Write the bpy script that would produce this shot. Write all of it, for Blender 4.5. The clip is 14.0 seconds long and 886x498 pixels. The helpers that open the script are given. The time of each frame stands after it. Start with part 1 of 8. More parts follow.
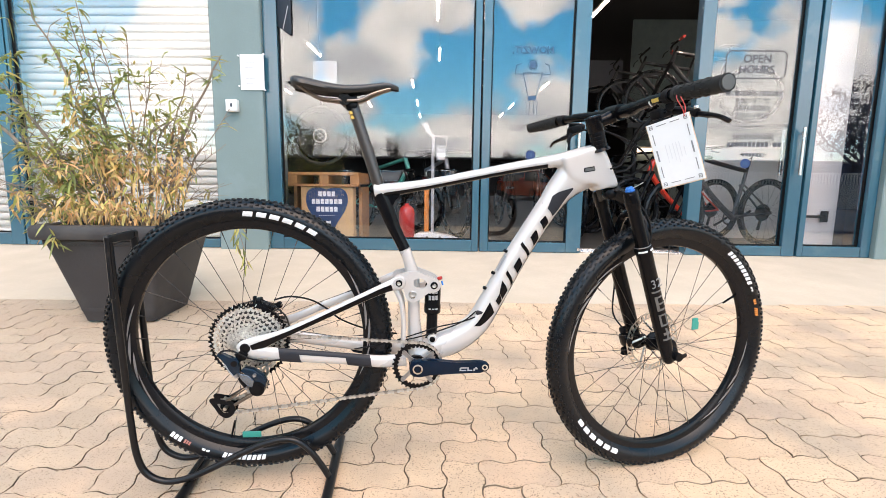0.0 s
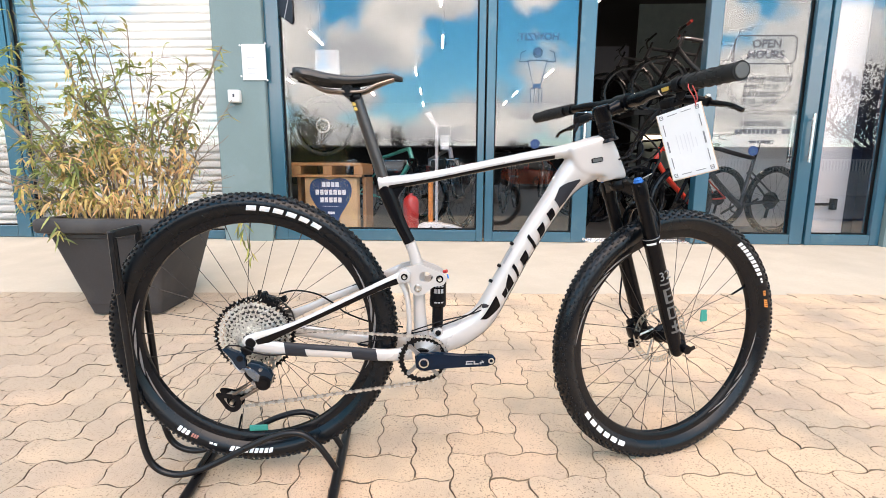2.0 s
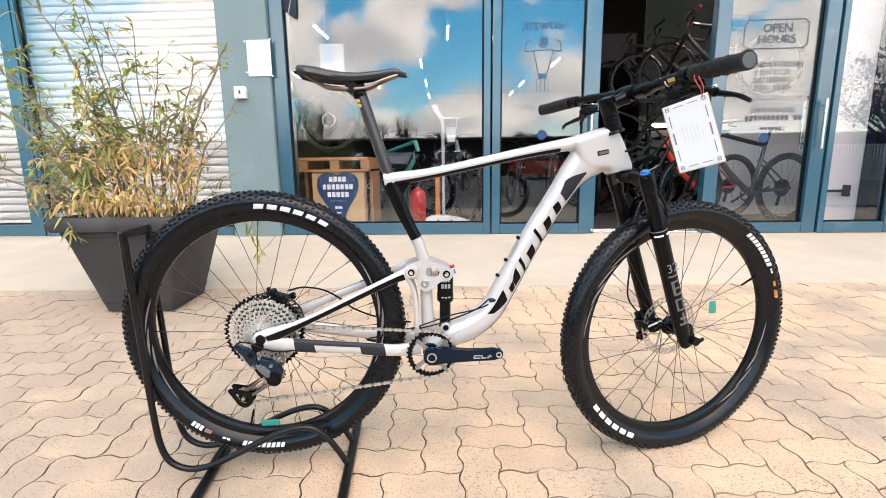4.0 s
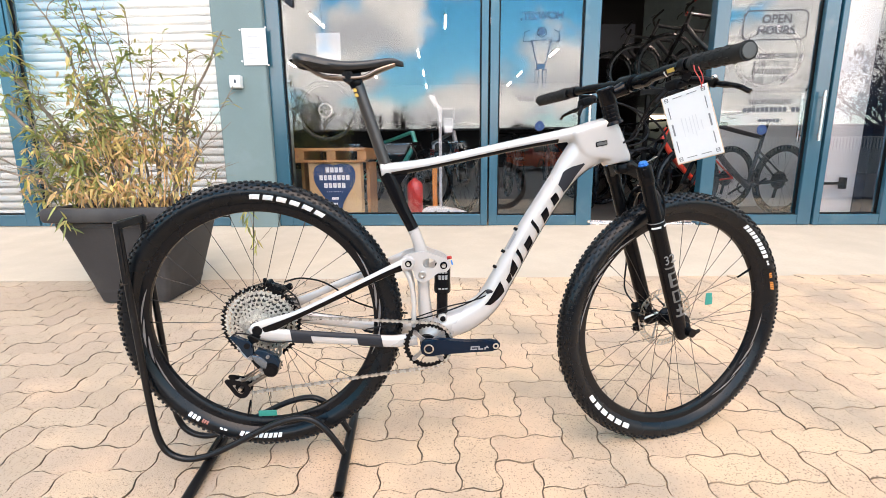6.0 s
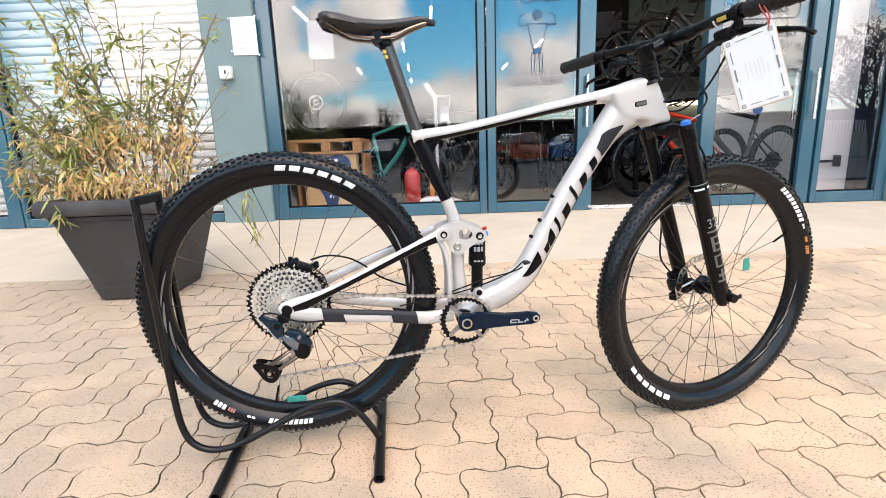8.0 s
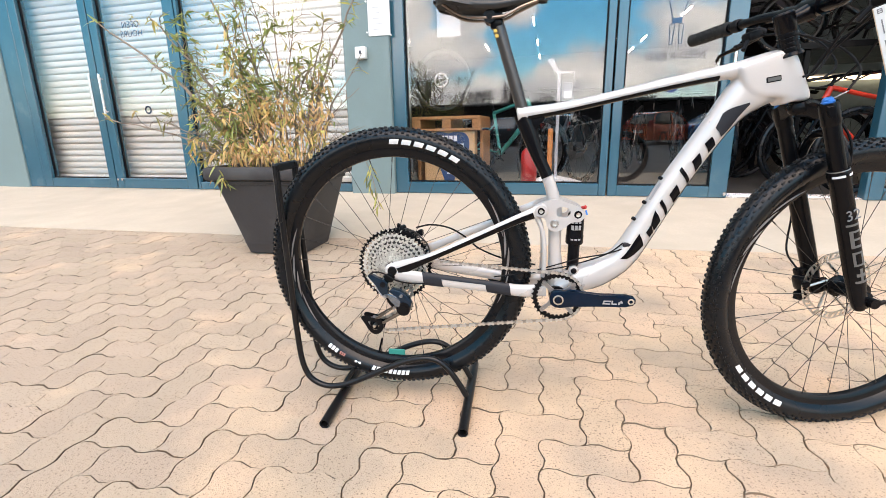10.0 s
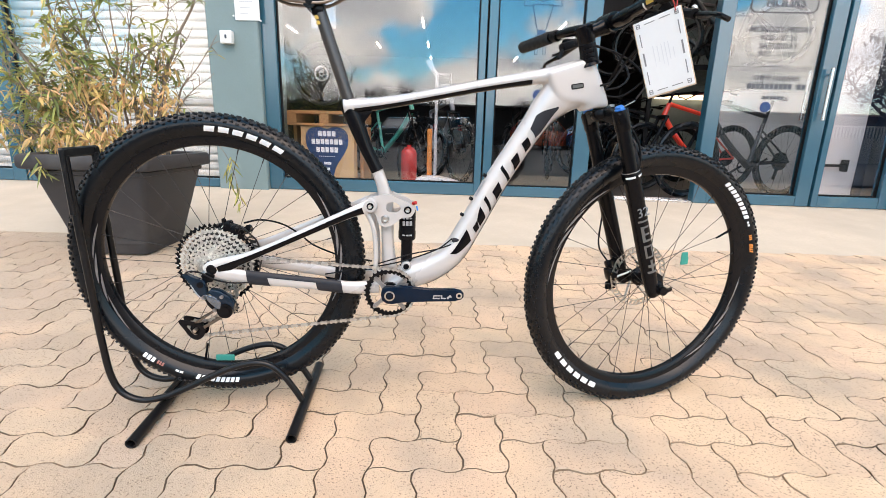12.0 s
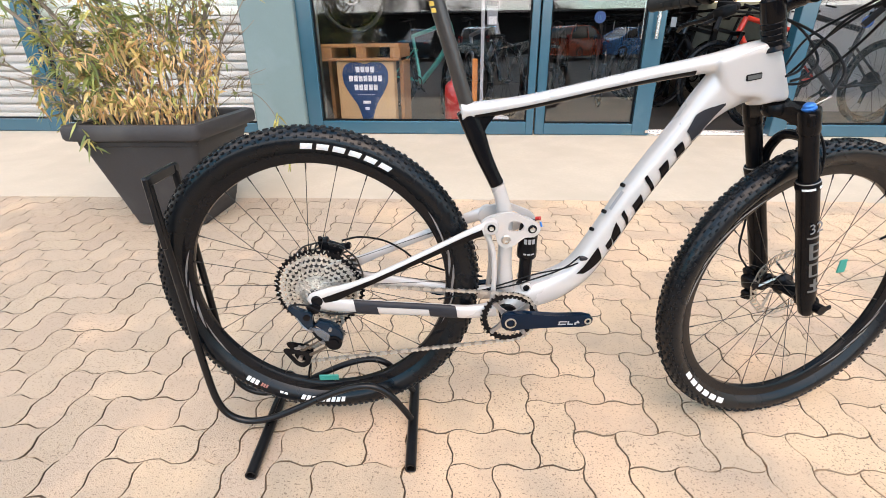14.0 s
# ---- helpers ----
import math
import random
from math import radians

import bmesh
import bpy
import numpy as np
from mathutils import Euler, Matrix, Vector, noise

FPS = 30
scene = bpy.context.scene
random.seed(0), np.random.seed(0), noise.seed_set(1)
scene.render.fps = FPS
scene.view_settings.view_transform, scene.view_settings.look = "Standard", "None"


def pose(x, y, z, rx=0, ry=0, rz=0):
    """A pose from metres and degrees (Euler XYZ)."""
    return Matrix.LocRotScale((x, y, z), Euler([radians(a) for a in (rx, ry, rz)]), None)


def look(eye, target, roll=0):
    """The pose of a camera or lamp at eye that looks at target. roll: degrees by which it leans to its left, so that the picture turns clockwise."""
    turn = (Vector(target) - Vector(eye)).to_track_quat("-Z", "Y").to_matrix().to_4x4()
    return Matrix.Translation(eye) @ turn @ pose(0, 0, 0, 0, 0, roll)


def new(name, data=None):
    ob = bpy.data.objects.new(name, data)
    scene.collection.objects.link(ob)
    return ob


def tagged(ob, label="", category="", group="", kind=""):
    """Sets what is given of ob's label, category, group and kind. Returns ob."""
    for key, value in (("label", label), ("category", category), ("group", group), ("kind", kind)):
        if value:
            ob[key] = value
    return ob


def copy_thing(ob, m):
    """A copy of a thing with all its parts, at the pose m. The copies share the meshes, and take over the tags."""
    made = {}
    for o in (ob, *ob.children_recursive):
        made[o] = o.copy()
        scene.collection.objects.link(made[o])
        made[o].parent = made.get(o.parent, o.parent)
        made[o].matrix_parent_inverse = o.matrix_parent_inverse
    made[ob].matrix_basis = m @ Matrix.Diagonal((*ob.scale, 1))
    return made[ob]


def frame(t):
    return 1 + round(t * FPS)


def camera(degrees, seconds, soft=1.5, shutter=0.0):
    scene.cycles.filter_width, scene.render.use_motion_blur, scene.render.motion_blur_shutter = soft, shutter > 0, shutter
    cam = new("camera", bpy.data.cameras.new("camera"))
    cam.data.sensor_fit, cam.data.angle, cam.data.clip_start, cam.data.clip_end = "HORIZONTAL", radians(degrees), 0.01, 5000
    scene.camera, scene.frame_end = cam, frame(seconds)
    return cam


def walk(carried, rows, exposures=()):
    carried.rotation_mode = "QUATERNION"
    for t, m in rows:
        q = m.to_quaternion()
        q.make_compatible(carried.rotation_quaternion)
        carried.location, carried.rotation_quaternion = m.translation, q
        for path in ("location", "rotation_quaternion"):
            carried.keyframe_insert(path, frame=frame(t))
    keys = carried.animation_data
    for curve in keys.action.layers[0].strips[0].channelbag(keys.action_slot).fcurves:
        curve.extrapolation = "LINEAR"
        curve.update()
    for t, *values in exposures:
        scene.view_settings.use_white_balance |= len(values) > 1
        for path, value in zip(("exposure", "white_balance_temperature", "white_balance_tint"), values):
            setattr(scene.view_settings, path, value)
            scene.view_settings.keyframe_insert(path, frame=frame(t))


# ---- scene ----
# camera and its way
cam = camera(86.9, 14.0, soft=0.6)
EXPOSURE = 0.57
PATH = [
    (0, (0.12, 0.094, 0.823), (0.069, 2.074, 0.544), 0.7),
    (0.5, (0.116, 0.096, 0.828), (0.072, 2.076, 0.549), 1.0),
    (1, (0.111, 0.101, 0.826), (0.072, 2.078, 0.527), 1.0),
    (1.5, (0.112, 0.107, 0.829), (0.064, 2.082, 0.517), 0.8),
    (2, (0.116, 0.108, 0.831), (0.048, 2.081, 0.506), 0.3),
    (2.5, (0.117, 0.106, 0.832), (0.035, 2.077, 0.501), -0.2),
    (3, (0.121, 0.102, 0.841), (0.018, 2.07, 0.496), -0.7),
    (5.5, (0.12, 0.115, 0.836), (0.022, 2.077, 0.461), -0.6),
    (6, (0.12, 0.11, 0.838), (0.03, 2.069, 0.444), -0.5),
    (6.5, (0.118, 0.109, 0.837), (0.029, 2.066, 0.432), -0.6),
    (7, (0.112, 0.117, 0.826), (0.021, 2.076, 0.432), -1.2),
    (7.5, (0.073, 0.129, 0.795), (0.015, 2.093, 0.418), -1.8),
    (8, (-0.004, 0.146, 0.767), (-0.04, 2.103, 0.357), -2.0),
    (8.5, (-0.067, 0.158, 0.75), (-0.245, 2.093, 0.274), -2.4),
    (9, (-0.069, 0.136, 0.738), (-0.456, 2.041, 0.267), -2.7),
    (9.2, (-0.044, 0.107, 0.743), (-0.524, 1.991, 0.276), -2.4),
    (11.3, (0.142, 0.088, 0.769), (-0.33, 1.964, 0.262), 1.1),
    (11.5, (0.167, 0.108, 0.763), (-0.191, 2.009, 0.256), 1.2),
    (12, (0.212, 0.143, 0.748), (0.12, 2.081, 0.264), 1.6),
    (12.5, (0.146, 0.14, 0.745), (0.168, 2.083, 0.273), 0.6),
    (13, (0.09, 0.139, 0.743), (0.045, 2.08, 0.261), -0.0),
    (13.5, (0.059, 0.162, 0.743), (-0.081, 2.07, 0.16), -0.2),
    (13.7, (0.019, 0.239, 0.797), (-0.148, 2.117, 0.130), -0.3),
    (14, (-0.032, 0.335, 0.931), (-0.214, 2.154, 0.117), -0.6),
]
walk(cam, [(t, look(eye, target, roll)) for t, eye, target, roll in PATH], exposures=[(0, EXPOSURE + 0.06, 7950, 26), (9, EXPOSURE + 0.06, 7950, 26), (11.5, EXPOSURE - 0.07, 7950, 26), (12.5, EXPOSURE - 0.02, 7950, 26), (14, EXPOSURE, 7950, 26)])

# ---- light: bright broken cloud, the sun behind thin cloud ----
SUN_EL, SUN_AZ = radians(54), radians(173)
world = bpy.data.worlds.new("sky")
scene.world = world
world.use_nodes = True
wn, wl = world.node_tree.nodes, world.node_tree.links
for n in list(wn):
    wn.remove(n)
w_out = wn.new("ShaderNodeOutputWorld")
w_bg = wn.new("ShaderNodeBackground")
w_bg.inputs["Strength"].default_value = 0.1
sky = wn.new("ShaderNodeTexSky")
sky.sky_type = "NISHITA"
sky.sun_disc = False
sky.sun_elevation = SUN_EL
sky.sun_rotation = SUN_AZ
sky.air_density, sky.dust_density, sky.ozone_density = 1.0, 0.3, 4.0
w_co = wn.new("ShaderNodeTexCoord")
w_sep = wn.new("ShaderNodeSeparateXYZ")
wl.new(w_co.outputs["Generated"], w_sep.inputs[0])
w_max = wn.new("ShaderNodeMath")
w_max.operation = "MAXIMUM"
wl.new(w_sep.outputs["Z"], w_max.inputs[0])
w_max.inputs[1].default_value = 0.0
w_add = wn.new("ShaderNodeMath")
w_add.operation = "ADD"
wl.new(w_max.outputs[0], w_add.inputs[0])
w_add.inputs[1].default_value = 0.4
w_div = wn.new("ShaderNodeVectorMath")
w_div.operation = "DIVIDE"
w_cmb = wn.new("ShaderNodeCombineXYZ")
for k in range(3):
    wl.new(w_add.outputs[0], w_cmb.inputs[k])
wl.new(w_co.outputs["Generated"], w_div.inputs[0])
wl.new(w_cmb.outputs[0], w_div.inputs[1])
w_map = wn.new("ShaderNodeMapping")
w_map.inputs["Location"].default_value = (3.55, 0.4, 0.0)
wl.new(w_div.outputs[0], w_map.inputs[0])
w_noise = wn.new("ShaderNodeTexNoise")
w_noise.inputs["Scale"].default_value = 1.7
w_noise.inputs["Detail"].default_value = 7.0
w_noise.inputs["Roughness"].default_value = 0.52
wl.new(w_map.outputs[0], w_noise.inputs["Vector"])


def w_math(op, a, b=None, clamp=False):
    n = wn.new("ShaderNodeMath")
    n.operation, n.use_clamp = op, clamp
    for sock, val in zip(n.inputs, (a, b)):
        if isinstance(val, (int, float)):
            sock.default_value = val
        elif val is not None:
            wl.new(val, sock)
    return n.outputs[0]


def w_vec(op, a, b, out=0):
    n = wn.new("ShaderNodeVectorMath")
    n.operation = op
    for sock, val in zip(n.inputs, (a, b)):
        if isinstance(val, tuple):
            sock.default_value = val
        elif val is not None:
            wl.new(val, sock)
    return n.outputs[out]


def w_range(val, f0, f1, t0=0.0, t1=1.0):
    n = wn.new("ShaderNodeMapRange")
    n.interpolation_type = "SMOOTHSTEP"
    wl.new(val, n.inputs["Value"])
    n.inputs["From Min"].default_value, n.inputs["From Max"].default_value = f0, f1
    n.inputs["To Min"].default_value, n.inputs["To Max"].default_value = t0, t1
    return n.outputs[0]


# cumulus heaps low over the car park: bearing, height, half width, half height as slopes seen along -y
HEAPS = [(-0.57, 0.24, 0.16, 0.17), (0.50, 0.31, 0.09, 0.05), (0.66, 0.25, 0.08, 0.13), (0.56, 0.14, 0.12, 0.09), (-0.355, 0.266, 0.082, 0.166), (-0.198, 0.244, 0.105, 0.061), (-0.053, 0.341, 0.108, 0.043), (-0.139, 0.294, 0.072, 0.079), (-0.293, 0.159, 0.119, 0.057), (-0.027, 0.093, 0.095, 0.055), (-0.224, 0.071, 0.132, 0.047),
         (0.09, 0.105, 0.1, 0.071), (0.205, 0.158, 0.087, 0.09), (0.167, 0.37, 0.101, 0.048), (0.6, 0.155, 0.187, 0.117), (0.796, 0.206, 0.122, 0.104), (0.428, 0.165, 0.137, 0.078), (0.478, 0.371, 0.094, 0.042)]
w_back = w_math("MULTIPLY", w_sep.outputs["Y"], -1.0)
w_far = w_math("MAXIMUM", w_back, 0.2)
w_u = w_math("DIVIDE", w_sep.outputs["X"], w_far)
w_v = w_math("DIVIDE", w_sep.outputs["Z"], w_far)
w_uv = wn.new("ShaderNodeCombineXYZ")
wl.new(w_u, w_uv.inputs[0])
wl.new(w_v, w_uv.inputs[1])
w_bil = wn.new("ShaderNodeTexNoise")
w_bil.inputs["Scale"].default_value, w_bil.inputs["Detail"].default_value, w_bil.inputs["Roughness"].default_value = 11.0, 7.0, 0.55
wl.new(w_uv.outputs[0], w_bil.inputs["Vector"])
w_heap = None
for hx, hz, hw, hh in HEAPS:
    d = w_vec("MULTIPLY", w_vec("SUBTRACT", w_uv.outputs[0], (hx, hz, 0.0)), (1 / hw, 1 / hh, 0.0))
    h = w_math("SUBTRACT", 1.15, w_vec("LENGTH", d, None, 1))
    w_heap = h if w_heap is None else w_math("MAXIMUM", w_heap, h)
w_heap = w_math("ADD", w_heap, w_math("MULTIPLY", w_math("SUBTRACT", w_bil.outputs["Fac"], 0.5), 2.6))
w_near = w_math("MULTIPLY", w_range(w_back, 0.3, 0.5), w_range(w_v, 0.42, 0.6, 1.0, 0.0))
w_kind = wn.new("ShaderNodeMixRGB")
wl.new(w_near, w_kind.inputs[0])
wl.new(w_range(w_noise.outputs["Fac"], 0.45, 0.575), w_kind.inputs[1])
wl.new(w_range(w_heap, -0.12, 0.55), w_kind.inputs[2])
w_shade = wn.new("ShaderNodeTexNoise")
w_shade.inputs["Scale"].default_value = 4.5
w_shade.inputs["Detail"].default_value = 7.0
w_map2 = wn.new("ShaderNodeMapping")
w_map2.inputs["Location"].default_value = (1.2, 3.0, 0.0)
wl.new(w_div.outputs[0], w_map2.inputs[0])
wl.new(w_map2.outputs[0], w_shade.inputs["Vector"])
w_cc = wn.new("ShaderNodeMixRGB")
w_cc.inputs[1].default_value = (11.0, 12.0, 12.7, 1)
w_cc.inputs[2].default_value = (19.6, 20.0, 19.4, 1)
wl.new(w_range(w_shade.outputs["Fac"], 0.3, 0.66), w_cc.inputs[0])
w_mix = wn.new("ShaderNodeMixRGB")
wl.new(w_kind.outputs[0], w_mix.inputs[0])
w_hs = wn.new("ShaderNodeHueSaturation")
w_hs.inputs["Hue"].default_value, w_hs.inputs["Saturation"].default_value, w_hs.inputs["Value"].default_value = 0.472, 1.5, 2.0
wl.new(sky.outputs[0], w_hs.inputs["Color"])
wl.new(w_hs.outputs[0], w_mix.inputs[1])
wl.new(w_cc.outputs[0], w_mix.inputs[2])
# the whole sky is brighter on the sun's side
w_glow = w_range(w_vec("DOT_PRODUCT", w_co.outputs["Generated"], (0.068, -0.577, 0.814), 1), 0.1, 0.78, 0.56, 1.70)
w_lit = wn.new("ShaderNodeVectorMath")
w_lit.operation = "SCALE"
wl.new(w_mix.outputs[0], w_lit.inputs[0])
wl.new(w_glow, w_lit.inputs["Scale"])
wl.new(w_lit.outputs[0], w_bg.inputs["Color"])
wl.new(w_bg.outputs[0], w_out.inputs["Surface"])

sun_data = bpy.data.lights.new("sun", "SUN")
sun_data.energy = 1.5
sun_data.angle = radians(50)
sun_data.color = (1.0, 0.90, 0.77)
sun = new("sun", sun_data)
sun.matrix_world = look((1.0, -7, 12), (0, 1.5, 0))

# ---- tools ----
V = Vector


def part(name, bm, material, parent=None, label="", smooth=35, m=None):
    """Links a bmesh as one mesh object under a thing or a part."""
    me = bpy.data.meshes.new(name)
    bmesh.ops.recalc_face_normals(bm, faces=bm.faces)
    bm.to_mesh(me)
    bm.free()
    mats = material if isinstance(material, (list, tuple)) else [material]
    for x in mats:
        me.materials.append(x)
    if smooth:
        me.shade_smooth()
        me.set_sharp_from_angle(angle=radians(smooth))
    ob = new(name, me)
    if parent is not None:
        ob.parent = parent
    if m is not None:
        ob.matrix_basis = m
    if label:
        ob["label"] = label
    return ob


def thing(name, m, label, category, group=""):
    ob = new(name)
    ob.empty_display_size = 0.05
    ob.matrix_basis = m
    return tagged(ob, label, category, group)


def box(bm, c, s, bevel=0.0, m=None, seg=1):
    made = bmesh.ops.create_cube(bm, size=1.0)["verts"]
    mm = Matrix.Translation(c) @ Matrix.Diagonal((*s, 1))
    if m is not None:
        mm = m @ mm
    bmesh.ops.transform(bm, matrix=mm, verts=made)
    if bevel:
        edges = {e for v in made for e in v.link_edges}
        bmesh.ops.bevel(bm, geom=list(edges), offset=bevel, segments=seg, affect="EDGES", profile=0.5)


def bx(x0, x1, y0, y1, z0, z1):
    return ((x0 + x1) / 2, (y0 + y1) / 2, (z0 + z1) / 2), (x1 - x0, y1 - y0, z1 - z0)


def lathe(bm, prof, seg=24, m=None, close=False):
    """Turns (radius, height) pairs about local z."""
    m = m or Matrix()
    rings = []
    for r, h in prof:
        if r < 1e-6:
            rings.append([bm.verts.new(m @ V((0, 0, h)))])
        else:
            rings.append([bm.verts.new(m @ V((r * math.cos(2 * math.pi * k / seg), r * math.sin(2 * math.pi * k / seg), h))) for k in range(seg)])
    pairs = list(zip(rings, rings[1:]))
    if close:
        pairs.append((rings[-1], rings[0]))
    for a, b in pairs:
        for k in range(seg):
            n = (k + 1) % seg
            if len(a) == 1 and len(b) == 1:
                continue
            if len(a) == 1:
                bm.faces.new((a[0], b[k], b[n]))
            elif len(b) == 1:
                bm.faces.new((a[k], a[n], b[0]))
            else:
                bm.faces.new((a[k], a[n], b[n], b[k]))


TO_Y = Matrix.Rotation(radians(90), 4, "X")    # local z becomes -y


def between(a, b):
    """The pose whose z runs from a to b, and the length."""
    a, b = V(a), V(b)
    d = b - a
    return Matrix.Translation(a) @ d.to_track_quat("Z", "Y").to_matrix().to_4x4(), d.length


def rod(bm, a, b, r, seg=8, r2=None):
    m, n = between(a, b)
    r2 = r if r2 is None else r2
    lathe(bm, [(0, 0), (r, 0), (r2, n), (0, n)], seg, m)


def spline(pts, n=6, closed=False):
    pts = [V(p) for p in pts]
    out = []
    k = len(pts)
    for i in range(k if closed else k - 1):
        p1, p2 = pts[i], pts[(i + 1) % k]
        p0 = pts[i - 1] if i > 0 or closed else p1 * 2 - p2
        p3 = pts[(i + 2) % k] if i + 2 < k or closed else p2 * 2 - p1
        for j in range(n):
            t = j / n
            out.append(0.5 * (2 * p1 + (p2 - p0) * t + (2 * p0 - 5 * p1 + 4 * p2 - p3) * t * t + (3 * p1 - p0 - 3 * p2 + p3) * t ** 3))
    if not closed:
        out.append(pts[-1])
    return out


def tube(bm, pts, r, seg=8, caps=True):
    """A round tube along points; r is a number or one for each point."""
    pts = [V(p) for p in pts]
    n = len(pts)
    rs = r if isinstance(r, (list, tuple)) else [r] * n
    t = (pts[1] - pts[0]).normalized()
    side = t.orthogonal().normalized()
    rings = []
    for i, p in enumerate(pts):
        t2 = (pts[min(i + 1, n - 1)] - pts[max(i - 1, 0)]).normalized()
        side = (t.rotation_difference(t2) @ side).normalized()
        t = t2
        up = t.cross(side)
        rings.append([bm.verts.new(p + rs[i] * (side * math.cos(2 * math.pi * k / seg) + up * math.sin(2 * math.pi * k / seg))) for k in range(seg)])
    for a, b in zip(rings, rings[1:]):
        for k in range(seg):
            bm.faces.new((a[k], a[(k + 1) % seg], b[(k + 1) % seg], b[k]))
    if caps:
        bm.faces.new(rings[0])
        bm.faces.new(rings[-1])


class Sweep:
    """A frame tube in the xz plane: stations (x, z, half height, half width)."""

    def __init__(self, st, n=6, y=0.0, power=2.4):
        q = spline([(s[0], s[2] * 10, s[1]) for s in st], n)
        w = spline([(s[3], 0, 0) for s in st], n)
        self.p = [V((a.x, y, a.z)) for a in q]
        self.h = [a.y / 10 for a in q]
        self.w = [a.x for a in w]
        self.k = 2 / power

    def at(self, s, ang, off=0.0):
        """s from 0 to 1 along the tube; ang 0 is the outer side in the plane, 90 the -y side."""
        n = len(self.p) - 1
        f = min(max(s, 0), 1) * n
        i = min(int(f), n - 1)
        f -= i
        c = self.p[i].lerp(self.p[i + 1], f)
        h = self.h[i] * (1 - f) + self.h[i + 1] * f + off
        w = self.w[i] * (1 - f) + self.w[i + 1] * f + off
        t0 = self.p[min(i + 1, n)] - self.p[max(i - 1, 0)]
        t1 = self.p[min(i + 2, n)] - self.p[i]
        t = t0.lerp(t1, f).normalized()
        nrm = V((-t.z, 0, t.x))
        a = radians(ang)
        ca, sa = math.cos(a), math.sin(a)
        ca = math.copysign(abs(ca) ** self.k, ca)
        sa = math.copysign(abs(sa) ** self.k, sa)
        return c + nrm * (h * ca) + V((0, -1, 0)) * (w * sa)

    def skin(self, bm, seg=20, s0=0.0, s1=1.0, off=0.0):
        n = len(self.p) - 1
        rings = [[bm.verts.new(self.at(s0 + (s1 - s0) * i / n, 360 * k / seg, off)) for k in range(seg)] for i in range(n + 1)]
        for a, b in zip(rings, rings[1:]):
            for k in range(seg):
                bm.faces.new((a[k], a[(k + 1) % seg], b[(k + 1) % seg], b[k]))
        bm.faces.new(rings[0])
        bm.faces.new(rings[-1])

    def patch(self, bm, s0, s1, a0, a1, off=0.0006, shear=0.0, n=4):
        """A painted mark that follows the skin; shear shifts s along with the angle."""
        g = [[bm.verts.new(self.at(s0 + (s1 - s0) * i / n + shear * j / n, a0 + (a1 - a0) * j / n, off)) for j in range(n + 1)] for i in range(n + 1)]
        for i in range(n):
            for j in range(n):
                bm.faces.new((g[i][j], g[i + 1][j], g[i + 1][j + 1], g[i][j + 1]))


def prism(bm, poly, y0, y1, bevel=0.0, m=None):
    """An outline in the xz plane, given a thickness along y."""
    m = m or Matrix()
    a = [bm.verts.new(m @ V((x, y0, z))) for x, z in poly]
    b = [bm.verts.new(m @ V((x, y1, z))) for x, z in poly]
    f = [bm.faces.new(a), bm.faces.new(b[::-1])]
    n = len(poly)
    for k in range(n):
        f.append(bm.faces.new((a[k], b[k], b[(k + 1) % n], a[(k + 1) % n])))
    if bevel:
        edges = list(f[0].edges) + list(f[1].edges)
        bmesh.ops.bevel(bm, geom=edges, offset=bevel, segments=2, affect="EDGES", profile=0.5)


def ring_plate(bm, outer, inner, y0, y1, m=None):
    """A flat ring between two outlines of equal count in xz, with thickness along y."""
    m = m or Matrix()
    vs = [[bm.verts.new(m @ V((x, y, z))) for x, z in o] for o in (outer, inner) for y in (y0, y1)]
    n = len(outer)
    for k in range(n):
        j = (k + 1) % n
        for a, b in ((0, 1), (3, 2), (2, 0), (1, 3)):
            bm.faces.new((vs[a][k], vs[a][j], vs[b][j], vs[b][k]))


def circle(cx, cz, r, n=24, a0=0.0):
    return [(cx + r * math.cos(a0 + 2 * math.pi * k / n), cz + r * math.sin(a0 + 2 * math.pi * k / n)) for k in range(n)]


def words(text, size, material, m, name="lettering", parent=None, flip=False, align="CENTER", bold=0.0):
    """Lettering in the built-in font, standing upright in its pose's xz plane, facing -y."""
    cu = bpy.data.curves.new(name, "FONT")
    cu.body, cu.size, cu.align_x, cu.align_y = text, size, align, "CENTER"
    cu.extrude, cu.resolution_u, cu.offset = 0.0004, 3, bold
    tmp = bpy.data.objects.new(name, cu)
    me = bpy.data.meshes.new_from_object(tmp)
    bpy.data.objects.remove(tmp)
    turn = Matrix.Rotation(radians(90), 4, "X")
    if flip:
        turn = Matrix.Diagonal((-1, 1, 1, 1)) @ turn
    me.transform(turn)
    me.name = name
    me.materials.clear()
    me.materials.append(material)
    ob = new(name, me)
    ob.matrix_basis = m
    if parent is not None:
        ob.parent = parent
    return ob


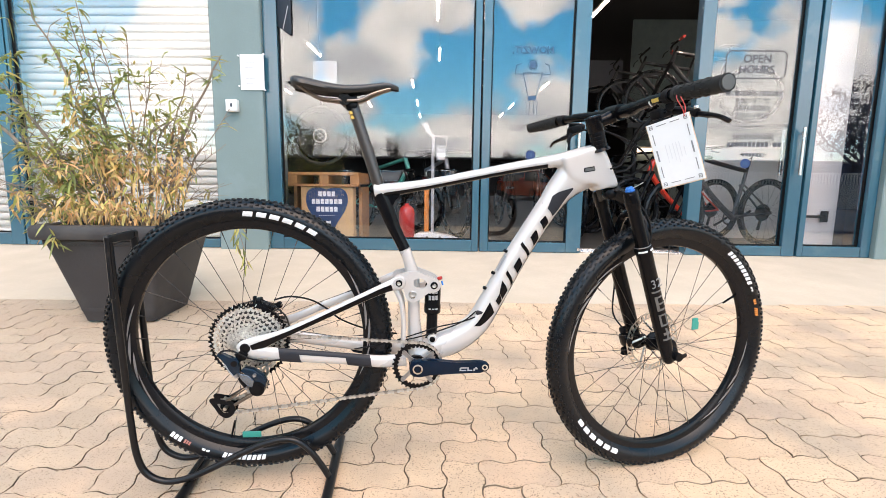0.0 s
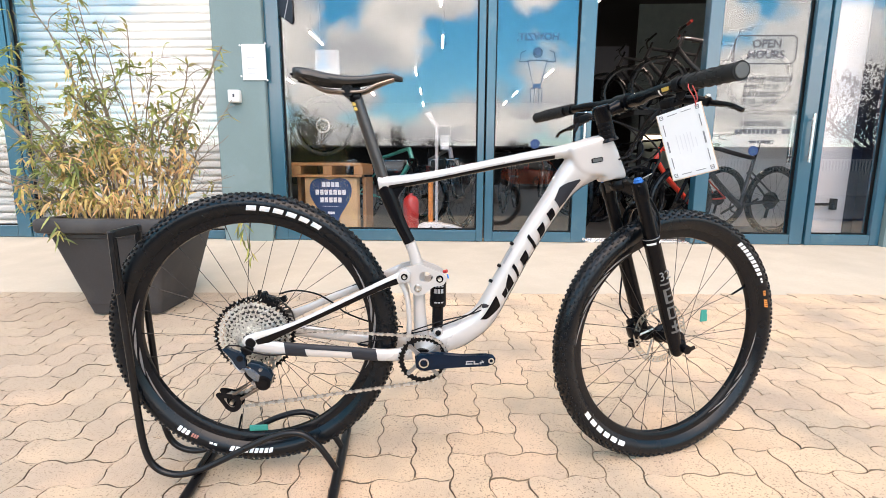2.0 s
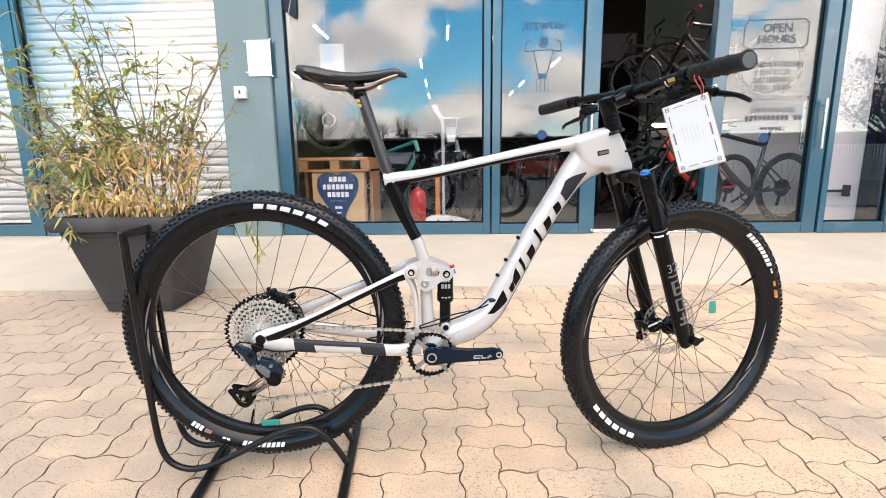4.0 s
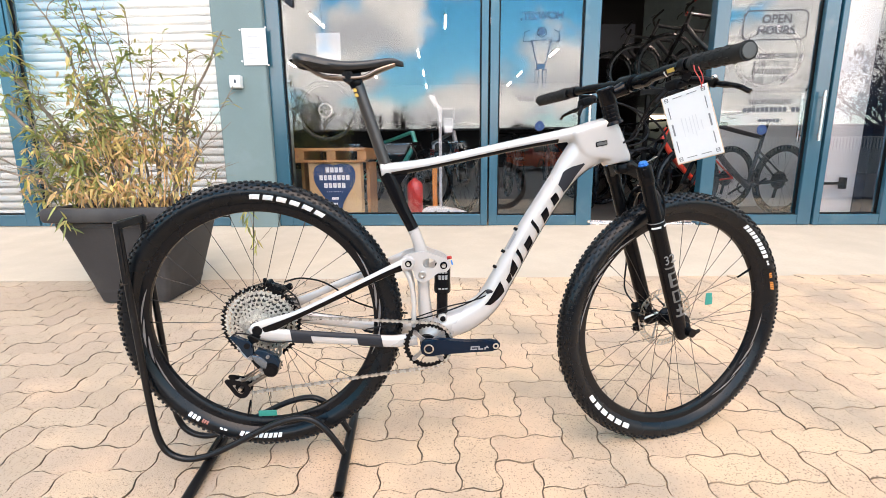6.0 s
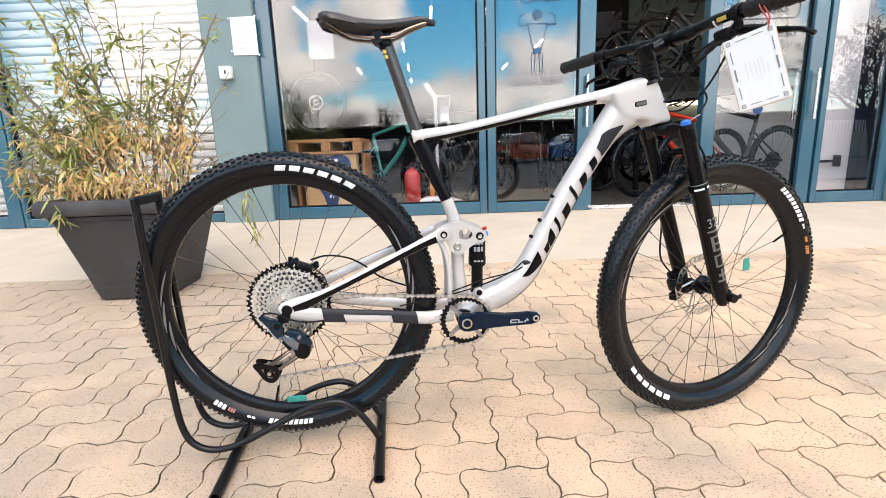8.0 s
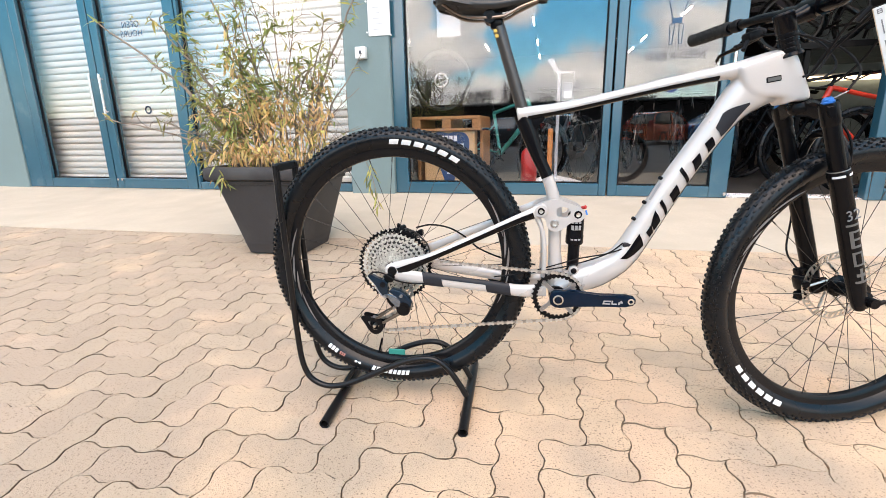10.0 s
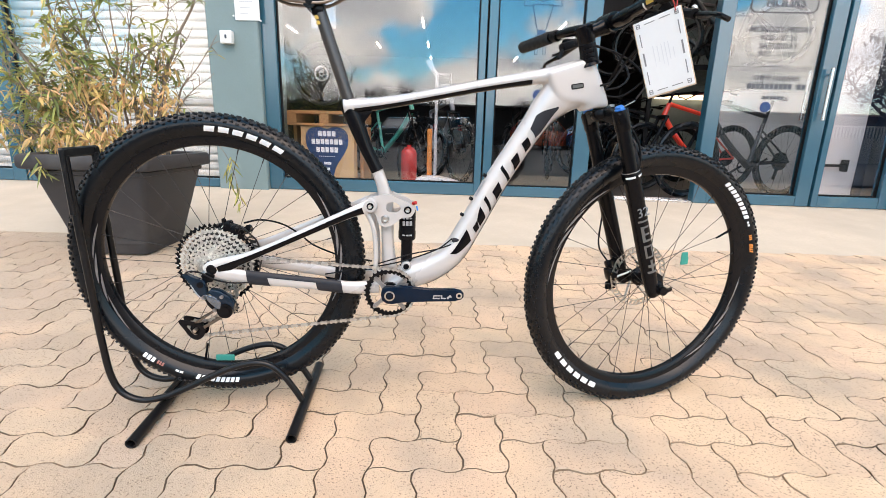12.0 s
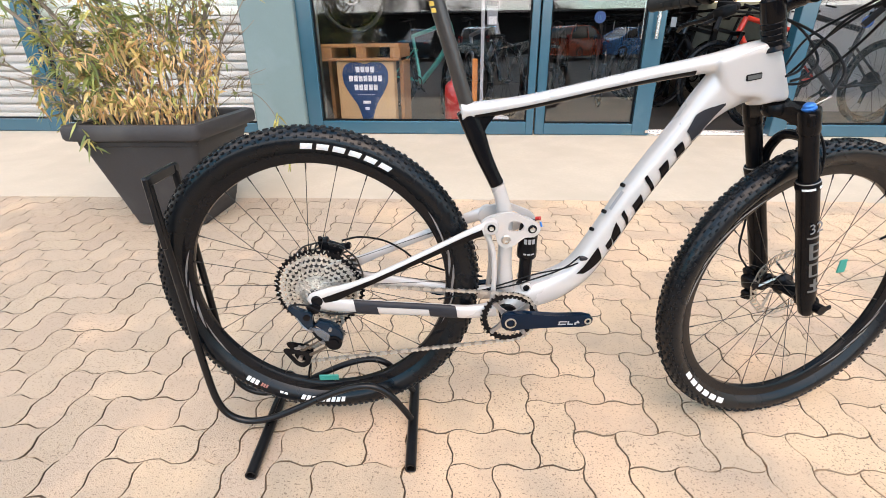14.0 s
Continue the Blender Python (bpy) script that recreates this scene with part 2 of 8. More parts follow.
# ---- materials ----
def mat(name, col, rough=0.5, metal=0.0, var=0.12, scale=8.0, fine=90.0, bump=0.0, bscale=None, coat=0.0, rnd=0.0, world_space=False, rvar=0.08, spec=0.5, stain=None, stain_at=(0.55, 0.7), stain_scale=1.5, pits=None, pit_scale=140.0, island=False, dirt_x=None, thin=0.0):
    ma = bpy.data.materials.new(name)
    ma.use_nodes = True
    nt = ma.node_tree
    nd, lk = nt.nodes, nt.links
    b = nd["Principled BSDF"]
    b.inputs["Metallic"].default_value = metal
    b.inputs["Coat Weight"].default_value = coat
    b.inputs["Coat Roughness"].default_value = 0.08
    b.inputs["Specular IOR Level"].default_value = spec
    if world_space:
        co = nd.new("ShaderNodeNewGeometry").outputs["Position"]
    else:
        co = nd.new("ShaderNodeTexCoord").outputs["Object"]

    def noise_at(s, detail=5.0):
        t = nd.new("ShaderNodeTexNoise")
        t.inputs["Scale"].default_value = s
        t.inputs["Detail"].default_value = detail
        lk.new(co, t.inputs["Vector"])
        return t.outputs["Fac"]

    def mixed(kind, fac, a, c2):
        x = nd.new("ShaderNodeMixRGB")
        x.blend_type = kind
        for sock, val in ((x.inputs[0], fac), (x.inputs[1], a), (x.inputs[2], c2)):
            if isinstance(val, (int, float)):
                sock.default_value = val
            elif isinstance(val, tuple):
                sock.default_value = (*val, 1) if len(val) == 3 else val
            else:
                lk.new(val, sock)
        return x.outputs[0]

    def ramp(fac, p0, p1, c0=(0, 0, 0, 1), c1=(1, 1, 1, 1)):
        r = nd.new("ShaderNodeValToRGB")
        r.color_ramp.elements[0].position, r.color_ramp.elements[1].position = p0, p1
        r.color_ramp.elements[0].color, r.color_ramp.elements[1].color = c0, c1
        lk.new(fac, r.inputs[0])
        return r.outputs[0]

    lo, hi = tuple(max(0, c * (1 - var)) for c in col), tuple(min(1, c * (1 + var)) for c in col)
    big = noise_at(scale)
    small = noise_at(fine, 3.0)
    out = mixed("MIX", ramp(big, 0.3, 0.7), lo, hi)
    out = mixed("MIX", ramp(small, 0.35, 0.65, (0, 0, 0, 1), (0.5, 0.5, 0.5, 1)), out, tuple(c * (1 - var * 0.8) for c in col))
    if stain is not None:
        fac = noise_at(stain_scale, 7.0)
        if dirt_x:
            # a dirtier stretch towards the planter's side
            geo, sx, mx, ad = nd.new("ShaderNodeNewGeometry"), nd.new("ShaderNodeSeparateXYZ"), nd.new("ShaderNodeMapRange"), nd.new("ShaderNodeMath")
            lk.new(geo.outputs["Position"], sx.inputs[0])
            lk.new(sx.outputs["X"], mx.inputs["Value"])
            mx.inputs["From Min"].default_value, mx.inputs["From Max"].default_value = dirt_x
            mx.inputs["To Min"].default_value, mx.inputs["To Max"].default_value = 0.0, 0.2
            lk.new(fac, ad.inputs[0])
            lk.new(mx.outputs[0], ad.inputs[1])
            fac = ad.outputs[0]
        out = mixed("MIX", ramp(fac, *stain_at, c1=(0.75, 0.75, 0.75, 1)), out, stain)
    if pits is not None:
        # specks that gather on some stretches and leave others clean
        spots = mixed("MULTIPLY", 1.0, ramp(noise_at(pit_scale, 2.5), 0.595, 0.645), ramp(noise_at(4.5, 3.0), 0.34, 0.62, (0.5, 0.5, 0.5, 1)))
        out = mixed("MIX", spots, out, pits)
    if rnd:
        src = nd.new("ShaderNodeNewGeometry").outputs["Random Per Island"] if island else nd.new("ShaderNodeObjectInfo").outputs["Random"]
        hs = nd.new("ShaderNodeHueSaturation")
        mr = nd.new("ShaderNodeMapRange")
        mr.inputs["To Min"].default_value, mr.inputs["To Max"].default_value = 1 - rnd, 1 + rnd
        lk.new(src, mr.inputs["Value"])
        lk.new(mr.outputs[0], hs.inputs["Value"])
        mr2 = nd.new("ShaderNodeMapRange")
        mr2.inputs["To Min"].default_value, mr2.inputs["To Max"].default_value = 0.5 - rnd * 0.06, 0.5 + rnd * 0.06
        sw = nd.new("ShaderNodeMath")
        sw.operation = "FRACT"
        mu = nd.new("ShaderNodeMath")
        mu.operation = "MULTIPLY"
        mu.inputs[1].default_value = 7.31
        lk.new(src, mu.inputs[0])
        lk.new(mu.outputs[0], sw.inputs[0])
        lk.new(sw.outputs[0], mr2.inputs["Value"])
        lk.new(mr2.outputs[0], hs.inputs["Hue"])
        lk.new(out, hs.inputs["Color"])
        out = hs.outputs[0]
    lk.new(out, b.inputs["Base Color"])
    mr = nd.new("ShaderNodeMapRange")
    mr.inputs["To Min"].default_value, mr.inputs["To Max"].default_value = max(0.02, rough - rvar), min(1, rough + rvar)
    lk.new(big, mr.inputs["Value"])
    lk.new(mr.outputs[0], b.inputs["Roughness"])
    if bump:
        bp = nd.new("ShaderNodeBump")
        bp.inputs["Strength"].default_value = bump
        bp.inputs["Distance"].default_value = 0.01
        lk.new(noise_at(bscale or fine, 4.0), bp.inputs["Height"])
        lk.new(bp.outputs[0], b.inputs["Normal"])
    if thin:
        # light that shines through a leaf
        tl, ms = nd.new("ShaderNodeBsdfTranslucent"), nd.new("ShaderNodeMixShader")
        ms.inputs[0].default_value = thin
        lk.new(out, tl.inputs["Color"])
        lk.new(b.outputs[0], ms.inputs[1])
        lk.new(tl.outputs[0], ms.inputs[2])
        lk.new(ms.outputs[0], nd["Material Output"].inputs["Surface"])
    return ma


def glass_mat(name, gloss, tint):
    ma = bpy.data.materials.new(name)
    ma.use_nodes = True
    nd, lk = ma.node_tree.nodes, ma.node_tree.links
    nd.remove(nd["Principled BSDF"])
    tr, gl, mx = nd.new("ShaderNodeBsdfTransparent"), nd.new("ShaderNodeBsdfGlossy"), nd.new("ShaderNodeMixShader")
    tr.inputs[0].default_value = (*tint, 1)
    gl.inputs["Roughness"].default_value = 0.0
    gl.inputs["Color"].default_value = (0.85, 0.965, 1.0, 1)
    mx.inputs[0].default_value = gloss
    lk.new(tr.outputs[0], mx.inputs[1])
    lk.new(gl.outputs[0], mx.inputs[2])
    lk.new(mx.outputs[0], nd["Material Output"].inputs[0])
    return ma


def glow_mat(name, col, strength):
    ma = bpy.data.materials.new(name)
    ma.use_nodes = True
    nd, lk = ma.node_tree.nodes, ma.node_tree.links
    nd.remove(nd["Principled BSDF"])
    e = nd.new("ShaderNodeEmission")
    e.inputs[0].default_value, e.inputs[1].default_value = (*col, 1), strength
    lk.new(e.outputs[0], nd["Material Output"].inputs[0])
    return ma


PAVER = mat("sand_paver", (0.635, 0.441, 0.295), 0.9, var=0.10, scale=6, fine=260, bump=0.35, bscale=300, rnd=0.06, world_space=True, stain=(0.36, 0.288, 0.22), stain_at=(0.43, 0.65), stain_scale=2.6, dirt_x=(-0.1, -1.3), pits=(0.20, 0.14, 0.095), pit_scale=195)
PAVER_FAR = mat("sand_paver_field", (0.635, 0.441, 0.295), 0.9, var=0.10, scale=6, fine=260, bump=0.35, bscale=300, rnd=0.06, world_space=True, stain=(0.36, 0.288, 0.22), stain_at=(0.43, 0.65), stain_scale=2.6, dirt_x=(-0.1, -1.3), pits=(0.20, 0.14, 0.095), pit_scale=195, island=True)
SAND = mat("joint_sand", (0.37, 0.26, 0.172), 0.95, var=0.25, scale=5, fine=300, world_space=True, stain=(0.055, 0.038, 0.026), stain_at=(0.40, 0.60), stain_scale=1.4, dirt_x=(0.7, -1.0))
CONCRETE = mat("screeded_concrete", (0.495, 0.412, 0.32), 0.85, var=0.09, scale=3.5, fine=60, bump=0.10, bscale=60, world_space=True, stain=(0.42, 0.35, 0.27), stain_at=(0.48, 0.72), stain_scale=1.8)
ASPHALT = mat("asphalt", (0.056, 0.055, 0.054), 0.9, var=0.2, scale=0.6, fine=150, bump=0.3, world_space=True, stain=(0.078, 0.075, 0.071), stain_scale=0.4)
PLASTER = mat("painted_plaster", (0.158, 0.226, 0.226), 0.6, var=0.07, scale=2.5, fine=60, bump=0.12, bscale=70, world_space=True, stain=(0.20, 0.27, 0.28), stain_scale=2.0)
STEEL_BLUE = mat("blue_powder_coat", (0.018, 0.097, 0.142), 0.2, spec=0.95, rvar=0.05, var=0.08, scale=3, fine=120, world_space=True, stain=(0.06, 0.14, 0.165), stain_at=(0.6, 0.75), stain_scale=3)
SLAT = mat("white_shutter_steel", (0.655, 0.615, 0.572), 0.45, var=0.04, scale=4, fine=80, world_space=True, stain=(0.66, 0.65, 0.62), stain_scale=3.0)
GLASS = glass_mat("coated_glass", 0.088, (0.96, 0.95, 0.96))
CLEAR_GLASS = glass_mat("clear_glass", 0.085, (0.98, 0.98, 0.98))
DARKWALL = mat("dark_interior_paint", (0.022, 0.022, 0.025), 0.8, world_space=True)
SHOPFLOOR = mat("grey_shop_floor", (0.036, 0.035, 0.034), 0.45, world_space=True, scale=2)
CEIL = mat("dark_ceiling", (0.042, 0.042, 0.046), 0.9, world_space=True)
WHITE = mat("white_paint", (0.72, 0.72, 0.705), 0.5, var=0.04)
PAPER = mat("white_paper", (0.74, 0.74, 0.735), 0.7, var=0.03)
INK = mat("dark_ink", (0.05, 0.06, 0.08), 0.6, var=0.05)
INK_BLUE = mat("blue_grey_vinyl", (0.018, 0.085, 0.17), 0.5, var=0.05)
PALE_PRINT = mat("pale_grey_vinyl", (0.38, 0.39, 0.40), 0.6, var=0.05)
INK_GREY = mat("grey_vinyl", (0.085, 0.10, 0.12), 0.5, var=0.05)
POT = mat("black_plastic_pot", (0.050, 0.046, 0.046), 0.5, var=0.12, scale=5, bump=0.05, stain=(0.075, 0.07, 0.066), stain_scale=4, spec=0.15)
SOIL = mat("dry_soil", (0.12, 0.085, 0.055), 0.95, var=0.3, scale=14, bump=0.8, bscale=40)
FRAME_W = mat("pearl_white_paint", (0.525, 0.49, 0.468), 0.28, metal=0.15, var=0.03, scale=5, fine=400, coat=0.6)
FRAME_B = mat("black_frame_paint", (0.0035, 0.0035, 0.0045), 0.2, var=0.1, coat=0.06, spec=0.14)
GREY_DECAL = mat("dark_grey_decal", (0.022, 0.023, 0.028), 0.4, spec=0.2)
RUBBER = mat("tyre_rubber", (0.003, 0.0045, 0.0065), 0.27, var=0.15, scale=12, fine=200, bump=0.02, spec=0.30)
SPOKE = mat("black_spoke_steel", (0.022, 0.017, 0.014), 0.35, metal=0.4, var=0.1)
KNOB = mat("tread_rubber", (0.009, 0.0092, 0.010), 0.45, var=0.25, scale=14, spec=0.2)
RIM = mat("black_carbon_rim", (0.006, 0.006, 0.007), 0.22, var=0.12, coat=0.03, spec=0.2)
BLACK = mat("black_anodised", (0.005, 0.005, 0.006), 0.22, metal=0.06, var=0.15, spec=0.15)
PLASTIC = mat("black_plastic", (0.006, 0.006, 0.007), 0.45, var=0.15, spec=0.12)
STAND = mat("black_stand_paint", (0.006, 0.006, 0.007), 0.3, var=0.15, scale=15, coat=0.05, spec=0.28, stain=(0.04, 0.035, 0.03), stain_at=(0.66, 0.74), stain_scale=14)
RIM_GREY = mat("rim_grey", (0.19, 0.172, 0.168), 0.35, var=0.3, scale=16)
COG = mat("nickel_cog", (0.80, 0.76, 0.71), 0.33, metal=0.95, var=0.3, scale=120, bump=0.25, bscale=160)
# bright steel darkened: the rear rotor's backlit shade is in its colour
ROTOR_SHADED = mat("shaded_brake_steel", (0.10, 0.095, 0.09), 0.3, metal=0.8, var=0.1)
RAIL = mat("dark_rail_steel", (0.22, 0.185, 0.16), 0.3, metal=0.9, var=0.1)
GRIP = mat("grip_rubber", (0.020, 0.021, 0.021), 0.6, var=0.15, spec=0.2)
BAR_END = mat("grey_end_plug", (0.085, 0.088, 0.085), 0.5, var=0.1)
SILVER = mat("bright_steel", (0.62, 0.60, 0.57), 0.28, metal=1.0, var=0.08, scale=30)
CHAIN = mat("chain_steel", (0.62, 0.60, 0.57), 0.33, metal=0.85, var=0.12, scale=60)
NAVY = mat("navy_anodised", (0.0010, 0.0085, 0.021), 0.16, var=0.1, spec=0.2)
SPIDER = mat("grey_alloy_spider", (0.32, 0.32, 0.325), 0.3, metal=0.8, var=0.1, scale=30)
STEELBLUE = mat("blue_grey_alloy", (0.005, 0.017, 0.032), 0.18, metal=0.15, var=0.1, spec=0.4)
GREEN_TAPE = mat("green_tape", (0.0, 0.25, 0.20), 0.5, var=0.08)
BLUE_KNOB = mat("blue_anodised", (0.01, 0.20, 0.62), 0.3, metal=0.4)
RED = mat("red_paint", (0.52, 0.03, 0.025), 0.35, coat=0.3)
DULL_RED = mat("dull_red_print", (0.36, 0.13, 0.10), 0.5)
ORANGE = mat("orange_decal", (0.75, 0.25, 0.05), 0.5)
GOLD = mat("gold_decal", (0.65, 0.42, 0.08), 0.4)
WHITE_DECAL = mat("white_print", (0.80, 0.80, 0.80), 0.6, var=0.03)
FORK_PRINT = mat("dull_grey_print", (0.105, 0.10, 0.095), 0.5, var=0.05)
GREY_PRINT = mat("grey_print", (0.30, 0.30, 0.31), 0.5, var=0.05)
# white greyed down: the weaker light on the stand is in the colour
DIM_WHITE = mat("dim_white_enamel", (0.42, 0.42, 0.43), 0.5, var=0.05)
CARTON = mat("cardboard", (0.58, 0.36, 0.18), 0.85, var=0.08, scale=4)
PINE = mat("pine_boards", (0.40, 0.195, 0.078), 0.7, var=0.2, scale=7, fine=60)
SIGN_BLUE = mat("sign_blue", (0.012, 0.05, 0.14), 0.5, var=0.05)
ALU = mat("brushed_steel_handle", (0.72, 0.72, 0.72), 0.25, metal=1.0, var=0.05)
TUBE_GLOW = glow_mat("fluorescent_tube", (1.0, 0.98, 0.93), 34.0)
# strong glow of the two added fill lights inside the door
FILL_TUBE = glow_mat("fill_tube_glow", (1.0, 0.98, 0.93), 190.0)
LEAF = mat("willow_leaf", (0.285, 0.325, 0.105), 0.5, var=0.3, scale=9, rnd=0.5, island=True, thin=0.4)
LEAF_Y = mat("yellowing_leaf", (0.50, 0.44, 0.14), 0.6, var=0.25, scale=9, rnd=0.35, island=True, thin=0.4)
LEAF_D = mat("dried_leaf", (0.76, 0.50, 0.23), 0.8, var=0.25, scale=9, rnd=0.35, island=True, thin=0.3)
TWIG = mat("grey_brown_twig", (0.25, 0.195, 0.15), 0.85, var=0.25, scale=20)
BARK = mat("dark_bark", (0.045, 0.035, 0.028), 0.9, var=0.2)
LEAF_FAR = mat("dark_tree_leaf", (0.035, 0.05, 0.02), 0.6, var=0.3, rnd=0.3, island=True)

# ---- ground ----
def ground_z(y):
    return 0.038 * max(0.0, y - 1.18) if y < 3.0 else 0.069


def apron_edge(x):
    return 3.0 + 0.04 * x


def make_ground():
    bm = bmesh.new()
    ys = [-600, -60, -0.7, 1.18, 2.4, 3.4, 4.3, 30, 600]
    zs = [-0.035, -0.035, -0.035, -0.035, 0.0, 0.0, 0.0, 0.0, 0.0]
    xs = [-600, -8, 8, 600]
    g = [[bm.verts.new((x, y, z)) for x in xs] for y, z in zip(ys, zs)]
    for i in range(len(ys) - 1):
        for j in range(3):
            bm.faces.new((g[i][j], g[i][j + 1], g[i + 1][j + 1], g[i + 1][j]))
    tagged(part("ground", bm, SAND, smooth=0), "sandy ground under the paving and the car park", "ground", kind="structure")
    bm = bmesh.new()
    box(bm, *bx(-60, 60, -29.5, -0.30, -0.3, 0.008), bevel=0.006)
    tagged(part("road", bm, ASPHALT, smooth=0), "worn grey asphalt of the car park", "road", kind="structure")
    # ramped concrete strip before the shop front
    bm = bmesh.new()
    n = 24
    rows = []
    for i in range(n + 1):
        x = -9 + 18 * i / n
        y0 = apron_edge(x)
        jit = 0.012 * noise.noise((x * 1.3, 0, 0))
        rows.append([bm.verts.new(p) for p in ((x, y0 + jit, 0.0), (x, y0 + jit, 0.068), (x, y0 + 0.02 + jit, 0.074), (x, 3.7, 0.138), (x, 4.35, 0.196), (x, 4.62, 0.2), (x, 4.62, 0.0))])
    for a, b in zip(rows, rows[1:]):
        for k in range(6):
            bm.faces.new((a[k], b[k], b[k + 1], a[k + 1]))
    tagged(part("pavement", bm, CONCRETE, smooth=30), "pale screeded concrete strip ramped up to the shop front", "pavement", kind="structure")
    # two cracks and a control joint in the strip
    crack = bmesh.new()
    for pts in ([(-1.425, 3.05), (-1.485, 3.36), (-1.525, 3.62), (-1.60, 4.0), (-1.66, 4.33)],):
        q = [V((x + 0.01 * noise.noise((x * 9, y * 9, 2)), y, (0.074 + (y - 3.02) * 0.094 if y < 3.7 else 0.138 + (y - 3.7) * 0.0892) + 0.001)) for x, y, *_ in [(p.x, p.y) for p in spline([(a, b, 0) for a, b in pts], 5)]]
        for a, b in zip(q, q[1:]):
            w = 0.0032
            crack.faces.new([crack.verts.new(v) for v in (a + V((-w, 0, 0)), a + V((w, 0, 0)), b + V((w, 0, 0)), b + V((-w, 0, 0)))])
    tagged(part("pavement_crack", crack, mat("crack_dirt", (0.13, 0.095, 0.068), 0.95, var=0.3, scale=20, world_space=True), smooth=0), "thin dirty cracks in the concrete strip", "crack", kind="structure")


make_ground()

# ---- shop front ----
FY = 4.38          # face of the metal frames
GZ = 0.2           # foot of the shop front


def wall(name, x0, x1, y0, y1, z0, z1, ma, label, category="wall"):
    bm = bmesh.new()
    box(bm, *bx(x0, x1, y0, y1, z0, z1), bevel=0.008)
    return tagged(part(name, bm, ma), label, category, kind="structure")


wall("wall_pillar", -2.05, -1.60, 4.33, 4.9, 0.14, 2.78, PLASTER, "blue-grey painted plaster pillar beside the shop window", "pillar")
wall("wall_corner", 3.87, 4.42, 4.33, 4.9, 0.14, 2.78, PLASTER, "blue-grey painted plaster pillar at the end of the shop front", "pillar")
wall("wall_front_end", 4.42, 9.0, 4.4, 4.7, 0.14, 2.78, PLASTER, "blue-grey painted plaster wall")
wall("wall_far_end", -9.0, -6.45, 4.36, 4.7, 0.14, 2.78, PLASTER, "blue-grey painted plaster wall")
wall("wall_over", -9.0, 9.0, 4.33, 4.7, 2.78, 4.6, PLASTER, "blue-grey painted plaster wall over the shop windows")
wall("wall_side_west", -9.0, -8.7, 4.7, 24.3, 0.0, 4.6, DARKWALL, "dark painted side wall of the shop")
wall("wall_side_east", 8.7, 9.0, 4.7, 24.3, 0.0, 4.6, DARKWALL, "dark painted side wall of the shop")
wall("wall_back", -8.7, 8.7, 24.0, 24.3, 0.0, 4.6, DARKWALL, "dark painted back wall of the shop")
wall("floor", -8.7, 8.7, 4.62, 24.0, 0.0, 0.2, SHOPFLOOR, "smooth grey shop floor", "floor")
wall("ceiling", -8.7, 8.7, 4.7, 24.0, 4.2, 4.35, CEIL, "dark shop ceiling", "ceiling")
wall("roof", -9.0, 9.0, 4.33, 24.3, 4.604, 4.75, CONCRETE, "flat concrete roof slab", "roof")


def bar(parent, name, x0, x1, z0, z1, y0=FY, y1=FY + 0.10, ma=None, bev=0.004):
    bm = bmesh.new()
    box(bm, *bx(x0, x1, y0, y1, z0, z1), bevel=bev)
    return part(name, bm, ma or STEEL_BLUE, parent)


def pane(parent, x0, x1, z0, z1, y=FY + 0.05):
    bm = bmesh.new()
    box(bm, *bx(x0, x1, y - 0.004, y + 0.004, z0, z1))
    ob = part("pane", bm, CLEAR_GLASS if x1 < -1.9 else GLASS, parent, "reflecting glass pane", smooth=0)
    ob.visible_shadow = False
    return ob


def bead(parent, x0, x1, z0, z1, y):
    """Thin dark gasket round a pane."""
    bm = bmesh.new()
    w = 0.012
    for a in (bx(x0, x1, y - 0.012, y + 0.012, z0, z0 + w), bx(x0, x1, y - 0.012, y + 0.012, z1 - w, z1), bx(x0, x0 + w, y - 0.0119, y + 0.0119, z0 + w, z1 - w), bx(x1 - w, x1, y - 0.0119, y + 0.0119, z0 + w, z1 - w)):
        box(bm, *a)
    part("gasket", bm, PLASTIC, parent, smooth=0)


def front(name, x0, x1, label, stile=(0.08, 0.08), rail=(0.10, 0.10), z1=2.72, category="window", dy=0.0, z0=GZ):
    """A framed glass leaf or window from x0 to x1."""
    w = thing(name, Matrix.Translation((0, dy, 0)), label, category)
    w["kind"] = "structure"
    bar(w, "frame_stile", x0, x0 + stile[0], z0, z1)
    bar(w, "frame_stile", x1 - stile[1], x1, z0, z1)
    bar(w, "frame_rail", x0 + stile[0], x1 - stile[1], z0, z0 + rail[0], FY + 0.003, FY + 0.097)
    bar(w, "frame_rail", x0 + stile[0], x1 - stile[1], z1 - rail[1], z1, FY + 0.003, FY + 0.097)
    pane(w, x0 + stile[0] - 0.01, x1 - stile[1] + 0.01, z0 + rail[0] - 0.01, z1 - rail[1] + 0.01)
    bead(w, x0 + stile[0], x1 - stile[1], z0 + rail[0], z1 - rail[1], FY + 0.05)
    return w


def handle(parent, x, z0, z1, y=FY):
    for dx, dy in ((0.0, -0.05), (-0.055, 0.13)):
        bm = bmesh.new()
        rod(bm, (x + dx, y + dy, z0), (x + dx, y + dy, z1), 0.014, 12)
        for z in (z0 + 0.05, z1 - 0.05):
            rod(bm, (x + dx, y + dy, z), (x + dx, y + (0.0 if dy < 0 else 0.09), z), 0.008, 8)
        part("pull_handle", bm, ALU, parent, "brushed steel pull handle")


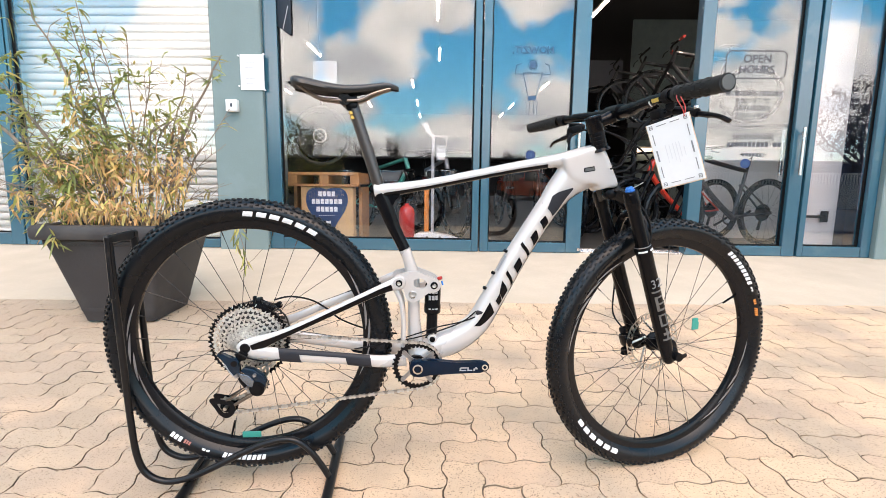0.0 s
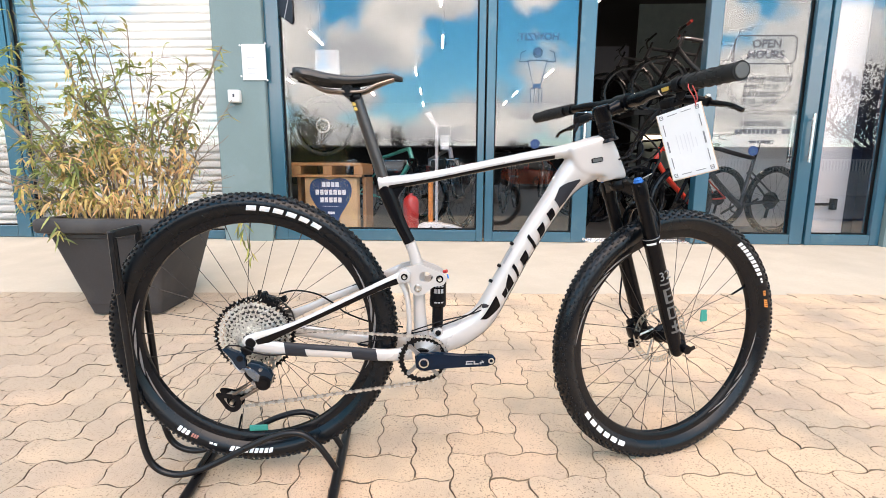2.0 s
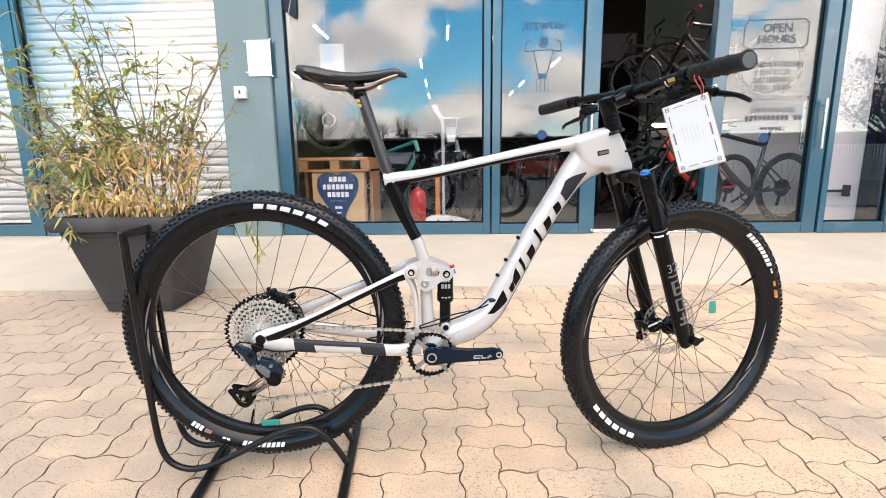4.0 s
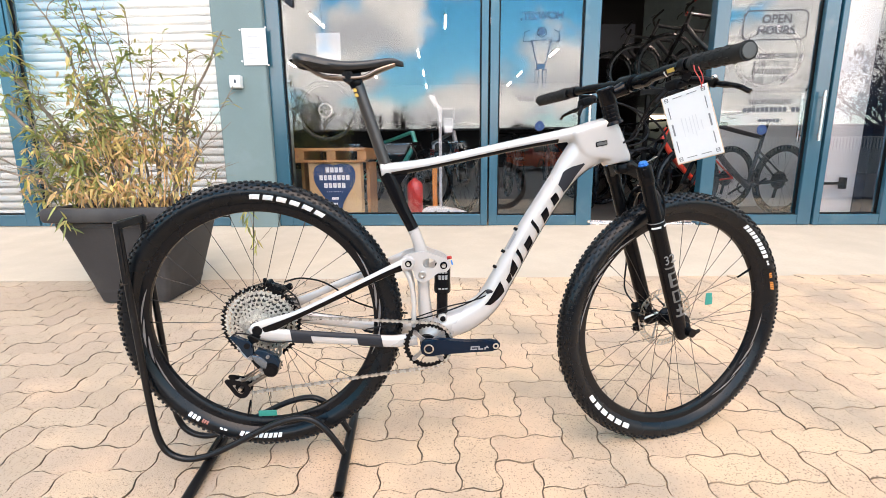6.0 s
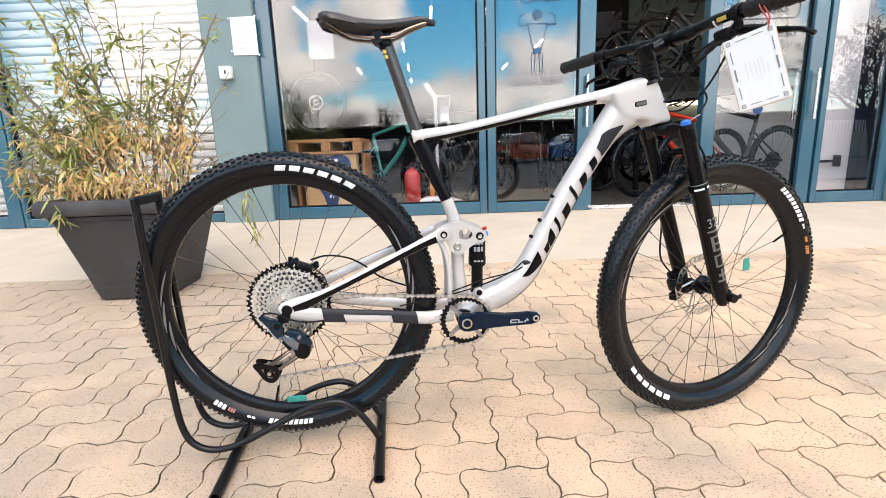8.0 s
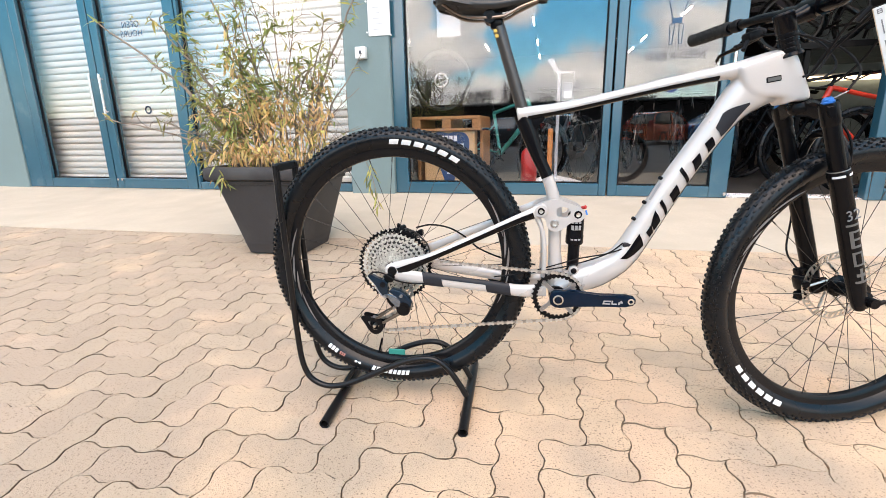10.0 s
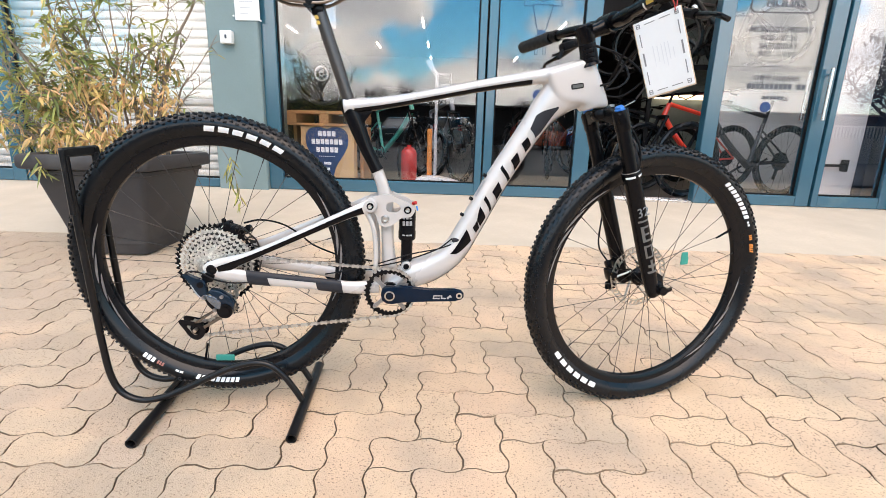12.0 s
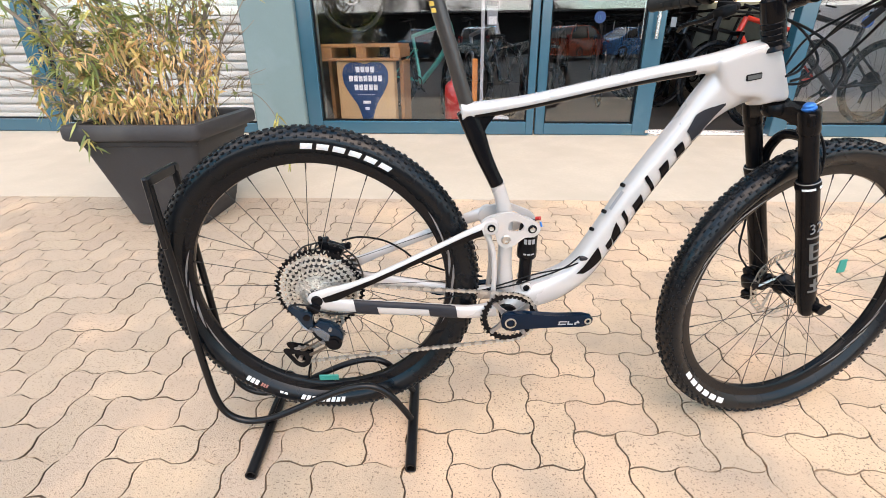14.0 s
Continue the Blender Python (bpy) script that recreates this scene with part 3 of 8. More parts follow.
win = front("window_1", -1.60, 0.33, "large shop window in a blue metal frame with reflections of the sky", (0.125, 0.06), (0.105, 0.1))
leaf_l = front("door_1", 0.345, 1.272, "glass shop door leaf in a blue metal frame", (0.075, 0.135), (0.09, 0.12), category="door", dy=0.012)
handle(leaf_l, 1.2, 0.93, 1.36)
leaf_r = front("door_2", 2.215, 3.205, "glass shop door leaf in a blue metal frame with printed hours", (0.115, 0.115), (0.09, 0.12), category="door", dy=0.012)
handle(leaf_r, 3.14, 0.93, 1.34)
side = front("window_2", 3.22, 3.868, "narrow fixed shop pane in a blue metal frame", (0.05, 0.085), (0.095, 0.1))
shut_win = front("window_3", -3.93, -2.055, "shop window in a blue metal frame before a closed shutter", (0.03, 0.02), (0.08, 0.1))
far_r = front("door_3", -5.07, -3.945, "glass double door leaf in a blue metal frame before a closed shutter", (0.10, 0.13), (0.11, 0.12), category="door")
far_l = front("door_4", -6.2, -5.085, "glass double door leaf in a blue metal frame before a closed shutter", (0.12, 0.10), (0.11, 0.12), category="door")
handle(far_r, -5.0, 1.0, 1.45)
handle(far_l, -5.14, 1.0, 1.45)
jamb = thing("window_4", Matrix(), "blue metal jamb and head beam of the shop front", "door frame")
jamb["kind"] = "structure"
bar(jamb, "head_beam", -6.2, 3.868, 2.722, 2.78, FY - 0.005, FY + 0.12)
bar(jamb, "end_jamb", -6.45, -6.205, GZ, 2.722)
# threshold grating in the open doorway
gr = thing("door_mat", Matrix(), "grey metal threshold grating in the open doorway", "grating")
for k in range(7):
    bm = bmesh.new()
    box(bm, *bx(1.28, 2.21, 4.40 + k * 0.032, 4.416 + k * 0.032, 0.196, 0.213), bevel=0.002)
    part("grating_bar", bm, ALU, gr)

# hinge pivots at the feet of the leaves
for x, z in ((1.25, 0.235), (-4.98, 0.30), (-5.042, 0.30)):
    bm = bmesh.new()
    rod(bm, (x, FY - 0.012, z), (x, FY + 0.02, z), 0.014, 10)
    tagged(part("floor_bolt", bm, ALU), "small steel floor bolt on a door leaf", "bolt")


def shutter():
    sh = thing("roller_shutter", Matrix(), "closed white slatted steel roller shutter behind the glass", "shutter")
    pitch = 0.0735
    bm = bmesh.new()
    prof = []
    for y, f in ((0.010, 0.0), (-0.004, 0.03), (-0.0085, 0.12), (-0.011, 0.3), (-0.0115, 0.5), (-0.010, 0.68), (-0.006, 0.80), (0.004, 0.84), (0.021, 0.855), (0.021, 0.905), (0.0, 0.915), (-0.003, 0.94), (0.0, 0.965), (0.010, 0.98), (0.010, 1.0)):
        prof.append((y, pitch * f))
    back = [(0.026, pitch), (0.026, 0.0)]
    loop = prof + back
    a = [bm.verts.new((-6.3, y, z)) for y, z in loop]
    b = [bm.verts.new((-2.06, y, z)) for y, z in loop]
    for k in range(len(loop)):
        j = (k + 1) % len(loop)
        bm.faces.new((a[k], b[k], b[j], a[j]))
    first = part("slat", bm, SLAT, sh, smooth=50)
    first.location = (0, 4.60, 0.2)
    for k in range(1, 36):
        o = new("slat", first.data)
        o.parent = sh
        o.location = (0, 4.60 + 0.0008 * (k % 3), 0.2 + pitch * k)


shutter()


# ---- paving: zigzag stones in a herringbone ----
PU, PTURN, PX, PY = 0.1066, radians(3.9), -0.003, 1.259


def stone_outline(w, h):
    """A stone of w by h units; each unit edge waves out and back in."""
    a = 0.066
    pts = []
    wave = ((0.12, 0.78), (0.33, 1.0), (0.67, -1.0), (0.88, -0.78))
    for k in range(w):
        pts.append((k, 0))
        pts += [(k + t, s * a) for t, s in wave]
    for k in range(h):
        pts.append((w, k))
        pts += [(w - s * a * -1, k + t) for t, s in wave]
    for k in range(w):
        pts.append((w - k, h))
        pts += [(w - k - t, h - s * a) for t, s in wave]
    for k in range(h):
        pts.append((0, h - k))
        pts += [(s * a * -1, h - k - t) for t, s in wave]
    return pts


def stone_faces(w, h, seed):
    rng = random.Random(seed)
    pts = [V((x + rng.gauss(0, 0.0045), y + rng.gauss(0, 0.0045), 0)) * PU for x, y in stone_outline(w, h)]
    c = V((w, h, 0)) * PU / 2
    n = len(pts)
    norm = []
    for k in range(n):
        t = (pts[(k + 1) % n] - pts[k - 1]).normalized()
        norm.append(V((t.y, -t.x, 0)))
    gap = 0.0015
    low = [p - q * gap + V((0, 0, -0.014)) for p, q in zip(pts, norm)]
    mid = [p - q * (gap + 0.0003) + V((0, 0, -0.0012)) for p, q in zip(pts, norm)]
    top = [p - q * (gap + 0.0012) for p, q in zip(pts, norm)]
    verts = low + mid + top
    faces = [tuple(range(2 * n, 3 * n))]
    for lev in (0, 1):
        faces += [(lev * n + k, lev * n + (k + 1) % n, (lev + 1) * n + (k + 1) % n, (lev + 1) * n + k) for k in range(n)]
    return verts, faces


def pave():
    # six slightly chipped shapes of each lie of the stone
    kinds = {}
    for v in range(6):
        kinds["h%d" % v], kinds["v%d" % v] = stone_faces(2, 1, v), stone_faces(1, 2, 20 + v)
    meshes = {}
    for key, (v, f) in kinds.items():
        me = bpy.data.meshes.new("paver")
        me.from_pydata(v, [], f)
        me.materials.append(PAVER)
        me.materials.append(SAND)
        me.polygons.foreach_set("material_index", [0] + [1] * ((len(f) - 1) // 2) + [0] * ((len(f) - 1) // 2))
        meshes[key] = me
    field = thing("paved_forecourt", Matrix(), "sand-coloured interlocking concrete pavers with dirty joints", "paving")
    field["kind"] = "structure"
    rng = random.Random(5)
    turn = Matrix.Rotation(PTURN, 4, "Z")
    allv, allf, alli = [], [], []
    for i in range(-78, 68):
        for j in range(-34, 34):
            k = (i + j + 2) % 4
            if k not in (0, 2):
                continue
            key = ("h%d" if k == 0 else "v%d") % rng.randint(0, 5)
            at = V((PX, PY, 0)) + turn @ V((i * PU, j * PU, 0))
            cx, cy = (turn @ V((PU, PU / 2, 0) if k == 0 else (PU / 2, PU, 0))).xy + at.xy
            if cy < -0.44 or cx < -7.4 or cx > 6.6 or cy > apron_edge(cx) + 0.09:
                continue
            z = ground_z(min(cy, 2.99))
            slope = 0.038 if cy > 1.18 else 0.0
            tilt = Matrix.Rotation(slope + rng.gauss(0, 0.003), 4, "X") @ Matrix.Rotation(rng.gauss(0, 0.003), 4, "Y")
            m = Matrix.Translation((at.x, at.y, z - (cy - at.y) * slope + rng.gauss(0, 0.0006))) @ tilt @ turn
            if -1.55 < cx < 1.75 and 0.85 < cy < 2.5:
                o = new("paver", meshes[key])
                o.parent = field
                o.matrix_basis = m
            else:
                v, f = kinds[key]
                base = len(allv)
                allv += [m @ p for p in v]
                allf += [tuple(base + q for q in g) for g in f]
                alli += [0] + [1] * ((len(f) - 1) // 2) + [0] * ((len(f) - 1) // 2)
    me = bpy.data.meshes.new("outer_pavers")
    me.from_pydata(allv, [], allf)
    me.materials.append(PAVER_FAR)
    me.materials.append(SAND)
    me.polygons.foreach_set("material_index", alli)
    o = new("outer_pavers", me)
    o.parent = field
    tagged(o, "further sand-coloured pavers of the same bond", kind="stuff")
    # sand that fills the joints
    bm = bmesh.new()
    for x0, x1 in ((-7.45, 6.65),):
        ys = (-0.5, 1.18, 3.1)
        g = [[bm.verts.new((x, y, ground_z(min(y, 2.99)) - 0.007 + (0.0038 if y > 3 else 0))) for x in (x0, x1)] for y in ys]
        for a, b in zip(g, g[1:]):
            bm.faces.new((a[0], a[1], b[1], b[0]))
    part("joint_sand", bm, SAND, field, "dark sand in the paver joints", smooth=0)


# ---- writing and small things on the shop front ----
def vinyl(parent, x0, x1, z0, z1, ma, y=FY + 0.044, name="vinyl_bar"):
    bm = bmesh.new()
    box(bm, *bx(x0, x1, y - 0.001, y, z0, z1))
    return part(name, bm, ma, parent, smooth=0)


def outline(parent, pts, w, ma, y, name="vinyl_line", closed=True):
    bm = bmesh.new()
    q = [V((x, y, z)) for x, z in pts]
    n = len(q)
    for k in range(n if closed else n - 1):
        a, b = q[k], q[(k + 1) % n]
        d = (b - a).normalized()
        s = V((-d.z, 0, d.x)) * w / 2
        e = d * w / 2
        bm.faces.new([bm.verts.new(v) for v in (a - s - e, b - s + e, b + s + e, a + s - e)])
    ob = part(name, bm, ma, parent, smooth=0)
    return ob


def hours(parent):
    y = FY + 0.0453
    pose_at = lambda x, z: Matrix.Translation((x, y, z))
    rr = [(2.50, 1.767), (2.952, 1.767), (2.985, 1.795), (2.985, 1.965), (2.952, 1.995), (2.50, 1.995), (2.465, 1.965), (2.465, 1.795)]
    outline(parent, rr, 0.009, INK_GREY, y)
    words("OPEN", 0.094, INK_GREY, pose_at(2.735, 1.927), parent=parent, bold=0.0016)
    words("HOURS", 0.094, INK_GREY, pose_at(2.735, 1.838), parent=parent, bold=0.0016)
    words("MONDAY-FRIDAY", 0.062, INK_GREY, pose_at(2.735, 1.637), parent=parent, bold=0.001)
    words("9:00 - 17:30", 0.062, INK_GREY, pose_at(2.725, 1.573), parent=parent)
    words("SATURDAY", 0.062, INK_GREY, pose_at(2.735, 1.512), parent=parent, bold=0.001)
    words("9:00 - 14:00", 0.062, INK_GREY, pose_at(2.73, 1.45), parent=parent)
    vinyl(parent, 2.62, 2.85, 1.352, 1.357, INK_GREY, y)
    words("SHOP ONLINE:", 0.056, INK_GREY, pose_at(2.765, 1.262), parent=parent, bold=0.0008)
    for k in range(13):
        if k != 10:
            vinyl(parent, 2.54 + k * 0.037, 2.54 + k * 0.037 + 0.026, 1.178, 1.218, INK_GREY, y)
    for k in range(6):
        vinyl(parent, 2.68 + k * 0.03, 2.70 + k * 0.03, 1.095, 1.12, INK_GREY, y)


hours(leaf_r)


def greeting(parent):
    y = FY + 0.0453
    words("HOWZIT,", 0.085, INK_BLUE, Matrix.Translation((0.783, y, 1.992)), parent=parent, flip=True, bold=0.0018)
    words("NEED A BIKE?", 0.075, INK_GREY, Matrix.Translation((0.79, y, 1.322)), parent=parent, flip=True)
    for x0, x1 in ((0.695, 0.735), (0.745, 0.80), (0.81, 0.845), (0.855, 0.885)):
        vinyl(parent, x0, x1, 1.193, 1.203, PALE_PRINT, y)
    # plain emblem between the two lines
    w = 0.007
    outline(parent, circle(0.785, 1.865, 0.04, 14), w, INK_BLUE, y)
    bm = bmesh.new()
    prism(bm, circle(0.785, 1.868, 0.03, 12), y - 0.001, y)
    part("vinyl_dot", bm, INK_BLUE, parent, smooth=0)
    outline(parent, [(0.70, 1.80), (0.87, 1.80), (0.835, 1.66), (0.82, 1.60), (0.75, 1.60), (0.735, 1.66)], w, INK_BLUE, y)
    for s in (-1, 1):
        outline(parent, [(0.785 + s * 0.075, 1.79), (0.785 + s * 0.155, 1.79), (0.785 + s * 0.145, 1.865), (0.785 + s * 0.105, 1.88)], w, INK_BLUE, y, closed=False)
        outline(parent, [(0.785 + s * 0.015, 1.56), (0.785 + s * 0.05, 1.56), (0.785 + s * 0.045, 1.41), (0.785 + s * 0.025, 1.41)], w * 0.8, INK_BLUE, y)
    vinyl(parent, 0.75, 0.82, 1.565, 1.598, INK_BLUE, y)


greeting(leaf_l)


def far_hours(parent):
    y = FY + 0.0453
    words("OPEN", 0.09, INK_BLUE, Matrix.Translation((-4.56, y, 1.93)), parent=parent, flip=True)
    words("HOURS", 0.09, INK_BLUE, Matrix.Translation((-4.56, y, 1.84)), parent=parent, flip=True)
    for z, w in ((1.6, 0.34), (1.47, 0.22), (1.2, 0.3)):
        vinyl(parent, -4.56 - w / 2, -4.56 + w / 2, z, z + 0.016, PALE_PRINT, y)
    outline(parent, circle(-4.50, 1.06, 0.036, 18), 0.016, INK_BLUE, y)


far_hours(far_r)


def door_sticker(parent, x, z):
    y = FY + 0.0453
    bm = bmesh.new()
    prism(bm, circle(x, z, 0.043, 24), y - 0.001, y)
    st = part("door_sticker", bm, mat("bright_blue_vinyl", (0.004, 0.035, 0.13), 0.45, var=0.05), parent, "round blue door sticker", smooth=0)
    bm = bmesh.new()
    for dx, w in ((-0.012, 0.005), (0.0, 0.007), (0.012, 0.005)):
        box(bm, *bx(x + dx - w / 2, x + dx + w / 2, y - 0.0016, y - 0.001, z - 0.016, z + 0.016))
    part("sticker_mark", bm, INK_BLUE, st, smooth=0)


door_sticker(leaf_l, 0.79, 1.085)
door_sticker(leaf_r, 2.715, 1.03)


def notice():
    n = thing("paper_notice", Matrix.Translation((0.028, 0, -0.015)), "white paper notice in a clear sleeve on the plaster pillar", "notice")
    bm = bmesh.new()
    box(bm, *bx(-1.815, -1.605, 4.322, 4.328, 1.63, 1.93), bevel=0.001)
    part("sheet", bm, PAPER, n, smooth=0)
    bm = bmesh.new()
    for k in range(5):
        box(bm, *bx(-1.77, -1.70 + 0.02 * (k % 3), 4.3205, 4.3215, 1.68 + k * 0.045, 1.687 + k * 0.045))
    part("print_bars", bm, mat("pale_print", (0.5, 0.5, 0.5), 0.7), n, smooth=0)
    for x, z in ((-1.83, 1.92), (-1.83, 1.665), (-1.605, 1.935), (-1.60, 1.63)):
        bm = bmesh.new()
        rod(bm, (x, 4.33, z), (x, 4.322, z), 0.008, 8)
        part("sleeve_screw", bm, WHITE, n)
    b = thing("switch_box", Matrix.Translation((0.035, 0, -0.012)), "small white square switch box on the plaster pillar", "switch")
    bm = bmesh.new()
    box(bm, *bx(-1.945, -1.845, 4.27, 4.33, 1.437, 1.54), bevel=0.008, seg=2)
    part("housing", bm, WHITE, b)
    bm = bmesh.new()
    box(bm, *bx(-1.90, -1.884, 4.264, 4.272, 1.475, 1.505), bevel=0.002)
    part("keyhole_plate", bm, INK, b)
    c = thing("meter_cabinet", Matrix(), "grey metal cabinet standing off the end wall", "cabinet")
    bm = bmesh.new()
    box(bm, *bx(4.16, 4.7, 4.05, 4.33, 0.62, 2.5), bevel=0.01)
    part("housing", bm, PLASTER, c)


notice()

# ---- the bicycle in its stand ----
def basis_pose(o, turn, lean):
    return Matrix.Translation(o) @ Matrix.Rotation(radians(turn), 4, "Z") @ Matrix.Rotation(radians(lean), 4, "X")


BIKE_AT = basis_pose((-0.4112, 1.2735, 0.4128), 6.4, 1.5)
TYRE_C, TYRE_R, TYRE_W = 0.3385, 0.0265, 0.0285


def tyre_at(ang, r, off=0.0, sidey=-1):
    q = max(0.0, 1 - ((r - TYRE_C) / TYRE_R) ** 2)
    y = sidey * (TYRE_W * math.sqrt(q) + off)
    a = radians(ang)
    return V((r * math.cos(a), y, r * math.sin(a)))


def arc_patch(bm, a0, a1, r0, r1, fn, n=5, slant=0.0):
    g = [[bm.verts.new(fn(a0 + (a1 - a0) * i / n + slant * j / 3, r0 + (r1 - r0) * j / 3)) for j in range(4)] for i in range(n + 1)]
    for i in range(n):
        for j in range(3):
            bm.faces.new((g[i][j], g[i + 1][j], g[i + 1][j + 1], g[i][j + 1]))


def tyre_mesh(bm, seg=96):
    """An open-bottomed tyre section swept round."""
    prof = []
    for k in range(15):
        a = radians(-125 + 250 * k / 14)
        prof.append((TYRE_C + TYRE_R * math.cos(a), TYRE_W * math.sin(a)))
    prof += [(0.312, 0.013), (0.312, -0.013)]
    lathe(bm, prof, seg, TO_Y, close=True)


def knobs(bm):
    n = 78
    rows = [(0, 0.0, 0.010, 0.007, 0.0034), (0.5, 0.0, 0.007, 0.0055, 0.0032), (0, 0.011, 0.008, 0.006, 0.0036), (0.5, 0.0185, 0.009, 0.006, 0.0042), (0, 0.0235, 0.0075, 0.0055, 0.0042), (0.5, 0.0262, 0.0085, 0.0050, 0.0038)]
    for k in range(n):
        for ph, y, ln, wd, ht in rows:
            for s in ((1,) if y == 0 else (-1, 1)):
                a = 2 * math.pi * (k + ph + (0.25 if s < 0 else 0)) / n
                q = math.sqrt(max(0, 1 - (y / TYRE_W) ** 2))
                nrm = V((q * math.cos(a), s * y / TYRE_W, q * math.sin(a))).normalized()
                c = V(((TYRE_C + TYRE_R * q) * math.cos(a), s * y, (TYRE_C + TYRE_R * q) * math.sin(a)))
                t = V((-math.sin(a), 0, math.cos(a)))
                b = nrm.cross(t)
                vs = []
                for h, f in ((-0.001, 1.0), (ht * 0.78, 0.78)):
                    for u, v in ((-1, -1), (1, -1), (1, 1), (-1, 1)):
                        vs.append(bm.verts.new(c + nrm * h + t * (u * ln / 2 * f) + b * (v * wd / 2 * f)))
                bm.faces.new(vs[4:])
                for e in range(4):
                    bm.faces.new((vs[e], vs[(e + 1) % 4], vs[4 + (e + 1) % 4], vs[4 + e]))


def toothed(r, n, depth=0.0035):
    pts = []
    for k in range(n):
        for t, d in ((0.0, 0.0), (0.3, 0.0), (0.45, depth), (0.6, depth), (0.8, 0.0)):
            a = 2 * math.pi * (k + t) / n
            pts.append(((r - depth + d) * math.cos(a), (r - depth + d) * math.sin(a)))
    return pts


def scaled(pts, f):
    return [(x * f, z * f) for x, z in pts]


def rotor(parent, y, metal, r=0.09):
    bm = bmesh.new()
    n = 96
    outer = [(r * (1 + 0.012 * math.cos(12 * 2 * math.pi * k / n)) * math.cos(2 * math.pi * k / n), r * (1 + 0.012 * math.cos(12 * 2 * math.pi * k / n)) * math.sin(2 * math.pi * k / n)) for k in range(n)]
    ring_plate(bm, outer, scaled(outer, 0.955), y - 0.0009, y + 0.0009)
    ring_plate(bm, scaled(outer, 0.845), scaled(outer, 0.80), y - 0.0009, y + 0.0009)
    for k in range(36):
        # slanted bridges with open slots between them
        a = 2 * math.pi * k / 36
        c = V((0.90 * r * math.cos(a), y, 0.90 * r * math.sin(a)))
        box(bm, (0, 0, 0), (0.0125, 0.0018, 0.0042 if k % 3 else 0.0075), m=Matrix.Translation(c) @ Matrix.Rotation(-a + 0.6, 4, "Y"))
    for k in range(6):
        a = 2 * math.pi * k / 6
        rod(bm, (0.03 * math.cos(a - 0.5), y, 0.03 * math.sin(a - 0.5)), (0.82 * r * math.cos(a), y, 0.82 * r * math.sin(a)), 0.0032, 6)
    lathe(bm, [(0.0, y - 0.004), (0.024, y - 0.004), (0.024, y + 0.004), (0.0, y + 0.004)], 20, Matrix.Rotation(radians(-90), 4, "X"))
    return part("brake_rotor", bm, metal, parent, "drilled steel brake rotor")


def rim_sliver(bm, a0, a1, ra, rb, wd):
    """A pointed stroke that runs slantwise along the rim's flank."""
    n, last = 6, None
    for i in range(n + 1):
        t = i / n
        r, h = ra + (rb - ra) * t, wd * math.sin(math.pi * t) ** 0.7 + 0.0001
        a = radians(a0 + (a1 - a0) * t)
        row = [bm.verts.new((q * math.cos(a), -0.0130 - (q - 0.3) * 0.09, q * math.sin(a))) for q in (r - h / 2, r + h / 2)]
        if last:
            bm.faces.new((last[0], row[0], row[1], last[1]))
        last = row


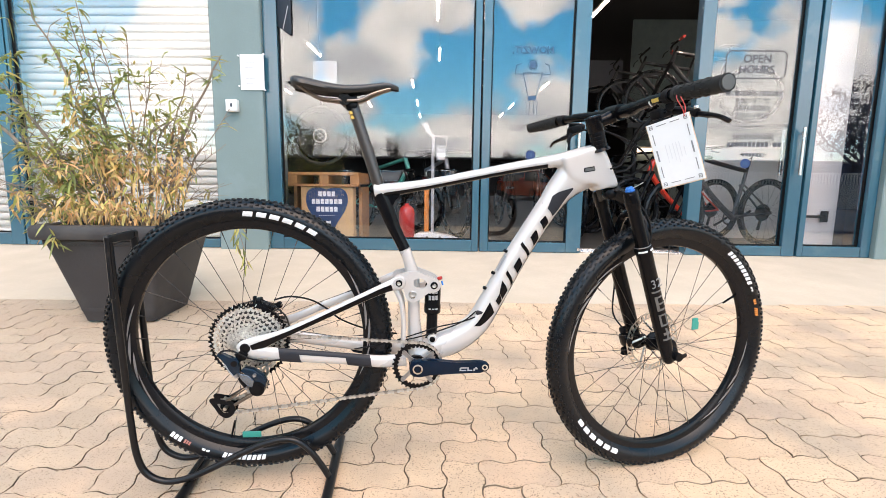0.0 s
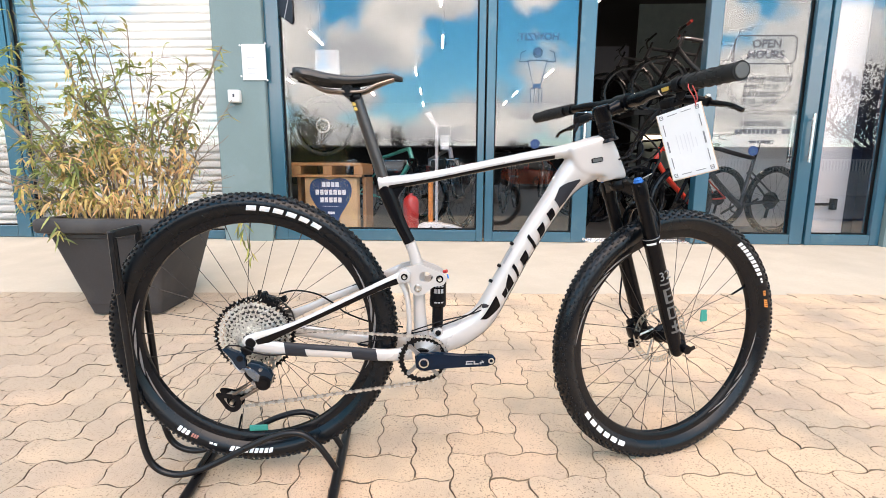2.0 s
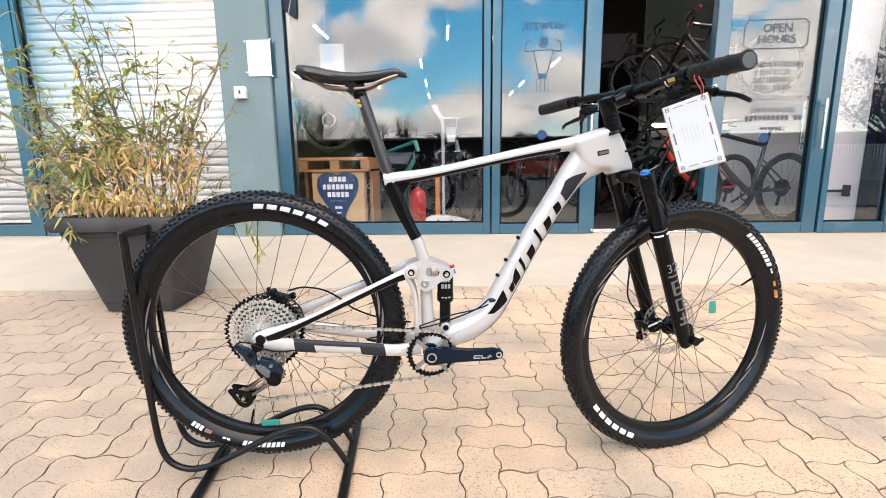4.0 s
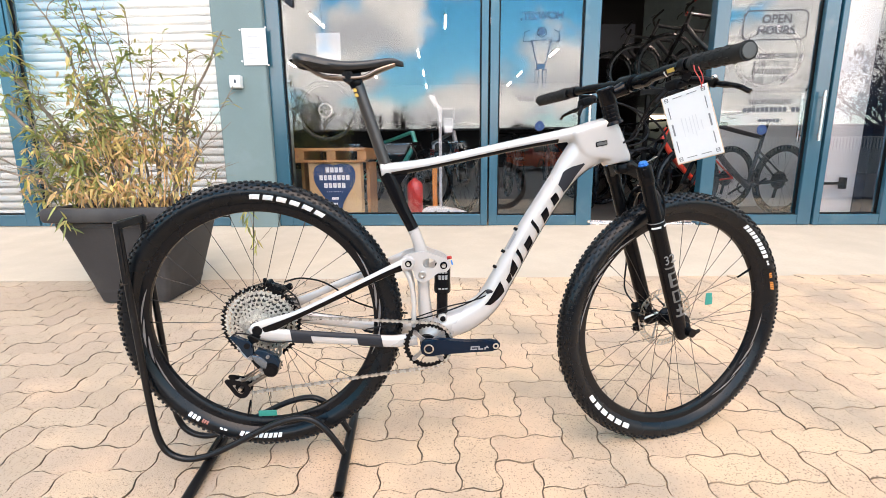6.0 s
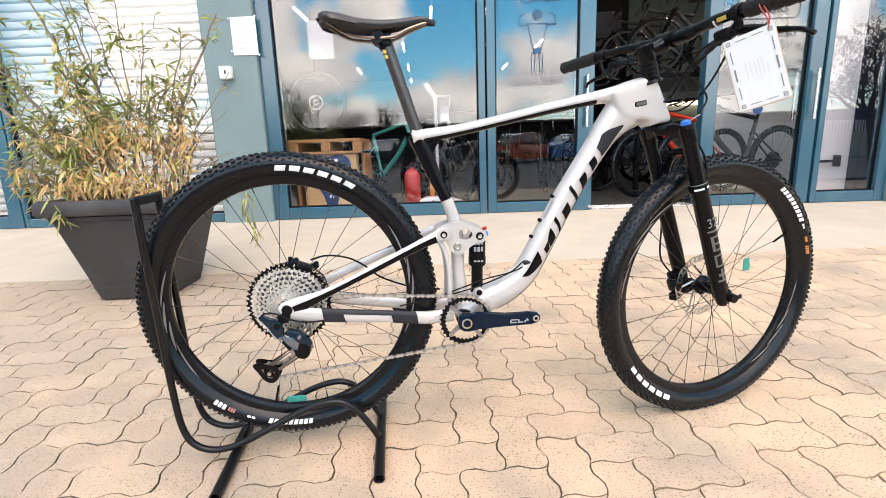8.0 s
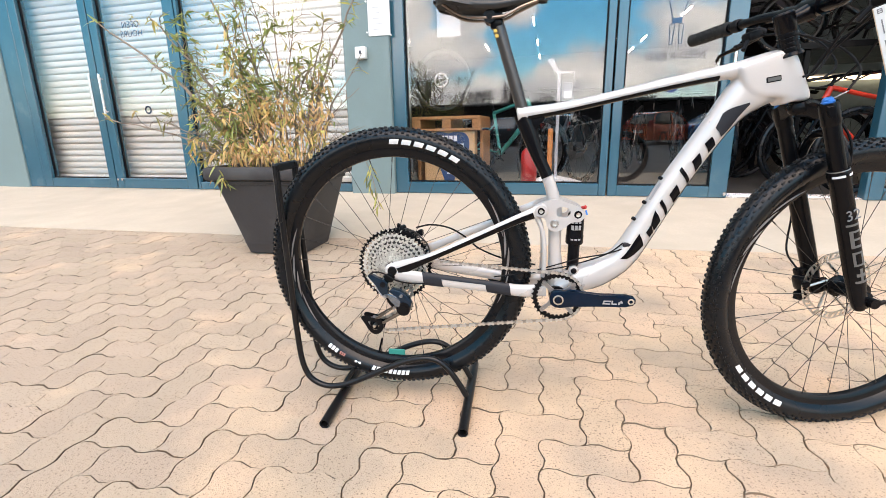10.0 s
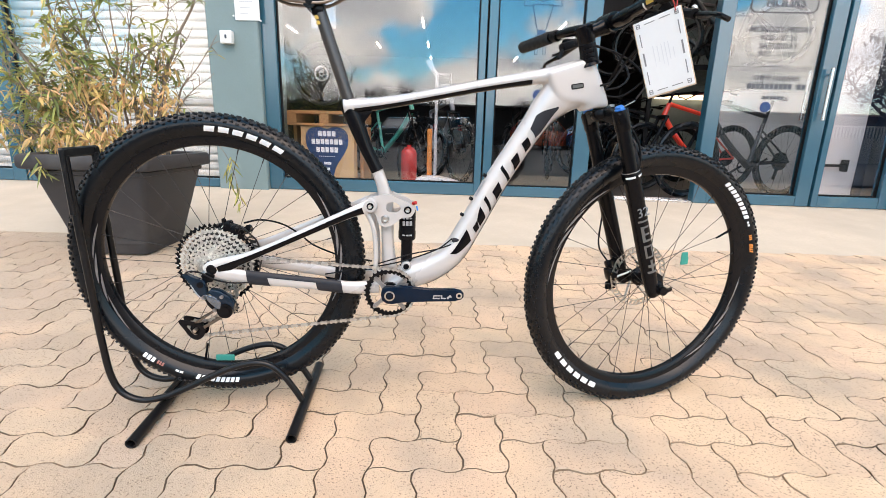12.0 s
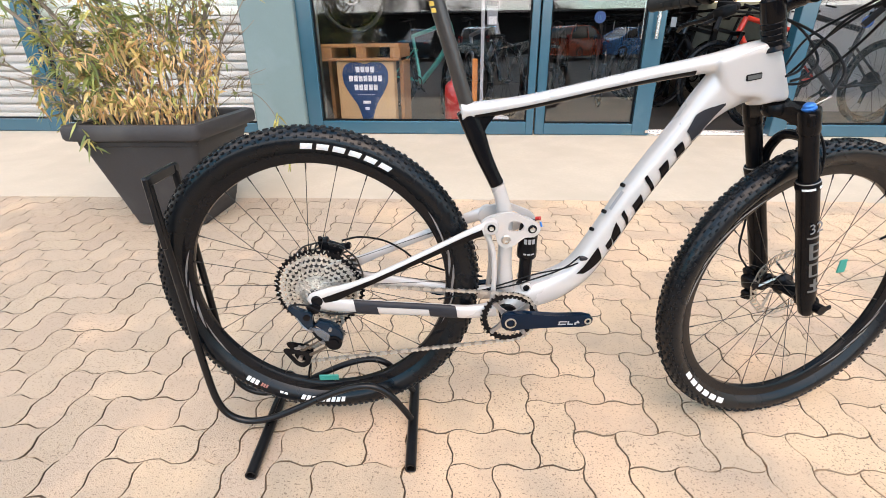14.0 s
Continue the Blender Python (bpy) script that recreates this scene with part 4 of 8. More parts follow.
def wheel(root, name, m, label, marks, rear):
    bm = bmesh.new()
    prof = [(0.289, 0.0), (0.2905, 0.007), (0.300, 0.0125), (0.317, 0.0140), (0.3195, 0.0125), (0.315, 0.0105), (0.311, 0.0), (0.315, -0.0105), (0.3195, -0.0125), (0.317, -0.0140), (0.300, -0.0125), (0.2905, -0.007)]
    lathe(bm, prof, 96, TO_Y, close=True)
    rim = part(name, bm, RIM, root, label, m=m)
    bm = bmesh.new()
    tyre_mesh(bm)
    part("tyre", bm, RUBBER, rim, "black rubber tyre with printed marks")
    bm = bmesh.new()
    knobs(bm)
    part("tread", bm, KNOB, rim, "small-knobbed off-road tread", smooth=0)
    # hub and spokes
    fl = 0.026 if rear else 0.029
    bm = bmesh.new()
    wd = 0.072 if rear else 0.055
    lathe(bm, [(0, -wd), (0.010, -wd), (0.011, -fl - 0.008), (fl * 0.95, -fl - 0.004), (fl * 0.95, -fl + 0.002), (0.017, -fl + 0.008), (0.015, 0), (0.017, fl - 0.008), (fl * 0.95, fl - 0.002), (fl * 0.95, fl + 0.004), (0.011, fl + 0.008), (0.010, wd), (0, wd)], 24, TO_Y)
    part("hub", bm, BLACK, rim, "black alloy hub")
    for k in range(28):
        a = 2 * math.pi * k / 28
        s = -1 if k % 2 else 1
        lead = radians(62) * (1 if (k // 2) % 2 else -1)
        p0 = V((0.0245 * math.cos(a + lead), s * fl, 0.0245 * math.sin(a + lead)))
        p1 = V((0.2895 * math.cos(a), s * 0.003, 0.2895 * math.sin(a)))
        bm = bmesh.new()
        rod(bm, p0, p0.lerp(p1, 0.955), 0.00078, 6)
        rod(bm, p0.lerp(p1, 0.955), p1, 0.0016, 6)
        part("spoke", bm, SPOKE, rim)
    # tyre prints: plain blocks on the sidewall
    for mid, span, count, r0, r1, ma in marks:
        bm = bmesh.new()
        step = span / count
        for k in range(count):
            a = mid + span / 2 - step * (k + 0.5)
            arc_patch(bm, a - step * 0.37, a + step * 0.37, r0, r1, lambda ang, r: tyre_at(ang, r, 0.0006), 3, slant=-0.6 if count > 3 else 0)
        part("tyre_print", bm, ma, rim, smooth=0)
    # grey flashes on the rim flank
    for mid in ((6, 188) if rear else (-31, 149)):
        bm = bmesh.new()
        for a0, a1, ra, rb, wd in ((-27, -8, 0.298, 0.309, 0.0045), (-12, 4, 0.3005, 0.3115, 0.006), (-2, 13, 0.2975, 0.310, 0.006), (9, 30, 0.3025, 0.3115, 0.004)):
            rim_sliver(bm, mid + a0, mid + a1, ra, rb, wd)
        part("rim_flash", bm, RIM_GREY, rim, smooth=0)
    bm = bmesh.new()
    va = -104 if rear else 27
    u = V((math.cos(radians(va)), 0, math.sin(radians(va))))
    rod(bm, u * 0.289, u * 0.25, 0.003, 8)
    rod(bm, u * 0.25, u * 0.243, 0.0022, 8)
    part("valve", bm, BLACK, rim)
    # transport tape on a spoke
    bm = bmesh.new()
    ta = -93 if rear else 12
    c = V((math.cos(radians(ta)), 0, math.sin(radians(ta)))) * (0.275 if rear else 0.10)
    if rear:
        box(bm, c + V((0, -0.006, 0.0)), (0.05, 0.004, 0.018), bevel=0.002)
    else:
        box(bm, c + V((0.002, -0.018, 0.040)), (0.021, 0.003, 0.034), bevel=0.001)
        box(bm, c + V((0.006, -0.016, 0.032)), (0.024, 0.003, 0.022), bevel=0.001)
    part("tape_tab", bm, GREEN_TAPE, rim, "bright green tape tab")
    rotor(rim, 0.040 if rear else 0.034, ROTOR_SHADED if rear else SILVER)
    return rim


def build_bike():
    root = thing("mountain_bike", BIKE_AT, "pearl white full-suspension mountain bike with black tyres", "bicycle")
    # -- frame --
    bm = bmesh.new()
    DT = Sweep([(0.930, 0.462, 0.034, 0.029), (0.893, 0.456, 0.048, 0.029), (0.852, 0.436, 0.048, 0.0285), (0.812, 0.398, 0.037, 0.027), (0.775, 0.344, 0.0295, 0.027), (0.70, 0.221, 0.029, 0.029), (0.634, 0.095, 0.030, 0.030), (0.595, 0.030, 0.032, 0.031), (0.541, -0.010, 0.036, 0.033), (0.488, -0.032, 0.036, 0.036), (0.434, -0.060, 0.033, 0.040)], 6)
    DT.skin(bm, 24)
    TT = Sweep([(0.322, 0.388, 0.021, 0.021), (0.36, 0.392, 0.017, 0.020), (0.463, 0.408, 0.0135, 0.019), (0.664, 0.449, 0.0140, 0.020), (0.80, 0.473, 0.0175, 0.023), (0.87, 0.483, 0.027, 0.027), (0.905, 0.487, 0.030, 0.028)], 6)
    TT.skin(bm, 20)
    HEAD0, HEAD1 = V((0.9245, 0, 0.402)), V((0.8905, 0, 0.512))
    m, n = between(HEAD0, HEAD1)
    lathe(bm, [(0, 0), (0.0285, 0), (0.0300, 0.004), (0.0300, 0.02), (0.0285, 0.05), (0.0280, 0.09), (0.0275, n - 0.004), (0.025, n), (0, n)], 28, m)
    # moulded head where the tubes run together
    q = spline([(0.808, 0, 0.462), (0.806, 0, 0.484), (0.850, 0, 0.500), (0.889, 0, 0.512), (0.912, 0, 0.509), (0.928, 0, 0.486), (0.944, 0, 0.452), (0.959, 0, 0.418), (0.953, 0, 0.404), (0.920, 0, 0.403), (0.890, 0, 0.410), (0.850, 0, 0.413), (0.824, 0, 0.430)], 4, closed=True)
    if (q[0] - q[-1]).length < 1e-6:
        q = q[:-1]
    n = len(q)
    nrm = []
    for k in range(n):
        t = (q[(k + 1) % n] - q[k - 1]).normalized()
        nrm.append(V((t.z, 0, -t.x)))
    c = V((0.875, 0, 0.457))
    if sum((c - q[k]).dot(nrm[k]) for k in range(n)) < 0:
        nrm = [-v for v in nrm]
    rings = [[bm.verts.new(q[k] + nrm[k] * d + V((0, y, 0))) for k in range(n)] for y, d in ((-0.0305, 0.0105), (-0.0298, 0.0065), (-0.0275, 0.0032), (-0.023, 0.0010), (-0.015, 0), (0.015, 0), (0.023, 0.0010), (0.0275, 0.0032), (0.0298, 0.0065), (0.0305, 0.0105))]
    for ra, rb in zip(rings, rings[1:]):
        for k in range(n):
            bm.faces.new((ra[k], ra[(k + 1) % n], rb[(k + 1) % n], rb[k]))
    bm.faces.new(rings[0])
    bm.faces.new(rings[-1])
    frame_ob = part("frame", bm, FRAME_W, root, "pearl white moulded carbon front frame")
    melt = frame_ob.modifiers.new("melt", "REMESH")
    melt.mode, melt.voxel_size, melt.use_smooth_shade = "VOXEL", 0.0028, True
    soft = frame_ob.modifiers.new("soft", "SMOOTH")
    soft.factor, soft.iterations = 0.5, 10
    bm = bmesh.new()
    ST = Sweep([(0.333, 0.392, 0.021, 0.020), (0.350, 0.352, 0.0205, 0.019), (0.370, 0.30, 0.0170, 0.018), (0.388, 0.262, 0.0155, 0.018), (0.400, 0.238, 0.0155, 0.018)], 6)
    ST.skin(bm, 18)
    part("seat_tube_upper", bm, FRAME_B, root, "gloss black upper seat tube")
    bm = bmesh.new()
    ST2 = Sweep([(0.4005, 0.237, 0.0150, 0.0175), (0.412, 0.205, 0.0150, 0.018), (0.421, 0.165, 0.018, 0.018), (0.424, 0.115, 0.0165, 0.018), (0.426, 0.05, 0.0165, 0.018), (0.43, -0.01, 0.020, 0.025), (0.434, -0.05, 0.024, 0.034)], 6)
    ST2.skin(bm, 18)
    part("seat_tube_lower", bm, FRAME_W, root)
    # gusset between seat tube and top tube, black under side of the top tube
    bm = bmesh.new()
    prism(bm, [(0.352, 0.392), (0.420, 0.394), (0.386, 0.383), (0.373, 0.366), (0.367, 0.342), (0.357, 0.345)], -0.012, 0.012, 0.004)
    part("gusset", bm, FRAME_B, root)
    bm = bmesh.new()
    TT.patch(bm, 0.13, 0.62, 104, 166, 0.0008, n=14)
    part("underside_stripe", bm, FRAME_B, root, "black stripe under the top tube", smooth=0)
    bm = bmesh.new()
    box(bm, (0, 0, 0), (0.030, 0.004, 0.012), bevel=0.0018, m=Matrix.Translation((0.8765, -0.0305, 0.451)) @ Matrix.Rotation(radians(-10), 4, "Y"))
    port = part("cable_port", bm, PLASTIC, root, "black cable port with a grey plug")
    bm = bmesh.new()
    box(bm, (0, 0, 0), (0.025, 0.001, 0.0075), m=Matrix.Translation((0.8765, -0.0328, 0.451)) @ Matrix.Rotation(radians(-10), 4, "Y"))
    part("port_plug", bm, BAR_END, port, smooth=0)
    # dark blocks and bars along the flank of the down tube: corners as (way along, angle round)
    marks = [((0.600, 101), (0.707, 101), (0.690, 86), (0.622, 60)), ((0.550, 100), (0.574, 86), (0.582, 56), (0.562, 54)), ((0.574, 86), (0.592, 85), (0.598, 58), (0.585, 57)),
             ((0.530, 102), (0.537, 102), (0.551, 46), (0.545, 46)), ((0.500, 89), (0.520, 89), (0.528, 46), (0.510, 46)), ((0.474, 112), (0.480, 112), (0.492, 45), (0.485, 45)),
             ((0.445, 90), (0.461, 92), (0.471, 48), (0.455, 50)), ((0.414, 90), (0.430, 94), (0.438, 57), (0.422, 53)), ((0.355, 109), (0.397, 98), (0.406, 57), (0.384, 50)), ((0.265, 74), (0.355, 109), (0.384, 50), (0.268, 68))]
    for k, (c0, c1, c2, c3) in enumerate(marks):
        bm = bmesh.new()
        n = 6
        g = []
        for i in range(n + 1):
            u = i / n
            row = []
            for j in range(n + 1):
                v = j / n
                q = [(1 - v) * ((1 - u) * c0[e] + u * c1[e]) + v * ((1 - u) * c3[e] + u * c2[e]) for e in (0, 1)]
                row.append(bm.verts.new(DT.at(q[0], q[1], 0.0012)))
            g.append(row)
        for i in range(n):
            for j in range(n):
                bm.faces.new((g[i][j], g[i + 1][j], g[i + 1][j + 1], g[i][j + 1]))
        part("frame_mark", bm, FRAME_B if k < 8 else GREY_DECAL, root, smooth=0)
    bm = bmesh.new()
    DT.patch(bm, 0.510, 0.540, 148, 166, 0.0007, n=4)
    part("frame_label", bm, GREY_PRINT, root, smooth=0)
    # thin rear bridge of the swing arm beside the seat tube
    for sd in (-1, 1):
        bm = bmesh.new()
        tube(bm, spline([(0.372, sd * 0.036, 0.146), (0.392, sd * 0.038, 0.10), (0.398, sd * 0.040, 0.03), (0.394, sd * 0.042, -0.04)], 6), [0.006] * 19, 10)
        part("swing_link", bm, FRAME_W, root)
    bm = bmesh.new()
    DT.patch(bm, 0.24, 0.86, -24, 24, 0.0009, n=24)
    part("downtube_guard", bm, GREY_DECAL, root, "grey guard under the down tube")
    for s in (0.503, 0.547, 0.580):
        bm = bmesh.new()
        p = DT.at(s, 172, 0.0)
        q = DT.at(s, 172, 0.008)
        rod(bm, p, q, 0.0045, 8)
        part("bottle_bolt", bm, BLACK, root)
    # -- rear triangle --
    for s in (-1, 1):
        bm = bmesh.new()
        SS = Sweep([(0.388, 0.157, 0.017, 0.007), (0.33, 0.136, 0.0125, 0.007), (0.20, 0.078, 0.0105, 0.007), (0.10, 0.034, 0.0115, 0.007), (0.03, 0.006, 0.020, 0.008), (0.002, -0.006, 0.023, 0.008), (-0.012, -0.012, 0.017, 0.007)], 6, y=0.0)
        SS.skin(bm, 14)
        for v in bm.verts:
            f = min(1, max(0, (0.39 - v.co.x) / 0.25))
            v.co.y += s * (0.043 + 0.024 * f)
        part("seat_stay", bm, FRAME_W, root)
        bm = bmesh.new()
        SS.patch(bm, 0.07, 0.72, 40, 100, 0.0007, n=14)
        for v in bm.verts:
            f = min(1, max(0, (0.39 - v.co.x) / 0.25))
            v.co.y = (v.co.y if s < 0 else -v.co.y) + s * (0.043 + 0.024 * f)
        part("stay_stripe", bm, FRAME_B, root, "black stripe on the seat stay", smooth=0)
        bm = bmesh.new()
        CS = Sweep([(0.405, -0.052, 0.019, 0.010), (0.34, -0.055, 0.0165, 0.010), (0.25, -0.043, 0.0155, 0.009), (0.13, -0.028, 0.0165, 0.009), (0.05, -0.017, 0.017, 0.008), (-0.004, -0.008, 0.0155, 0.008)], 6)
        CS.skin(bm, 14)
        for v in bm.verts:
            f = min(1, max(0, (0.40 - v.co.x) / 0.34))
            v.co.y += s * (0.040 + 0.028 * f)
        part("chain_stay", bm, FRAME_W, root)
        bm = bmesh.new()
        for a, b, lo, hi in ((0.27, 0.69, 106, 172), (0.25, 0.385, 16, 166), (0.575, 0.685, 24, 160)):
            CS.patch(bm, a, b, lo, hi, 0.0012, 0.03, n=8)
        for v in bm.verts:
            f = min(1, max(0, (0.40 - v.co.x) / 0.34))
            v.co.y = (v.co.y if s < 0 else -v.co.y) + s * (0.040 + 0.028 * f)
        part("stay_guard", bm, GREY_DECAL, root, "dark grey rubber stay guard", smooth=0)
        # dropout boss
        bm = bmesh.new()
        lathe(bm, [(0, 0.058), (0.013, 0.058), (0.0140, 0.062), (0.0140, 0.0735), (0.0115, 0.0765), (0, 0.0765)], 20, Matrix.Translation((0.004, 0, -0.003)) @ Matrix.Rotation(radians(-90 if s > 0 else 90), 4, "X"))
        part("axle_cap", bm, BLACK, root)
    # -- rocker --
    for s in (-1, 1):
        y0, y1 = s * 0.026, s * 0.035
        bm = bmesh.new()
        outer = [V((x, 0, z)) for x, z in ((0.386, 0.176), (0.425, 0.184), (0.452, 0.176), (0.482, 0.163), (0.495, 0.147), (0.485, 0.129), (0.462, 0.125), (0.440, 0.108), (0.421, 0.102), (0.404, 0.112), (0.396, 0.135), (0.372, 0.142), (0.367, 0.162))]
        sm = [(p.x, p.z) for p in spline(outer, 4, closed=True)]
        hole = [V((x, 0, z)) for x, z in ((0.428, 0.163), (0.444, 0.165), (0.456, 0.158), (0.459, 0.148), (0.45, 0.139), (0.432, 0.140), (0.425, 0.146), (0.4245, 0.155))]
        n = len(sm)
        hl = [(p.x, p.z) for p in spline(hole, 4, closed=True)]
        cx, cz = 0.441, 0.152
        ang = lambda p: math.atan2(p[1] - cz, p[0] - cx)
        hsorted = []
        for p in sm:
            a = ang(p)
            hsorted.append(min(hl, key=lambda h: abs((ang(h) - a + math.pi) % (2 * math.pi) - math.pi)))
        ring_plate(bm, sm, hsorted, y0, y1)
        bmesh.ops.remove_doubles(bm, verts=bm.verts, dist=1e-6)
        part("rocker_link", bm, FRAME_W, root, "white alloy rocker link")
        bm = bmesh.new()
        lathe(bm, [(0, 0.036), (0.0175, 0.036), (0.0165, 0.039), (0.0165, 0.0505), (0.0145, 0.053), (0, 0.053)], 24, Matrix.Translation((0.386, 0, 0.157)) @ Matrix.Rotation(radians(-90 if s > 0 else 90), 4, "X"))
        part("stay_eye", bm, FRAME_W, root)
        for x, z, r, up in ((0.386, 0.157, 0.0070, 0.0175), (0.477, 0.146, 0.0078, 0.0), (0.421, 0.122, 0.0085, 0.0)):
            bm = bmesh.new()
            mm = Matrix.Translation((x, s * up, z)) @ Matrix.Rotation(radians(-90 if s > 0 else 90), 4, "X")
            lathe(bm, [(r * 1.25, 0.034), (r * 1.25, 0.0365), (r, 0.039), (r * 0.55, 0.039), (r * 0.5, 0.037), (0, 0.037)], 18, mm)
            bolt = part("pivot_bolt", bm, [SILVER, BLACK][0 if z < 0.13 else 1], root)
            bm = bmesh.new()
            lathe(bm, [(0, 0.0372), (r * 0.34, 0.0372), (r * 0.5, 0.0378), (r * 0.5, 0.0395), (r * 0.72, 0.0395), (r * 0.72, 0.038)], 18, mm)
            part("bolt_head", bm, [CHAIN, SILVER][0 if z < 0.13 else 1], bolt)
    # -- shock --
    bm = bmesh.new()
    m, n = between((0.4765, 0, 0.146), (0.474, 0, -0.004))
    lathe(bm, [(0, -0.008), (0.014, -0.006), (0.0165, 0.0), (0.0205, 0.006), (0.0215, 0.02), (0.0215, 0.058), (0.0225, 0.062), (0.0225, 0.079), (0.0205, 0.083), (0.0, 0.083)], 24, m)
    shock = part("rear_shock", bm, BLACK, root, "black rear shock with grey print")
    bm = bmesh.new()
    lathe(bm, [(0, 0.082), (0.0150, 0.082), (0.0150, n + 0.002), (0.0175, n + 0.004), (0.0175, n + 0.014), (0.0, n + 0.014)], 20, m)
    part("shaft", bm, BLACK, shock)
    for z0, z1 in ((0.022, 0.026), (0.031, 0.043), (0.066, 0.070)):
        bm = bmesh.new()
        mm, _ = between((0.4765, 0, 0.146), (0.474, 0, -0.004))
        for k in range(3):
            for j in range(4):
                a0 = -0.55 + k * 0.4
                pts = []
                for aa, zz in ((a0, z0), (a0 + 0.3, z0), (a0 + 0.3, z1), (a0, z1)):
                    dirv = V((math.sin(aa), -math.cos(aa), 0))
                    pts.append(V((0.476, 0, 0.146 - zz)) + dirv * 0.0229)
            bm.faces.new([bm.verts.new(p) for p in pts])
        part("shock_print", bm, GREY_PRINT, shock, smooth=0)
    bm = bmesh.new()
    rod(bm, (0.490, -0.004, 0.158), (0.498, -0.010, 0.161), 0.0045, 10)
    part("rebound_knob", bm, RED, shock, "red anodised knob")
    bm = bmesh.new()
    rod(bm, (0.499, -0.008, 0.152), (0.502, -0.012, 0.141), 0.0022, 8)
    part("lockout_lever", bm, BLUE_KNOB, shock, "blue lever")
    # lower shock mount ears above the chainring
    for s in (-1, 1):
        mm = Matrix.Translation((0.474, 0, -0.002)) @ Matrix.Rotation(radians(-90 if s > 0 else 90), 4, "X")
        bm = bmesh.new()
        lathe(bm, [(0, 0.020), (0.0130, 0.020), (0.0132, 0.024), (0.0125, 0.030), (0.0105, 0.032), (0, 0.032)], 22, mm)
        ear = part("shock_ear", bm, FRAME_W, root)
        bm = bmesh.new()
        lathe(bm, [(0.0075, 0.0315), (0.0075, 0.0340), (0.0055, 0.0350), (0.0040, 0.0350), (0.0036, 0.0330), (0, 0.0330)], 18, mm)
        part("ear_bolt", bm, BLACK, ear)
    # -- seat post and saddle --
    bm = bmesh.new()
    rod(bm, (0.336, 0, 0.395), (0.271, 0, 0.603), 0.0148, 18)
    post = part("seat_post", bm, mat("dark_carbon_post", (0.036, 0.031, 0.028), 0.3, var=0.2, coat=0.3), root, "dark carbon seat post")
    bm = bmesh.new()
    lathe(bm, [(0.0150, 0), (0.0160, 0.001), (0.0160, 0.004), (0.0150, 0.006)], 18, between((0.3352, 0, 0.398), (0.271, 0, 0.603))[0])
    part("post_collar", bm, FRAME_W, post)
    bm = bmesh.new()
    for x, z in ((0.2785, 0.580), (0.282, 0.569)):
        box(bm, (x - 0.010, -0.0105, z), (0.010, 0.006, 0.008), bevel=0.001)
    part("post_print", bm, GOLD, post)
    bm = bmesh.new()
    box(bm, (0.262, 0, 0.612), (0.045, 0.036, 0.020), bevel=0.006, seg=2)
    rod(bm, (0.254, -0.024, 0.610), (0.254, 0.024, 0.610), 0.0145, 16)
    box(bm, (0.270, 0, 0.598), (0.03, 0.03, 0.03), bevel=0.008, m=None, seg=2)
    part("seat_clamp", bm, BLACK, post, "black seat clamp with a bolt")
    bm = bmesh.new()
    rod(bm, (0.254, -0.026, 0.610), (0.254, -0.0235, 0.610), 0.0075, 12)
    part("clamp_bolt", bm, PLASTIC, post)
    saddle(root)
    drivetrain(root)
    cockpit(root)
    wheel(root, "rear_wheel", Matrix(), "rear wheel with black carbon rim",
          [(74, 34, 6, 0.3235, 0.3365, WHITE_DECAL), (-95, 20, 9, 0.3245, 0.3365, WHITE_DECAL), (-122, 3.4, 3, 0.3255, 0.3345, DULL_RED), (-127.5, 6, 3, 0.3245, 0.3365, WHITE_DECAL), (-113, 4, 2, 0.328, 0.333, WHITE_DECAL)], True)
    cassette(root)
    return root


